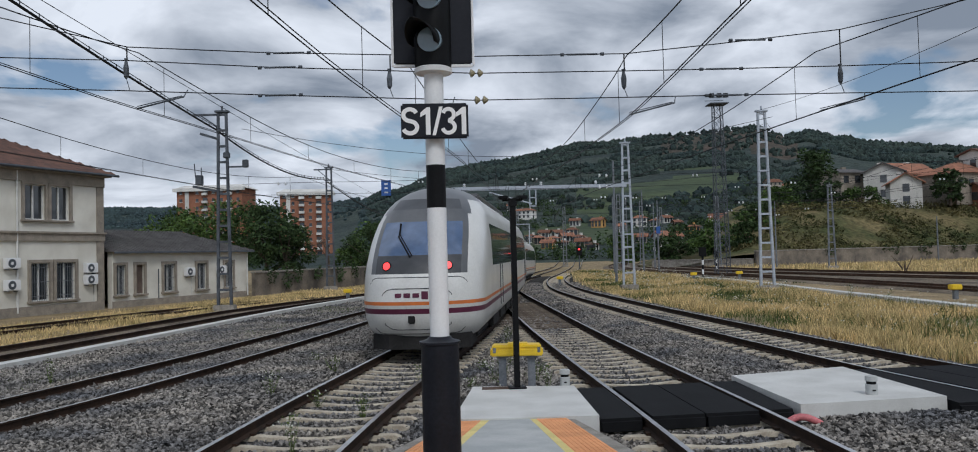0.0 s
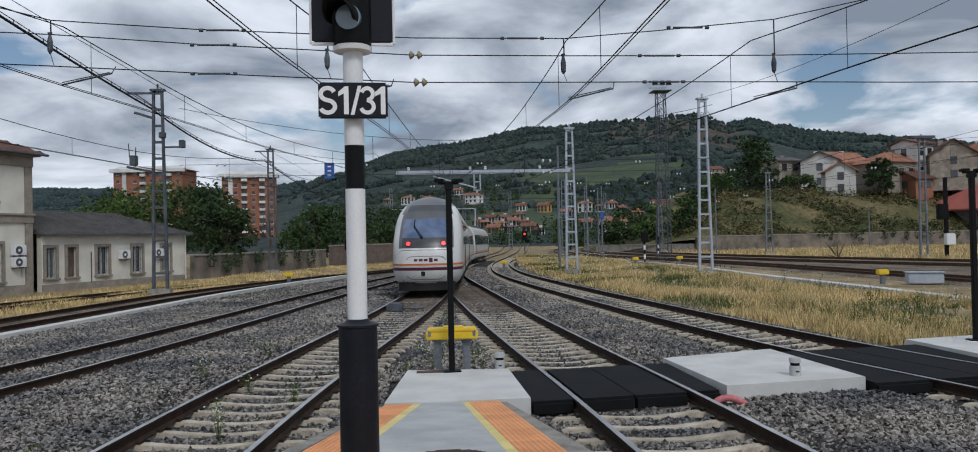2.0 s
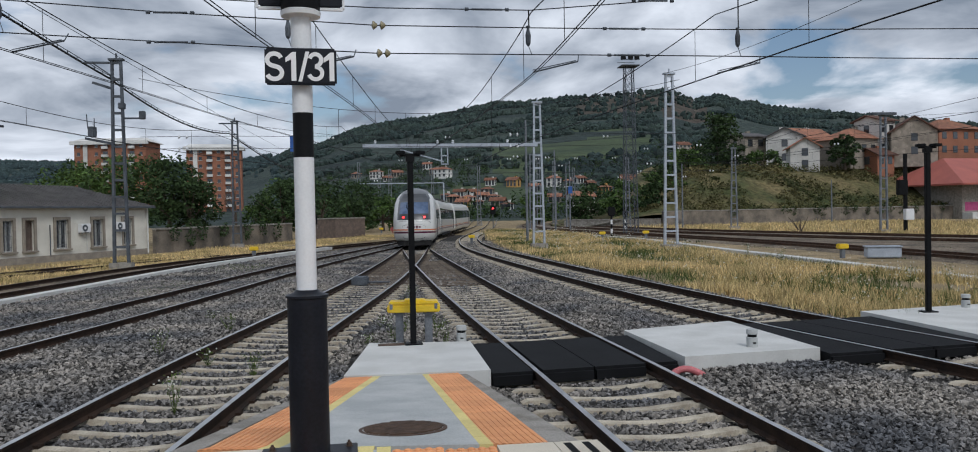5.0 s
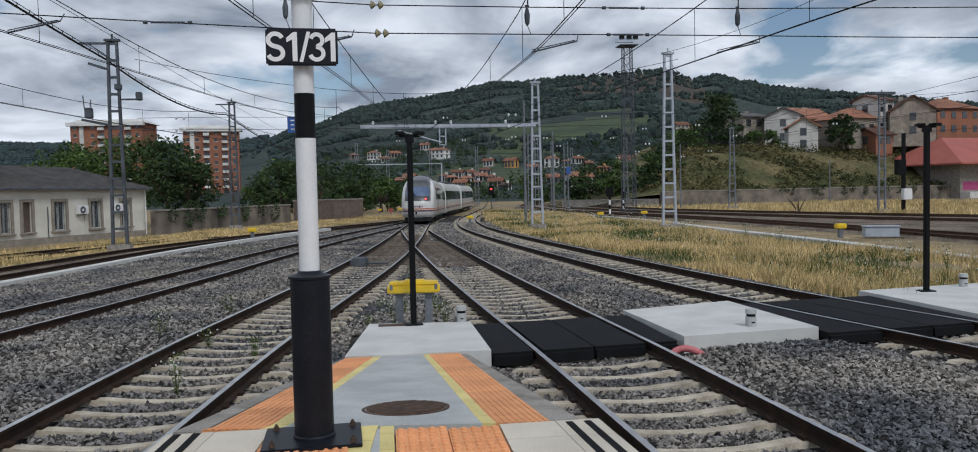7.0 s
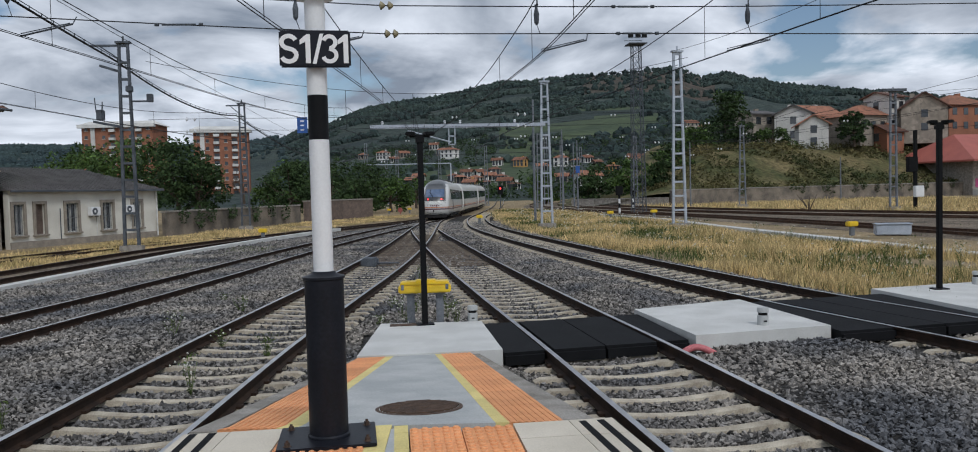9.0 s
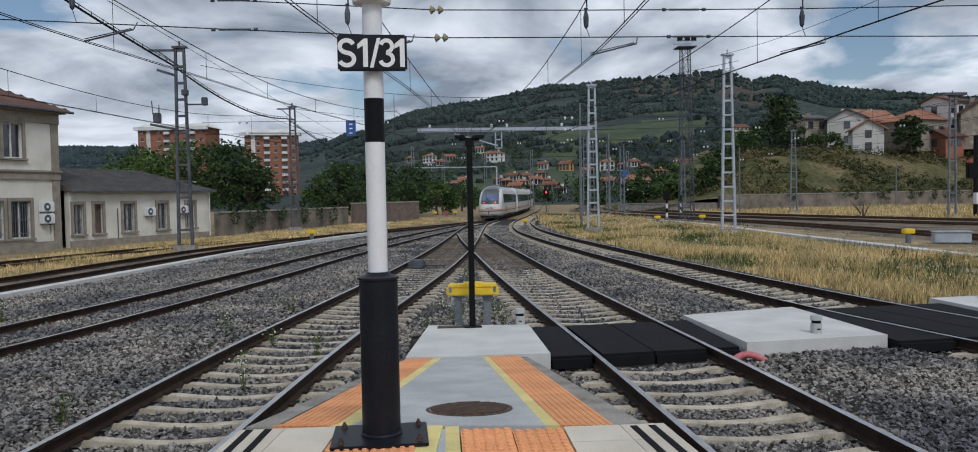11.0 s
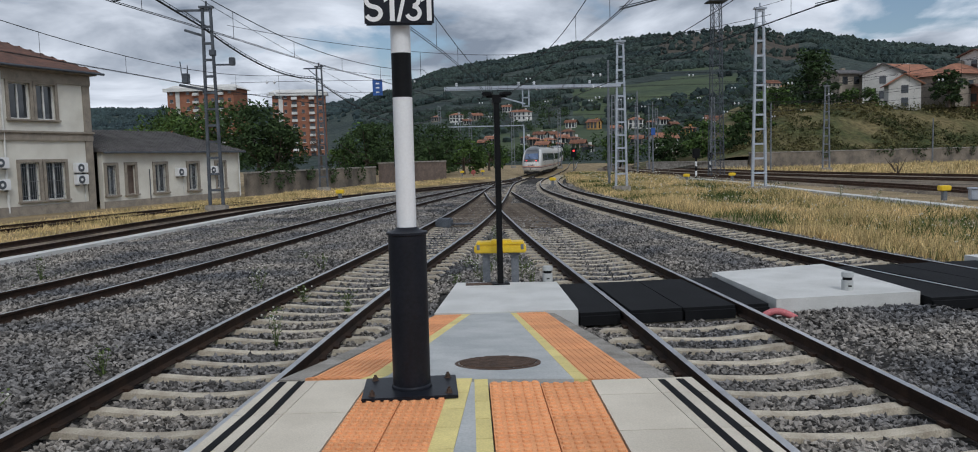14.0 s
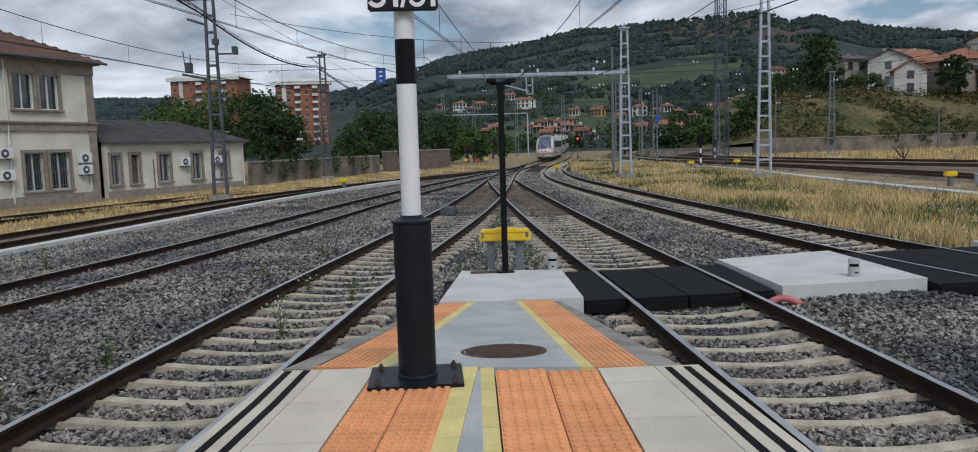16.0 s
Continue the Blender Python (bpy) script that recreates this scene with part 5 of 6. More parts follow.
tree(-24.5, 76, GROUND, 8.4, 4.6, 46, 90, 0.20, "leaf", "dense broad-leaved tree behind the annex", 1)
tree(-19.0, 73, GROUND, 7.6, 4.0, 46, 90, 0.20, "dark_leaf", "tall dark green tree behind the annex", 2)
tree(-29.5, 80, GROUND, 7.6, 4.2, 40, 80, 0.20, "leaf", "spreading bright green tree behind the annex", 3)
tree(-16.9, 71.5, GROUND, 6.0, 2.6, 36, 80, 0.18, "dark_leaf", "dark ivy-clad tree beside the concrete wall", 4, low=0.08)
tree(-10.6, 84, GROUND, 6.0, 3.2, 44, 85, 0.18, "dark_leaf", "rounded dark green tree behind the boundary wall", 5, low=0.15)
tree(-13.2, 86, GROUND, 4.2, 2.2, 26, 70, 0.18, "leaf", "smaller green tree behind the boundary wall", 6, low=0.15)
for i, (x, y, h, r) in enumerate(((-4.5, 104, 4.4, 3.2), (-0.6, 112, 4.6, 3.0), (-9, 112, 6.6, 4.0), (-15, 120, 7.5, 4.5), (-4, 125, 7.0, 4.5), (3.5, 135, 5.0, 3.4))):
    tree(x, y, GROUND, h, r, 30, 60, 0.28, "leaf" if i % 2 else "dark_leaf", "leafy tree at the edge of the yard", 20 + i, low=0.1)
tree(55.5, 129, 5.0, 13.0, 4.4, 90, 85, 0.30, "dark_leaf", "tall dark conifer-like tree on the bank", 31, low=0.05)
tree(48.5, 126, 5.6, 6.0, 3.4, 40, 60, 0.30, "leaf", "broad green tree on the bank", 32, low=0.05)
tree(44, 122, 4.0, 5.2, 3.0, 36, 60, 0.30, "dark_leaf", "dense dark tree at the top of the wall", 33, low=0.05)
for i, (x, y, h) in enumerate(((30, 122, 5.0), (35, 116, 5.6), (39, 113, 5.0), (41, 118, 7), (33, 128, 7), (25, 132, 5.5), (46, 117, 5))):
    tree(x, y, GROUND + (1.2 if x > 34 else 0), h, h * 0.55, 30, 55, 0.30, "leaf" if i % 2 else "dark_leaf", "leafy tree at the end of the bank", 60 + i, low=0.05)
tree(63, 128, 7.0, 4.6, 3.2, 36, 60, 0.28, "leaf", "low spreading shrub tree before the white house", 34, low=0.05)
tree(74.5, 123, 8.2, 5.6, 2.4, 36, 60, 0.26, "dark_leaf", "dark tree beside the orange-roofed house", 35, low=0.08)
tree(103, 121, 10.0, 5.0, 4.0, 36, 60, 0.28, "leaf", "green tree beside the stone house", 37, low=0.05)
# bare tree
g = Geo()
rnd = random.Random(9)


def branch(g, a, d, L, r, k):
    b = a + d * L
    g.rod(a, b, r, r * 0.6, n=5, cap=False)
    if k:
        for _ in range(3):
            e = (d + Vector((rnd.uniform(-0.6, 0.6), rnd.uniform(-0.6, 0.6), rnd.uniform(-0.1, 0.5)))).normalized()
            branch(g, a + d * L * rnd.uniform(0.5, 1), e, L * 0.68, r * 0.55, k - 1)


bt = thing("bare_tree", "leafless brown tree behind the boundary wall", "tree", pose(-15.0, 82, GROUND))
branch(g, Vector((0, 0, -0.2)), Vector((0.05, 0, 1)), 2.4, 0.13, 4)
part("trunk", g, "bark", bt)


# ---------- houses on the bank and in the valley ----------


def house(x, y, z, w, d, h, rise, turn, wallm, roofm, label, rows=2, cols=3, hip=False, group=""):
    t = thing("house", label, "house", pose(x, y, z, rz=turn), group)
    g = Geo().box((0, 0, h / 2 - 0.75), (w, d, h + 1.5))
    if not hip:
        for sx in (-1, 1):
            g.add([(sx * w / 2, -d / 2, h), (sx * w / 2, d / 2, h), (sx * w / 2, 0, h + rise)], [(0, 1, 2)])
    part("wall", g, wallm, t)
    o = 0.5
    if hip:
        k = min(w, d) * 0.5
        vs = [(-w / 2 - o, -d / 2 - o, h), (w / 2 + o, -d / 2 - o, h), (w / 2 + o, d / 2 + o, h), (-w / 2 - o, d / 2 + o, h), (-w / 2 + k, 0, h + rise), (w / 2 - k, 0, h + rise)]
        g = Geo().add(vs, [(0, 1, 5, 4), (1, 2, 5), (2, 3, 4, 5), (3, 0, 4), (3, 2, 1, 0)])
    else:
        q = o * rise / (d / 2)
        vs = [(-w / 2 - o, -d / 2 - o, h - q), (w / 2 + o, -d / 2 - o, h - q), (w / 2 + o, 0, h + rise), (-w / 2 - o, 0, h + rise), (w / 2 + o, d / 2 + o, h - q), (-w / 2 - o, d / 2 + o, h - q)]
        vs += [(a, b, c + 0.2) for a, b, c in vs]
        g = Geo().add(vs, [(6, 7, 8, 9), (9, 8, 10, 11), (3, 2, 1, 0), (5, 4, 2, 3), (0, 1, 7, 6), (4, 5, 11, 10), (1, 2, 8, 7), (2, 4, 10, 8), (3, 0, 6, 9), (5, 3, 9, 11)])
    part("roof", g, roofm, t)
    part("chimney", Geo().box((w * 0.2, d * 0.1, h + rise * 0.9), (0.7, 0.7, 1.3)), wallm, t)
    if cols:
        for r in range(rows):
            for c in range(cols):
                cx, cz = -w / 2 + w * (c + 0.5) / cols, h * (r + 0.55) / rows
                part("window", Geo().box((cx, -d / 2 - 0.01, cz), (1.0, 0.1, 1.25)), "pane", t)
        for r in range(rows):
            for sx in (-1, 1):
                part("window", Geo().box((sx * (w / 2 + 0.01), 0, h * (r + 0.55) / rows), (0.1, 1.0, 1.25)), "pane", t)
    return t


house(71.4, 137, 9.4, 6.4, 6.2, 5.0, 1.5, 62, "far_white", "grey_roof", "white gabled house with a slate-coloured roof on the bank", 2, 2)
house(65.8, 141, 9.6, 4.4, 6, 5.2, 0.7, 10, "stone_wall", "grey_roof", "grey flat-fronted house beside the white one", 2, 2)
house(69.6, 127.5, 8.0, 5.0, 4.6, 3.9, 1.4, 70, "far_white", "far_roof", "small white house with an orange tiled roof", 2, 2)
house(79.3, 129, 9.6, 8.6, 7, 3.6, 2.0, 18, "stone_trim", "far_roof", "brown house with a wide orange tiled hip roof", 1, 4, True)
house(81.5, 125.5, 8.2, 4, 4, 2.2, 1.0, 18, "brick", "roof_tile", "low brick outbuilding with a lean roof", 1, 2)
house(75.8, 139, 10, 9, 6.5, 4.2, 1.9, 20, "far_white", "far_roof", "pale house with an orange roof behind the others", 2, 3)
house(88.6, 127, 9.8, 7.6, 7.0, 4.4, 2.4, 68, "stone_wall", "roof_tile", "grey granite house with a steep brown gable", 2, 3)
house(83.6, 129, 10, 4, 5, 6.4, 0.8, 20, "far_white", "roof_tile", "white glazed wing beside the granite house", 2, 2)
house(103, 138, 10.5, 10, 8, 5.0, 2.2, 10, "brick", "far_roof", "ochre house high on the bank", 2, 4, True)
# shed with red roof
sh = thing("goods_shed", "old goods shed with red sheet roof and red sliding door", "shed", pose(86.5, 111.5, GROUND, rz=9))
part("wall", Geo().box((15, 6, 2.9), (30, 12, 5.8)), "rough_conc", sh)
part("roof", Geo().add([(-2.5, -2.6, 5.4), (33, -2.6, 5.4), (33, 6, 9.6), (2.5, 6, 9.6), (-2.5, 14.6, 5.4), (33, 14.6, 5.4), (-2.5, -2.6, 5.15), (33, -2.6, 5.15), (-2.5, 14.6, 5.15), (33, 14.6, 5.15)], [(0, 1, 2, 3), (3, 2, 5, 4), (0, 3, 4), (6, 7, 1, 0), (8, 6, 0, 4), (9, 8, 4, 5), (7, 6, 8, 9)]), "red_roof", sh)
part("sliding_door", Geo().box((8.4, -0.06, 2.9), (6.4, 0.14, 4.4)), "red_door", sh)
g = Geo()
for i in range(20):
    g.box((5.4 + i * 0.32, -0.15, 2.9), (0.1, 0.06, 4.3))
part("door_rib", g, "red_door", sh)
part("loading_edge", Geo().box((15, -0.9, 0.5), (30, 1.8, 1.0)), "concrete", sh)
part("graffiti", Geo().box((2.6, -0.02, 1.9), (4.2, 0.04, 1.3)), "magenta", sh)

rnd = random.Random(42)
placed = [
    (0.069, 395, 10, "far_white"), (0.012, 425, 7, "stone_wall"), (-0.013, 425, 8, "far_white"), (0.03, 285, 5, "far_white"), (0.02, 275, 4, "stone_wall"),
    (0.129, 340, 5.5, "far_white"), (0.158, 330, 6.5, "ochre"), (0.21, 325, 8, "far_white"), (0.229, 322, 5, "far_white"), (0.243, 340, 6, "far_white"),
    (0.257, 315, 4, "stone_wall"), (0.314, 275, 11, "far_white"), (0.244, 230, 9, "far_white"), (0.276, 280, 5.5, "ochre"), (0.125, 290, 6, "stone_wall"),
    (0.101, 260, 5.5, "far_white"), (0.113, 245, 4.4, "far_white"), (0.138, 245, 5.5, "stone_wall"), (0.082, 265, 5, "stone_wall"), (0.073, 275, 4.6, "far_white"),
    (0.38, 455, 10, "stone_wall"), (0.106, 285, 4.8, "far_white"), (0.15, 238, 4, "far_white"), (0.094, 248, 5, "ochre"), (0.05, 460, 6.5, "far_white"),
    (-0.038, 450, 6, "stone_wall"), (0.211, 255, 5, "stone_wall"), (0.118, 270, 5, "far_white"), (0.09, 290, 5, "far_white"), (0.133, 262, 4.6, "far_white"),
    (0.0, 400, 5, "far_white"), (0.06, 420, 7, "stone_wall"), (0.185, 300, 5, "far_white"), (0.4, 470, 7, "far_white"),
]
for b, r, w, col in placed:
    w *= 0.74
    y = r / math.sqrt(1 + b * b)
    x = b * y
    house(x, y, ground_z(x, y) + 0.2, w, w * 0.75, w * rnd.uniform(0.42, 0.6), w * 0.2, rnd.uniform(-40, 40), col, "far_roof", "small house with a clay roof on the hillside", 2, 3, rnd.random() < 0.5, "hillside houses")


def apartment(x, y, w, h, turn, cols, bal, label):
    t = thing("apartment_building", label, "apartment building", pose(x, y, GROUND, rz=turn), "apartment blocks")
    part("wall", Geo().box((0, 7, h / 2), (w, 14, h)), "brick", t)
    part("roof", Geo().add([(-w / 2 - 1.2, -1.2, h), (w / 2 + 1.2, -1.2, h), (w / 2 + 1.2, 15.2, h), (-w / 2 - 1.2, 15.2, h), (-w / 2 + 1, 4, h + 1.7), (w / 2 - 1, 4, h + 1.7)], [(0, 1, 5, 4), (1, 2, 5), (2, 3, 4, 5), (3, 0, 4), (3, 2, 1, 0)]), "far_white", t, "pale grey metal roof")
    part("cornice", Geo().box((0, -0.6, h - 0.35), (w + 2.2, 1.4, 1.3)), "far_white", t, "white roof-edge band")
    part("stair_tower", Geo().box((-w * 0.34, -0.15, h / 2), (1.5, 0.5, h)), "far_white", t)
    fl = 10
    for r in range(fl):
        z = h * (r + 0.55) / fl
        for c in range(cols):
            cx = -w / 2 + w * (c + 0.5) / cols
            if c in bal:
                bo = part("balcony", Geo().box((cx, -0.6, z - 0.75), (2.1, 1.2, 0.95)), "far_white", t, "white balcony front")
                part("window", Geo().box((cx, -0.03, z + 0.3), (1.8, 0.12, 1.2)), "pane", t)
            elif abs(cx + w * 0.34) > 1.4:
                wi = part("window", Geo().box((cx, -0.02, z), (1.1, 0.12, 1.2)), "pane", t)
                part("window_sill", Geo().box((cx, -0.06, z - 0.68), (1.5, 0.2, 0.15)), "far_white", wi)


apartment(-101, 310, 26, 30.5, -6, 8, (3, 6), "ten-storey red brick apartment block with white balconies")
apartment(-64, 310, 19.5, 28.0, 8, 6, (2, 4), "narrow red brick apartment tower with white balconies")

# ---------- masts, signals ----------


def ladder_mast(x, y, h, w0, w1, mats, label, turn=0, arm=0.0, extra=True):
    """A catenary mast of two channels joined by battens."""
    t = thing("catenary_mast", label, "mast", pose(x, y, GROUND, rz=turn), "catenary masts")
    part("footing", Geo().soft((0, 0, 0.15), (w0 + 0.4, 0.6, 0.4), 0.03), "rough_conc", t)
    for s in (-1, 1):
        part("leg", Geo().add([(s * w0 / 2 + a, b, 0.3) for a, b in ((-0.065, -0.09), (0.065, -0.09), (0.065, 0.09), (-0.065, 0.09))] + [(s * w1 / 2 + a, b, h) for a, b in ((-0.055, -0.09), (0.055, -0.09), (0.055, 0.09), (-0.055, 0.09))], [(3, 2, 1, 0), (4, 5, 6, 7), (0, 1, 5, 4), (1, 2, 6, 5), (2, 3, 7, 6), (3, 0, 4, 7)]), mats, t)
    n = max(6, int(h / 0.85))
    for i in range(1, n + 1):
        z = 0.3 + (h - 0.4) * i / n
        w = w0 + (w1 - w0) * (z - 0.3) / h
        part("batten", Geo().box((0, 0, z), (w, 0.15, 0.11)), mats, t)
    if extra:
        part("cap", Geo().box((0, 0, h + 0.05), (w1 + 0.3, 0.3, 0.1)).rod((0, 0, h), (0, 0, h + 0.35), 0.05, n=8), mats, t)
    if arm:
        part("cross_arm", Geo().box((arm / 2, 0, h - 0.1), (abs(arm), 0.1, 0.1)).rod((arm * 0.75, 0, h - 0.1), (0, 0, h - 0.9), 0.035, n=6), mats, t)
    return t


mL = ladder_mast(-12.9, 41.0, 10.2, 0.66, 0.40, "dark_steel", "grey lattice catenary mast with a small transformer arm", arm=-1.5)
part("switch_arm", Geo().box((-0.9, 0, 6.3), (1.3, 0.12, 0.12), ry=12).soft((-1.2, 0, 6.75), (0.34, 0.3, 0.5), 0.03).rod((-1.4, 0, 6.9), (-1.45, 0, 7.6), 0.025, n=6).rod((-1.1, 0, 6.9), (-1.1, 0, 7.4), 0.025, n=6), "dark_steel", mL)
part("insulator_bracket", Geo().box((0.75, 0, 7.4), (0.9, 0.08, 0.08)).soft((1.15, 0, 7.55), (0.28, 0.25, 0.4), 0.03).soft((0.2, 0, 8.0), (0.3, 0.3, 0.3), 0.03), "dark_steel", mL)
part("stub_arm", Geo().box((-0.7, 0, 9.0), (0.9, 0.12, 0.12), ry=18), "dark_steel", mL)
ladder_mast(-11.6, 64.2, 9.8, 0.62, 0.38, "dark_steel", "grey lattice catenary mast beside the boundary wall", arm=-1.2)
ladder_mast(16.9, 46.2, 10.5, 0.78, 0.40, "pale_steel", "tall pale blue-grey ladder-like catenary mast")
mC = ladder_mast(9.95, 52.0, 9.6, 0.72, 0.38, "pale_steel", "pale lattice mast carrying a long cantilever beam")
part("beam", Geo().box((-5.7, 0, 6.85), (11.4, 0.26, 0.24)), "pale_steel", mC)
part("drop_frame", Geo().box((-6.35, 0, 6.2), (0.08, 0.1, 1.2)).box((-5.95, 0, 6.2), (0.08, 0.1, 1.2)).box((-6.15, 0, 5.65), (0.5, 0.1, 0.08)).box((-6.15, 0, 6.2), (0.5, 0.1, 0.08)), "pale_steel", mC)
part("strut", Geo().rod((-6.2, 0, 5.8), (-9.0, 0, 6.6), 0.05, n=6), "pale_steel", mC)
for x in (-6.6, -5.6, -2, -10.6):
    part("insulator", Geo().lathe((x, 0, 7.0), [(0.05, 0), (0.1, 0.05), (0.05, 0.1), (0.1, 0.15), (0.04, 0.22)], 10), "pale_insul", mC)
ladder_mast(38.4, 85.2, 9.0, 0.75, 0.35, "galv", "slim grey mast near the retaining wall")
m3 = ladder_mast(42.1, 63.6, 10.1, 0.62, 0.45, "galv", "grey yard mast with a small cabinet beside it")
part("cross_head", Geo().box((0, 0, 10.2), (2.2, 0.5, 0.22)), "dark_steel", m3)
cab = thing("line_cabinet", "white steel cabinet on a dark pole", "cabinet", pose(44.1, 63.6, GROUND))
part("pole", Geo().soft((0, 0, 3.4), (0.26, 0.26, 6.8), 0.02).soft((-0.3, 0, 3.9), (0.9, 0.4, 1.3), 0.05), "black_paint", cab)
part("body", Geo().soft((0.1, -0.3, 1.6), (0.8, 0.4, 0.95), 0.04), "white_paint", cab)
for x, y, h in ((-4.6, 134, 11.0), (0.5, 138, 10), (-1.5, 155, 11), (22.5, 118, 10.5), (27, 128, 10.5), (17.5, 96, 9.4), (31, 101, 9.2), (16.0, 140, 10.5), (33.0, 140, 10), (9.0, 160, 11)):
    ladder_mast(x, y, h, 0.6, 0.35, "galv", "far grey catenary mast in the yard", extra=False)
fb = thing("catenary_gantry", "far light gantry beam across the tracks", "gantry", pose(-4.6, 134, GROUND))
part("beam", Geo().box((7, 0, 7.4), (14, 0.16, 0.16)), "pale_steel", fb)
part("post", Geo().box((14, 0, 3.7), (0.2, 0.2, 7.4)), "pale_steel", fb)
for x, y, h in ((10.9, 61.9, 9.6), (15.4, 88, 8.6), (19.5, 92, 9.5), (22.2, 96, 8.5), (24, 106, 8.8), (36.5, 96, 8.0), (61, 104, 6.0)):
    solo("pole", Geo().rod((0, 0, 0), (0, 0, h), 0.11, 0.07, n=8), "galv", "plain slim grey pole", "pole", m=pose(x, y, GROUND), group="plain poles")
# floodlight tower
tw = thing("floodlight_tower", "tall dark lattice tower with floodlights on top", "tower", pose(22.8, 73.3, GROUND))
H, W0, W1 = 15.9, 1.15, 0.75
for sx in (-1, 1):
    for sy in (-1, 1):
        part("leg", Geo().rod((sx * W0 / 2, sy * W0 / 2, 0), (sx * W1 / 2, sy * W1 / 2, H), 0.042, n=5), "dark_steel", tw)
for side in range(4):
    k = 14
    for i in range(k):
        za, zb = H * i / k, H * (i + 1) / k
        wa, wb = (W0 + (W1 - W0) * za / H) / 2, (W0 + (W1 - W0) * zb / H) / 2
        o = -1 if side < 2 else 1

        def P(u, w, z):
            return (u * w, o * w, z) if side % 2 == 0 else (o * w, u * w, z)
        for a, b in ((P(-1, wa, za), P(1, wb, zb)), (P(1, wa, za), P(-1, wb, zb)), (P(-1, wb, zb), P(1, wb, zb))):
            part("brace", Geo().rod(a, b, 0.02, n=4), "dark_steel", tw)
part("top_rail", Geo().box((0, 0, H), (1.7, 1.7, 0.08)).box((0, -0.85, H + 0.5), (1.7, 0.05, 0.05)).box((0, 0.85, H + 0.5), (1.7, 0.05, 0.05)), "dark_steel", tw)
for x in (-0.6, 0.1, 0.7):
    part("floodlight", Geo().soft((x, -0.4, H + 0.75), (0.45, 0.3, 0.4), 0.04), "black_paint", tw)


def dwarf_signal(x, y, h, label, red=False, bands=True, head=(0.62, 0.8)):
    t = thing("signal_post", label, "signal", pose(x, y, GROUND))
    if bands:
        k = 5
        for i in range(k):
            a, b = h * i / k, h * (i + 1) / k
            part("post_band", Geo().rod((0, 0, a), (0, 0, b), 0.09, n=10), "white_paint" if i % 2 else "black_paint", t)
    else:
        part("post", Geo().rod((0, 0, 0), (0, 0, h), 0.07, n=8), "dark_steel", t)
    part("head", Geo().soft((0, 0, h + head[1] / 2 - 0.1), (head[0], 0.25, head[1]), 0.06), "black_paint", t)
    if red:
        part("lamp", Geo().rod((0, -0.12, h + head[1] * 0.62), (0, -0.16, h + head[1] * 0.62), 0.15, n=16), "red_lamp", t, "lit red lamp")
    return t


dwarf_signal(19.4, 67.9, 2.0, "banded post with a black signal head seen from behind")
dwarf_signal(25.5, 84, 1.7, "small banded post with a dark signal head", head=(0.55, 0.7))
dwarf_signal(15.4, 117, 2.1, "dark signal post showing a red light", True, False, (0.8, 1.3))
dwarf_signal(-4.4, 49.5, 2.0, "slim dark signal post with a small dark head beside the kerb", False, False, (0.4, 0.7))
part_sign = solo("blue_plate", Geo().box((0, 0, 0), (0.75, 0.04, 1.2)), "blue", "blue line-side plate with white marks hung from the wires", "sign", m=pose(-6.8, 62.0, 7.6))
for dz in (-0.36, -0.02, 0.3):
    part("white_bar", Geo().box((0, -0.026, dz), (0.26, 0.012, 0.1)), "white_letter", part_sign)
solo("blue_plate_far", Geo().box((0, 0, 0), (0.5, 0.05, 0.85)), "blue", "small blue plate on a far pole", "sign", m=pose(22.2, 95.8, 4.6))


def marker(x, y, w=0.5, h=0.75, blue=False):
    t = thing("trackside_box", "small yellow trackside box on a grey stub", "junction box", pose(x, y, GROUND), "yellow trackside boxes")
    part("stub", Geo().soft((0, 0, h * 0.3), (0.2, 0.2, h * 0.6), 0.02), "galv", t)
    part("box", Geo().soft((0, 0, h * 0.75), (w, 0.35, h * 0.32), 0.04), "yellow", t)


for x, y in ((21.5, 35.6), (-7.9, 49), (6.6, 63), (17.5, 64), (21.2, 64), (-0.8, 101), (1.8, 103)):
    marker(x, y)
solo("cable_box", Geo().soft((0, 0, 0.3), (1.5, 0.6, 0.5), 0.04).soft((0, 0, 0.56), (1.6, 0.7, 0.06), 0.02), "pale_steel", "pale blue-grey cable box lying by the track", "cable box", m=pose(22.9, 34.6, GROUND, rz=-20))
pm = thing("point_motor", "dark point machine beside the rail", "point machine", pose(-0.9, 27.3, -0.2, rz=-8))
part("case", Geo().soft((0, 0, 0.14), (0.5, 0.8, 0.3), 0.05), "dark_steel", pm)
part("rod", Geo().rod((0.2, 0, 0.1), (1.0, 0, 0.1), 0.03, n=6), "dark_steel", pm)
rb = thing("red_marker", "red ground marker beside the yard tracks", "marker", pose(0.6, 100.5, GROUND))
part("disc", Geo().rod((0, 0, 0.5), (0, -0.1, 0.5), 0.3, n=16).box((0, 0, 0.15), (0.12, 0.1, 0.5)), "red_door", rb)
# dead branch on the far side
g = Geo()
rnd = random.Random(5)
for a in range(9):
    g.rod((0, 0, 0), (rnd.uniform(-1.3, 1.0), rnd.uniform(-0.4, 0.4), rnd.uniform(0.1, 1.6)), 0.07, 0.02, n=5)
solo("dead_stump", g, "bark", "dead uprooted shrub lying in dry grass", "stump", m=pose(38, 70, GROUND))

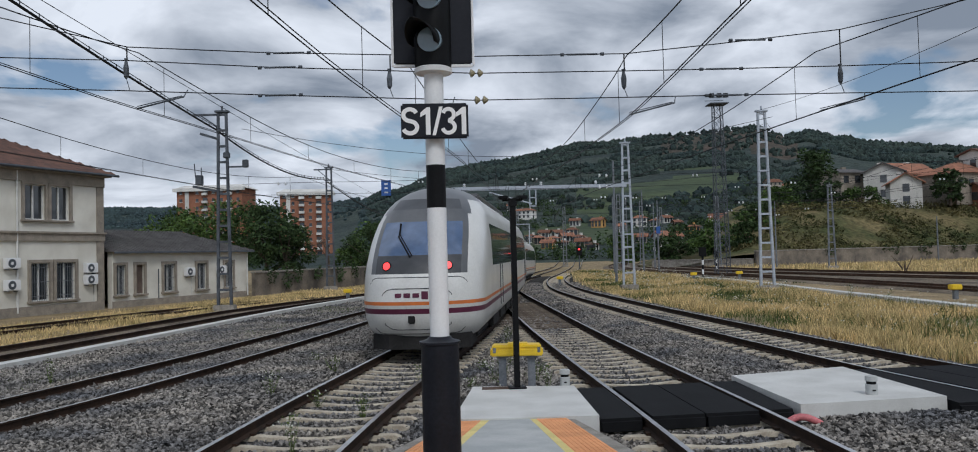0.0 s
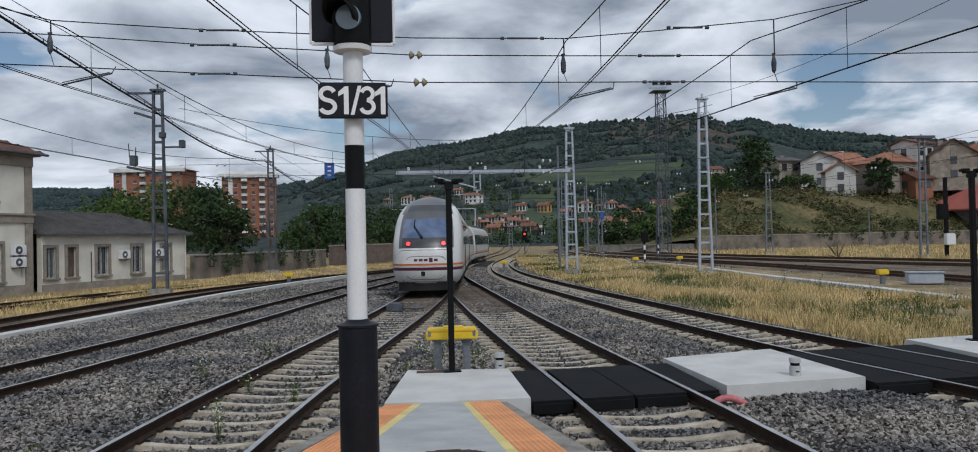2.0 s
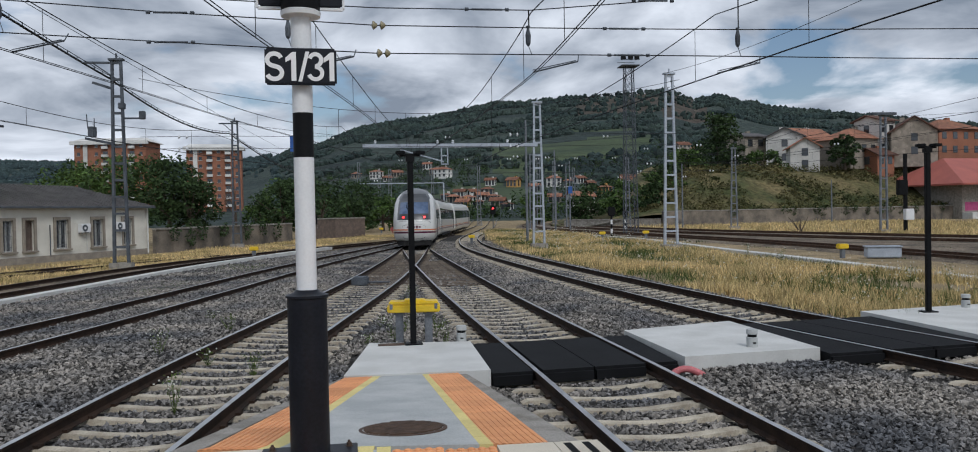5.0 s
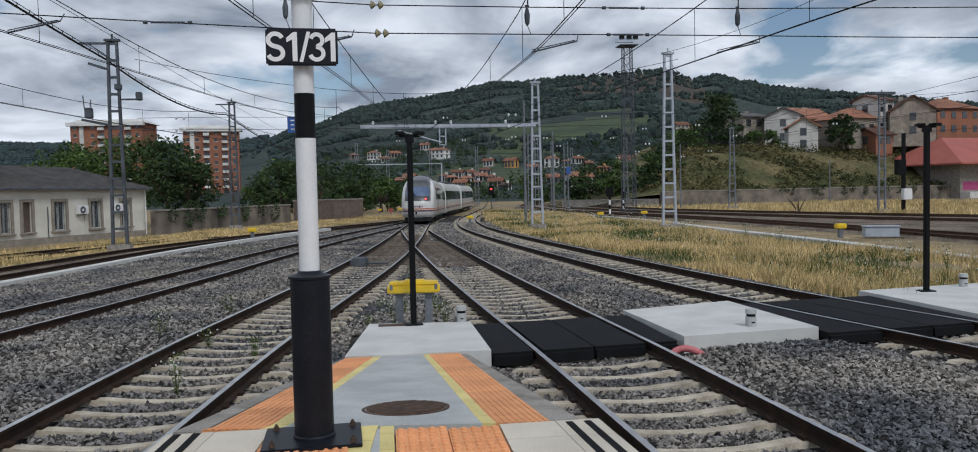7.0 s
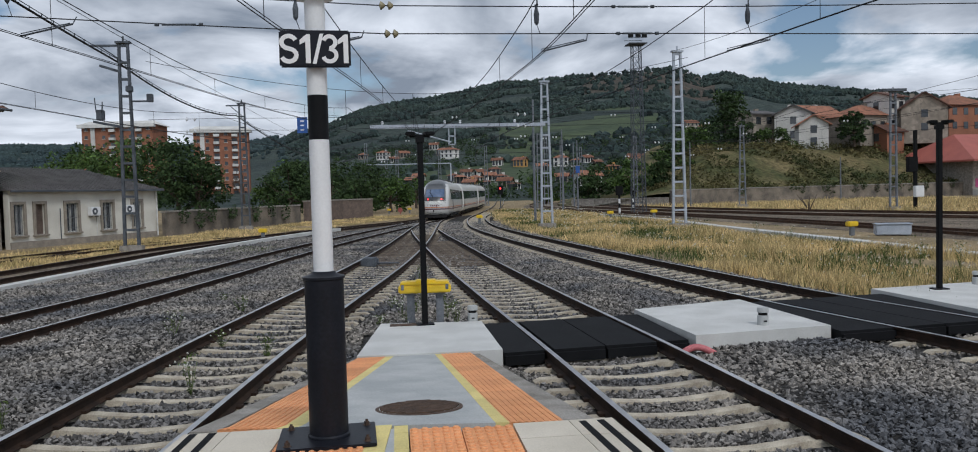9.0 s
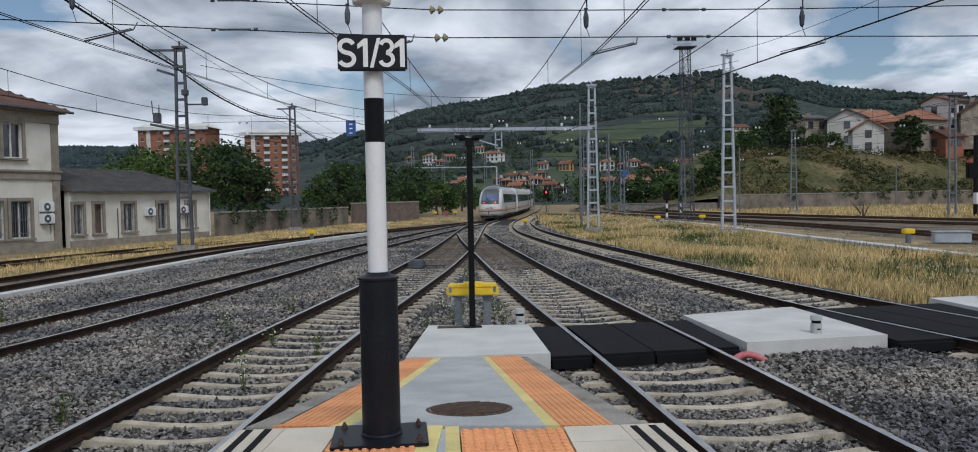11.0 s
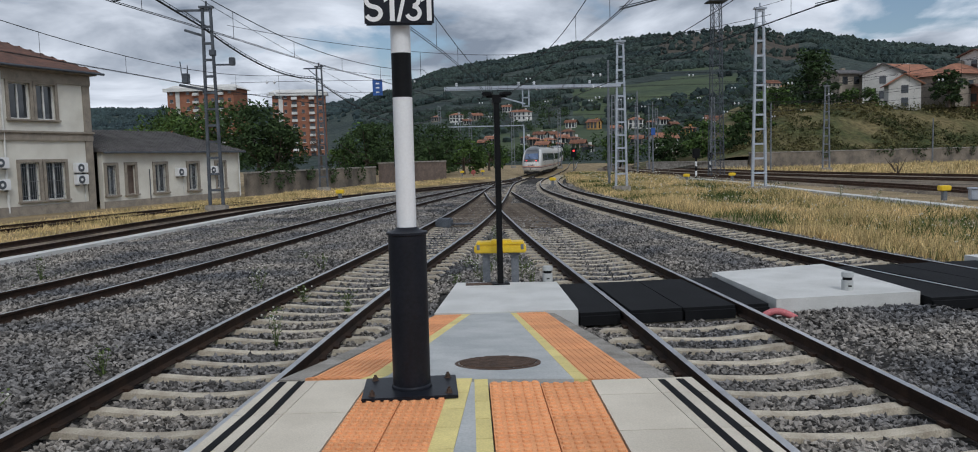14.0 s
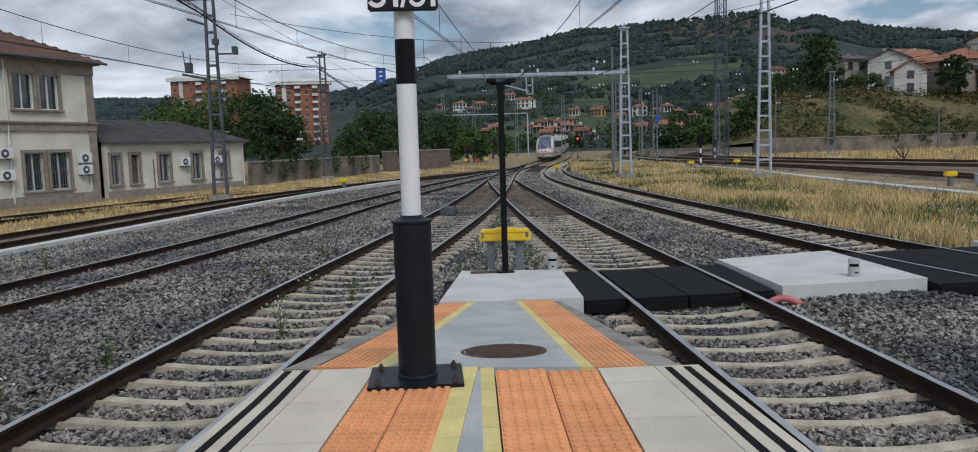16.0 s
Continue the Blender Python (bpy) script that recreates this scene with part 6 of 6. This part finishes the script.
# kerbs and cable troughs
g = Geo()
ys = np.arange(4, 60, 2.0)
f = AX["tm"]
kerb = thing("concrete_kerb", "pale concrete kerb along the side track", "kerb", kind="structure")
for a, b in zip(ys, ys[1:]):
    xa, xb = f(a) + 1.75, f(b) + 1.75
    part("kerb_stone", Geo().slab([(xa - 0.2, a), (xa + 0.2, a), (xb + 0.2, b - 0.03), (xb - 0.2, b - 0.03)], GROUND, -0.12), "concrete", kerb)
tro = thing("cable_trough", "pale concrete cable trough covers in the grass", "trough", kind="structure")
tf = curve_through([(19.5, 5), (18.7, 23), (18.9, 33), (19.1, 44), (19.8, 60), (17.5, 80)])
for a in np.arange(8, 78, 1.5):
    part("trough_cover", Geo().slab([(tf(a) - 0.28, a), (tf(a) + 0.28, a), (tf(a + 1.47) + 0.28, a + 1.47), (tf(a + 1.47) - 0.28, a + 1.47)], GROUND, GROUND + 0.16), "concrete", tro)

# ---------- overhead line ----------


def hang(name, lines, r, label):
    """Wires along given polylines, one mesh."""
    g = Geo()
    for pts in lines:
        g.tube([Vector(p) for p in pts], r, 5)
    return solo(name, g, "wire", label, "overhead wire")


def catenary(key, y0, y1, off, spans, zc=5.35, zm=6.75, sag=0.8):
    f = AX[key]
    t = thing("overhead_line", "contact wire and messenger wire with droppers above a track", "overhead wire", group="overhead lines")
    ys = list(np.arange(y0, y1, 1.5)) + [y1]

    def zmess(y):
        for a, b in zip(spans, spans[1:]):
            if a <= y <= b:
                q = (y - a) / (b - a)
                return zm - sag * 4 * q * (1 - q)
        return zm
    xo = lambda y: f(y) + off(y)
    part("contact_wire", Geo().tube([(xo(y), y, zc) for y in ys], 0.011, 5).tube([(xo(y) + 0.07, y, zc + 0.01) for y in ys], 0.009, 5), "wire", t)
    part("messenger_wire", Geo().tube([(xo(y), y, zmess(y)) for y in ys], 0.013, 5), "wire", t)
    for y in np.arange(y0 + 2, y1 - 1, 4.6):
        part("dropper", Geo().rod((xo(y), y, zc), (xo(y), y, zmess(y)), 0.007, n=4), "wire", t)
    return xo


SPAN = [-24, 18, 45, 78, 115, 150]
X1 = catenary("t1", -6, 140, lambda y: 0.0, SPAN)
X2 = catenary("t2", -6, 52, lambda y: 0.1 + 0.75 * ease(6, 20, y) - 0.75 * ease(24, 48, y), SPAN)
X3 = catenary("t3", -6, 140, lambda y: 0.3 * ease(8, 18, y) - 0.3 * ease(30, 45, y), SPAN)
X0 = catenary("t0", -6, 90, lambda y: -0.9 * ease(8, 18, y) + 0.9 * ease(25, 45, y), SPAN, zc=5.75, zm=7.05)
XM = catenary("tm", 0, 90, lambda y: 0.0, SPAN, zc=5.5, zm=6.9)
X4 = catenary("t4", 20, 120, lambda y: 0.0, SPAN, zc=5.5, zm=6.9)
X5 = catenary("t5", 36, 120, lambda y: 0.0, SPAN, zc=5.5, zm=6.9)


def head_span(y, xl, xr, lows, top_mid, top_end, label):
    t = thing("head_span", label, "overhead wire", group="head spans")
    for z in lows:
        part("cross_wire", Geo().tube([(xl + (xr - xl) * i / 16, y, z + 0.02 * math.sin(i)) for i in range(17)], 0.012, 5), "wire", t)
    c, hw = (xl + xr) / 2, (xr - xl) / 2
    zt = lambda x: top_mid + (top_end - top_mid) * abs((x - c) / hw) ** 1.7
    part("top_wire", Geo().tube([(xl + (xr - xl) * i / 30, y, zt(xl + (xr - xl) * i / 30)) for i in range(31)], 0.014, 5), "wire", t)
    return t, zt


hs = thing("head_span", "head-span wires across the tracks with insulators", "overhead wire", group="head spans")
SPAN_X = [-24.0, -10.8, -7.95, -4.9, -0.08, 3.4, 5.5, 8.4, 11.4, 22.0]
SPAN_Z = [[12.2, 7.92, 7.19, 7.0, 6.81, 6.80, 6.98, 7.26, 7.9, 10.6], [7.6, 7.01, 6.88, 6.67, 6.42, 6.40, 6.40, 6.41, 6.45, 6.6], [6.9, 6.32, 6.19, 6.03, 5.80, 5.79, 5.79, 5.78, 5.76, 5.75]]
ztop, zmid, zlow = (lambda x, k=k: float(np.interp(x, SPAN_X, SPAN_Z[k])) for k in range(3))
for f in (ztop, zmid, zlow):
    part("cross_wire", Geo().tube([(x, 18, f(x)) for x in SPAN_X], 0.013, 5), "wire", hs)
for x, xs in ((-7.95, X0(18.0)), (-2.0, X1(18.0)), (3.36, X2(18.0)), (8.38, X3(18.0))):
    part("hanger", Geo().rod((x, 18, zmid(x)), (x, 18, ztop(x)), 0.016, n=6), "wire", hs)
    part("pulley", Geo().lathe((x - 0.02, 18, zmid(x) - 0.42), [(0.02, 0), (0.055, 0.06), (0.065, 0.25), (0.03, 0.40), (0.05, 0.46)], 8).rod((x + 0.06, 18, zlow(x)), (x - 0.02, 18, zmid(x) - 0.4), 0.009, n=5), "dark_steel", hs)
    part("steady_arm", Geo().rod((xs, 17.9, zlow(xs) - 0.42), (xs + 1.05, 17.9, zlow(xs) - 0.17), 0.02, n=6).rod((xs, 17.9, zlow(xs) - 0.37), (xs + 1.0, 17.9, zlow(xs) - 0.15), 0.011, n=6).rod((xs + 1.05, 17.9, zlow(xs) - 0.17), (xs + 1.1, 18, zlow(xs)), 0.012, n=5), "dark_steel", hs)
for z, x in ((5.80, 0.05), (6.42, -0.05)):
    for dx in (-0.08, 0.1):
        ins = part("insulator", Geo().lathe((0, 0, -0.07), [(0.02, 0), (0.10, 0.03), (0.09, 0.06), (0.03, 0.13)], 12), "insul", hs, "brown glazed insulator", at=pose(x + dx, 18, z, ry=90))
for f, xs in ((zlow, (-4.5, 5.7)), (zmid, (-4.5, 5.6)), (ztop, (-4.3, 2.4, 6.3))):
    for x in xs:
        zz = f(x)
        part("strain_clamp", Geo().rod((x - 0.35, 18, zz), (x + 0.35, 18, zz), 0.024, n=6).rod((x - 0.5, 18, zz), (x - 0.42, 18, zz), 0.04, n=6).rod((x + 0.42, 18, zz), (x + 0.5, 18, zz), 0.04, n=6), "dark_steel", hs)
for x in (-24.0, 22.0):
    ladder_mast(x, 18, 10.8, 0.85, 0.5, "galv", "grey head-span mast at the side of the yard")
hs2, zt2 = head_span(44.5, -12.9, 16.9, (5.85, 6.5), 7.7, 9.6, "second set of head-span wires between two masts")
for xo in (X1, X3, X0):
    x = xo(44.5)
    part("hanger", Geo().rod((x, 44.5, 5.85), (x, 44.5, zt2(x)), 0.014, n=5), "wire", hs2)
for x in (-10.9, -10.5, 7.0, 7.4):
    for z in (5.85, 6.5):
        part("insulator", Geo().lathe((0, 0, -0.07), [(0.02, 0), (0.11, 0.03), (0.1, 0.06), (0.03, 0.13)], 10), "pale_insul", hs2, at=pose(x, 44.5, z, ry=90))
hs3, zt3 = head_span(64.2, -11.6, 30.0, (5.9, 6.6), 7.6, 9.4, "third set of head-span wires across the yard")
rnd = random.Random(3)
for i in range(26):
    x, y, z = rnd.uniform(-9, 40), rnd.choice((64.2, 78, 92)), rnd.choice((5.9, 6.6, 7.4, 8.2))
    t = thing("line_insulator", "pair of pale glass insulators on an overhead wire", "insulator", pose(x, y, z), "line insulators")
    for dx in (-0.16, 0.16):
        part("shed", Geo().lathe((0, 0, -0.1), [(0.02, 0), (0.10, 0.04), (0.09, 0.08), (0.03, 0.14)], 8), "pale_insul", t, at=pose(dx, 0, 0, ry=90))
for y, xl, xr in ((78, -8, 38), (92, -4, 36)):
    head_span(y, xl, xr, (5.9, 6.6), 7.4, 8.6, "distant head-span wires over the yard")
# bundled feeder cable on the left
bun = thing("feeder_cable", "thick bundled feeder cable with clips slung between masts", "overhead wire")
pts = []
for (ya, za), (yb, zb), sg in (((-10, 12.6), (41, 9.0), 0.55), ((41, 9.0), (64, 8.6), 0.7), ((64, 8.6), (134, 9.0), 2.4)):
    for i in range(24):
        q = i / 24
        y = ya + (yb - ya) * q
        x = np.interp(y, [-10, 41, 64, 134], [-12.9, -13.2, -12.0, -4.6])
        pts.append((float(x), y, za + (zb - za) * q - sg * 4 * q * (1 - q)))
part("cable", Geo().tube(pts, 0.045, 6), "wire", bun)
part("carrier_wire", Geo().tube([(x, y, z + 0.14) for x, y, z in pts], 0.016, 5), "wire", bun)
g = Geo()
for a, b in zip(pts, pts[1:]):
    n = max(1, int(abs(b[1] - a[1]) / 0.9))
    for i in range(n):
        q = i / n
        g.rod((a[0] + (b[0] - a[0]) * q, a[1] + (b[1] - a[1]) * q, a[2] + (b[2] - a[2]) * q - 0.03), (a[0] + (b[0] - a[0]) * q, a[1] + (b[1] - a[1]) * q, a[2] + (b[2] - a[2]) * q + 0.17), 0.02, n=4)
part("clip", g, "dark_steel", bun)
lines = []
for x0, x1, z, y0, y1, s in ((-11.7, -10.5, 9.6, 0, 134, 0.5), (17.0, 16.5, 10.2, 10, 46, 0.8), (16.9, 10.2, 9.4, 46, 52, 0.1), (16.9, 38.4, 9.8, 46, 85, 0.9), (42, 38.4, 9.2, 63.6, 85, 0.3), (9.9, 17.5, 9.0, 52, 96, 0.8), (42, 60, 9.6, 63.6, 30, 0.6), (38.4, 22.5, 8.9, 85, 118, 0.7), (30, 31, 8.4, 20, 101, 1.2), (22.8, 42, 8.4, 73, 63.6, 0.4)):
    lines.append([(x0 + (x1 - x0) * i / 14, y0 + (y1 - y0) * i / 14, z - s * 4 * (i / 14) * (1 - i / 14)) for i in range(15)])
for i, ln in enumerate(lines):
    hang("feeder_wire", [ln], 0.012, "single dark feeder wire strung between masts")

# ---------- plants ----------


def blades(g, x, y, z, n, h, spread, rnd, lean=0.35, w=0.012):
    for _ in range(n):
        bx, by = x + rnd.gauss(0, spread), y + rnd.gauss(0, spread)
        a = rnd.uniform(0, 2 * math.pi)
        hh = h * rnd.uniform(0.5, 1.2)
        dx, dy = math.cos(a) * w, math.sin(a) * w
        tx, ty = bx + rnd.gauss(0, lean) * hh, by + rnd.gauss(0, lean) * hh
        k = len(g.v)
        g.v += [(bx - dx, by - dy, z), (bx + dx, by + dy, z), (tx, ty, z + hh)]
        g.f.append((k, k + 1, k + 2)), g.m.append(0)


def meadow(name, left, right, y0, y1, count, h, mats, label, seed, w=0.02, n=7):
    rnd = random.Random(seed)
    g = Geo()
    for _ in range(count):
        y = y0 + (y1 - y0) * rnd.random() ** 1.4
        x = left(y) + (right(y) - left(y)) * rnd.random()
        q = noise.noise(Vector((x * 0.35, y * 0.2, seed)))
        if q < -0.25:
            continue
        blades(g, x, y, GROUND, n, h * (0.7 + q), 0.12 + 0.004 * y, rnd, w=w * (0.7 + y / 45))
    return solo(name, g, mats, label, "grass", "stuff")


meadow("dry_grass", lambda y: AX["t3"](y) + 2.4, lambda y: max(AX["t3"](y) + 3, min(AX["t4"](y) - 2.4, 18.4 + 0.0 * y)), 10, 100, 15000, 0.36, "straw", "strip of tall dry yellow grass beside the curving track", 1, w=0.011, n=9)
meadow("green_grass", lambda y: AX["t3"](y) + 2.4, lambda y: min(AX["t4"](y) - 2.2, 18.4), 10, 100, 4600, 0.36, "weed", "green weeds growing through the dry grass", 2, w=0.012)
meadow("dry_grass", lambda y: AX["t6"](y) + 1.8, lambda y: AX["t6"](y) + 45, 28, 118, 9000, 0.5, "straw", "dry grass between the yard tracks and the wall", 3, w=0.017)
meadow("dry_grass", lambda y: AX["tm"](y) - 9.0, lambda y: AX["tm"](y) - 1.6, 16, 90, 7500, 0.22, "straw", "short dry grass before the station buildings", 4, w=0.012)
meadow("green_grass", lambda y: AX["tm"](y) + 2.2, lambda y: AX["t0"](y) - 1.9, 9, 42, 1300, 0.16, "weed", "low green weeds in the ballast beside the kerb", 5, w=0.01)
meadow("yard_weeds", lambda y: AX["t4"](y) - 2.0, lambda y: AX["t6"](y) + 2, 22, 100, 1500, 0.13, "weed", "weeds growing between the yard tracks", 6, w=0.02)
rnd = random.Random(8)
g = Geo()
for _ in range(650):
    y = 16 + 70 * rnd.random() ** 1.5
    x = AX["t3"](y) + 3.0 + rnd.random() * 9
    s = 0.010 + y * 0.0003
    g.add([(x - s, y, GROUND + 0.42), (x + s, y, GROUND + 0.42), (x + s, y, GROUND + 0.42 + 1.6 * s), (x - s, y, GROUND + 0.42 + 1.6 * s)], [(0, 1, 2, 3)])
    z = rnd.uniform(-0.2, 0.25)
    g.v[-4:] = [(a, b, c + z) for a, b, c in g.v[-4:]]
solo("wild_flowers", g, "flower", "tiny white wild flowers scattered in the grass", "flowers", "stuff")


def weed(h, n, seed, flowers=0):
    rnd = random.Random(seed)
    t = thing("weed", "tall green weed with thin stems growing in ballast", "plant", group="weeds in the ballast")
    g = Geo()
    for _ in range(n):
        a, r = rnd.uniform(0, 6.28), rnd.uniform(0.0, 0.22)
        top = Vector((math.cos(a) * r, math.sin(a) * r, h * rnd.uniform(0.6, 1.0)))
        g.rod((0, 0, 0), top, 0.006, 0.003, n=4)
    part("stem", g, "weed", t)
    g = Geo()
    for _ in range(n * 14):
        a, r, z = rnd.uniform(0, 6.28), rnd.uniform(0.0, 0.2), rnd.uniform(0.05, 1.0)
        leaf_geo(g, (math.cos(a) * r * z, math.sin(a) * r * z, h * z), (0.03, 0.03, 0.04), 1, 0.024, rnd)
    part("leaves", g, "weed", t)
    if flowers:
        g = Geo()
        for _ in range(flowers):
            a, r = rnd.uniform(0, 6.28), rnd.uniform(0.0, 0.25)
            g.blob((math.cos(a) * r, math.sin(a) * r, h * rnd.uniform(0.6, 1.0)), (0.014, 0.014, 0.014), rnd.random())
        tagged(part("flower", g, "flower", t), "tiny white flower heads", kind="stuff")
    return t


kinds = [weed(0.55, 5, 1, 14), weed(0.38, 6, 2), weed(0.28, 5, 3, 8)]
spots = [(0.1, 15.0), (0.35, 15.8), (-0.05, 16.8), (0.55, 17.5), (0.9, 14.9), (0.3, 19), (0.6, 21), (1.0, 16.2), (-0.3, 14.4), (-2.6, 10.2), (-2.0, 12.4), (-2.9, 13.5), (-1.2, 14.8), (-4.3, 9.0), (-4.8, 7.6), (-3.95, 14.5), (-8.7, 11.6), (-9.4, 14.2), (-9.8, 13.0), (-3.3, 17.4), (-4.0, 19), (-9.2, 17.0), (0.75, 23.5), (0.2, 13.9), (1.05, 14.1)]
for i, (x, y) in enumerate(spots):
    k = kinds[i % 3]
    if i < 3:
        k.matrix_basis = pose(x, y, -0.24, rz=i * 70)
    else:
        copy_thing(k, pose(x, y, -0.24, rz=i * 47))
for i in range(14):
    rr = random.Random(100 + i)
    y = rr.uniform(17, 45)
    c = copy_thing(kinds[i % 2], pose(AX["t3"](y) + rr.uniform(4, 12), y, GROUND, rz=i * 33))
    c.scale = (1.3, 1.3, 1.4)

# woods on the hills, one lump a crown
rnd = random.Random(77)
g, g_far = Geo(), Geo()
count = 0
while count < 30000:
    b = rnd.uniform(-0.62, 0.85)
    r = 270 + 1020 * rnd.random() ** 0.85
    if b < -0.14:
        r = 900 + 1450 * rnd.random() ** 0.6
    y = r / math.sqrt(1 + b * b)
    x = b * y
    if noise.noise(Vector((x / 80, y / 80, 1.7))) + 0.5 * noise.noise(Vector((x / 28, y / 28, 4.2))) < 0.10 - 0.30 * ease(800, 1200, r):
        continue
    if any(abs(b - q[0]) < 0.016 and -8 < q[1] - r < 26 for q in placed):
        continue
    if clearing(x, y) and rnd.random() < 0.8:
        continue
    s = rnd.uniform(1.1, 2.9) * (0.7 + r / 1700)
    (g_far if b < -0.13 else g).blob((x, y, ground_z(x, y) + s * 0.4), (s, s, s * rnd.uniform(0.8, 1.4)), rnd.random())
    count += 1
solo("hill_woods", g, "far_leaf", "patchy dark woodland and scrub covering the hill, blued for haze", "woodland", "stuff", smooth=True)
# far ridge crowns get the bluer colour that stands for distance haze
solo("ridge_woods", g_far, "pine", "woods on the far ridge, with blue haze put into their colour", "woodland", "stuff", smooth=True)

# nearer woods below the town, in leaf clumps
rnd = random.Random(78)
g = Geo()
for _ in range(1900):
    b, r = rnd.uniform(-0.45, 0.5), 205 + 300 * rnd.random() ** 1.2
    y = r / math.sqrt(1 + b * b)
    x = b * y
    if any(abs(b - q[0]) < 0.018 and -6 < q[1] - r < 24 for q in placed) or -0.26 < b < -0.155:
        continue
    if b > -0.02 and clearing(x, y):
        continue
    s = rnd.uniform(1.4, 3.2)
    leaf_geo(g, (x, y, ground_z(x, y) + s * 0.6), (s, s, s * rnd.uniform(0.7, 1.1)), 46, 0.55, rnd)
solo("valley_trees", g, "dark_leaf", "leafy trees and hedges between the far houses", "woodland", "stuff")

# ---------- loose ballast ----------
rng = np.random.default_rng(5)


def in_poly(px, py, poly):
    inside = np.zeros(len(px), bool)
    for (xa, ya), (xb, yb) in zip(poly, poly[1:] + poly[:1]):
        cross = ((ya > py) != (yb > py)) & (px < (xb - xa) * (py - ya) / (yb - ya + 1e-9) + xa)
        inside ^= cross
    return inside


def tabulate(f, ys):
    grid = np.arange(-6, 90, 0.5)
    return np.interp(ys, grid, [f(v) for v in grid])


N, N2 = 235000, 60000
sy = np.concatenate([4.6 + (31 - 4.6) * rng.random(N) ** 1.7, 28 + 47 * rng.random(N2) ** 1.4])
N += N2
lo, hi = np.minimum(tabulate(AX["t0"], sy) - 2.0, tabulate(AX["tm"], sy) + 2.1), tabulate(AX["t3"], sy) + 2.0
lim = sy * 0.72 + 1.5
lo, hi = np.maximum(lo, -lim), np.minimum(hi, lim + 1.5)
sx = lo + (hi - lo) * rng.random(N)
keep = np.ones(N, bool)
for poly in ([(-1.95, 0), (1.95, 0), (1.62, 5.6), (1.15, 10.8), (1.5, 10.8), (1.5, 13.4), (-0.6, 13.6), (-0.6, 10.8), (-1.6, 5.9)],
             [(1.4, 10.75), (4.3, 11.1), (4.3, 13.9), (1.4, 13.5)], [(4.3, 11.1), (6.65, 11.4), (6.6, 14.55), (4.2, 13.9)], [(6.5, 11.2), (9.8, 11.5), (9.8, 15.1), (6.5, 14.7)]):
    keep &= ~in_poly(sx, sy, poly)
for key in ("t1", "t2", "t3", "t0"):
    ax = tabulate(AX[key], sy)
    d = np.abs(sx - ax)
    keep &= np.abs(d - HALF) > 0.075
    ph = (sy + 5.7 + 0.05 * (sx - ax)) / 0.6
    near = np.abs(ph - np.round(ph)) * 0.6
    if key != "t0":
        keep &= ~((d < 1.32) & (near < 0.105))
sx, sy = sx[keep], sy[keep]
n = len(sx)
size = (0.013 + 0.021 * rng.random(n)) * (1 + 0.022 * sy)
away = np.min([np.abs(sx - tabulate(AX[k], sy)) for k in ("t0", "t1", "t2", "t3")], axis=0)
u = np.clip((away - 1.4) / 0.45, 0, 1) * ((sx > tabulate(AX["t0"], sy)) & (sx < tabulate(AX["t3"], sy)))
rise = 0.10 * u * u * (3 - 2 * u) + 0.02 * (1 - u) + 0.045 * (1 - u) * (np.abs(sx - tabulate(AX["t0"], sy)) < 1.9)
v = np.clip((sy - 28) / 87, 0, 1)
fallen = 0.75 * v * v * (3 - 2 * v)
corners = np.array([(1.05, 0.35, 0.1), (-0.3, 0.95, 0.25), (-1.05, -0.3, 0.1), (0.3, -0.95, -0.1), (0.2, 0, 0.72), (-0.15, 0.1, -0.72)])
V = (corners[None] * (0.8 + 0.4 * rng.random((n, 6, 3))) + rng.normal(0, 0.14, (n, 6, 3))) * size[:, None, None] * (0.7 + 0.6 * rng.random((n, 1, 3)))
ang = rng.random(n) * 6.283
til = rng.normal(0, 0.75, n)
ca, sa, ct, st = np.cos(ang), np.sin(ang), np.cos(til), np.sin(til)
x1, z1 = V[..., 0] * ct[:, None] + V[..., 2] * st[:, None], -V[..., 0] * st[:, None] + V[..., 2] * ct[:, None]
V = np.stack([x1 * ca[:, None] - V[..., 1] * sa[:, None] + sx[:, None], x1 * sa[:, None] + V[..., 1] * ca[:, None] + sy[:, None], z1 - 0.258 + (0.034 * rng.random(n) + rise - fallen)[:, None]], -1)
F = np.array([(0, 1, 4), (1, 2, 4), (2, 3, 4), (3, 0, 4), (1, 0, 5), (2, 1, 5), (3, 2, 5), (0, 3, 5)])
F = (F[None] + (np.arange(n) * 6)[:, None, None]).reshape(-1, 3)
me = bpy.data.meshes.new("loose_ballast")
me.from_pydata(V.reshape(-1, 3).tolist(), [], F.tolist())
me.materials.append(M["stone"])
tagged(new("loose_ballast", me), "loose grey angular ballast stones between the sleepers", "ballast", kind="stuff")


motions()
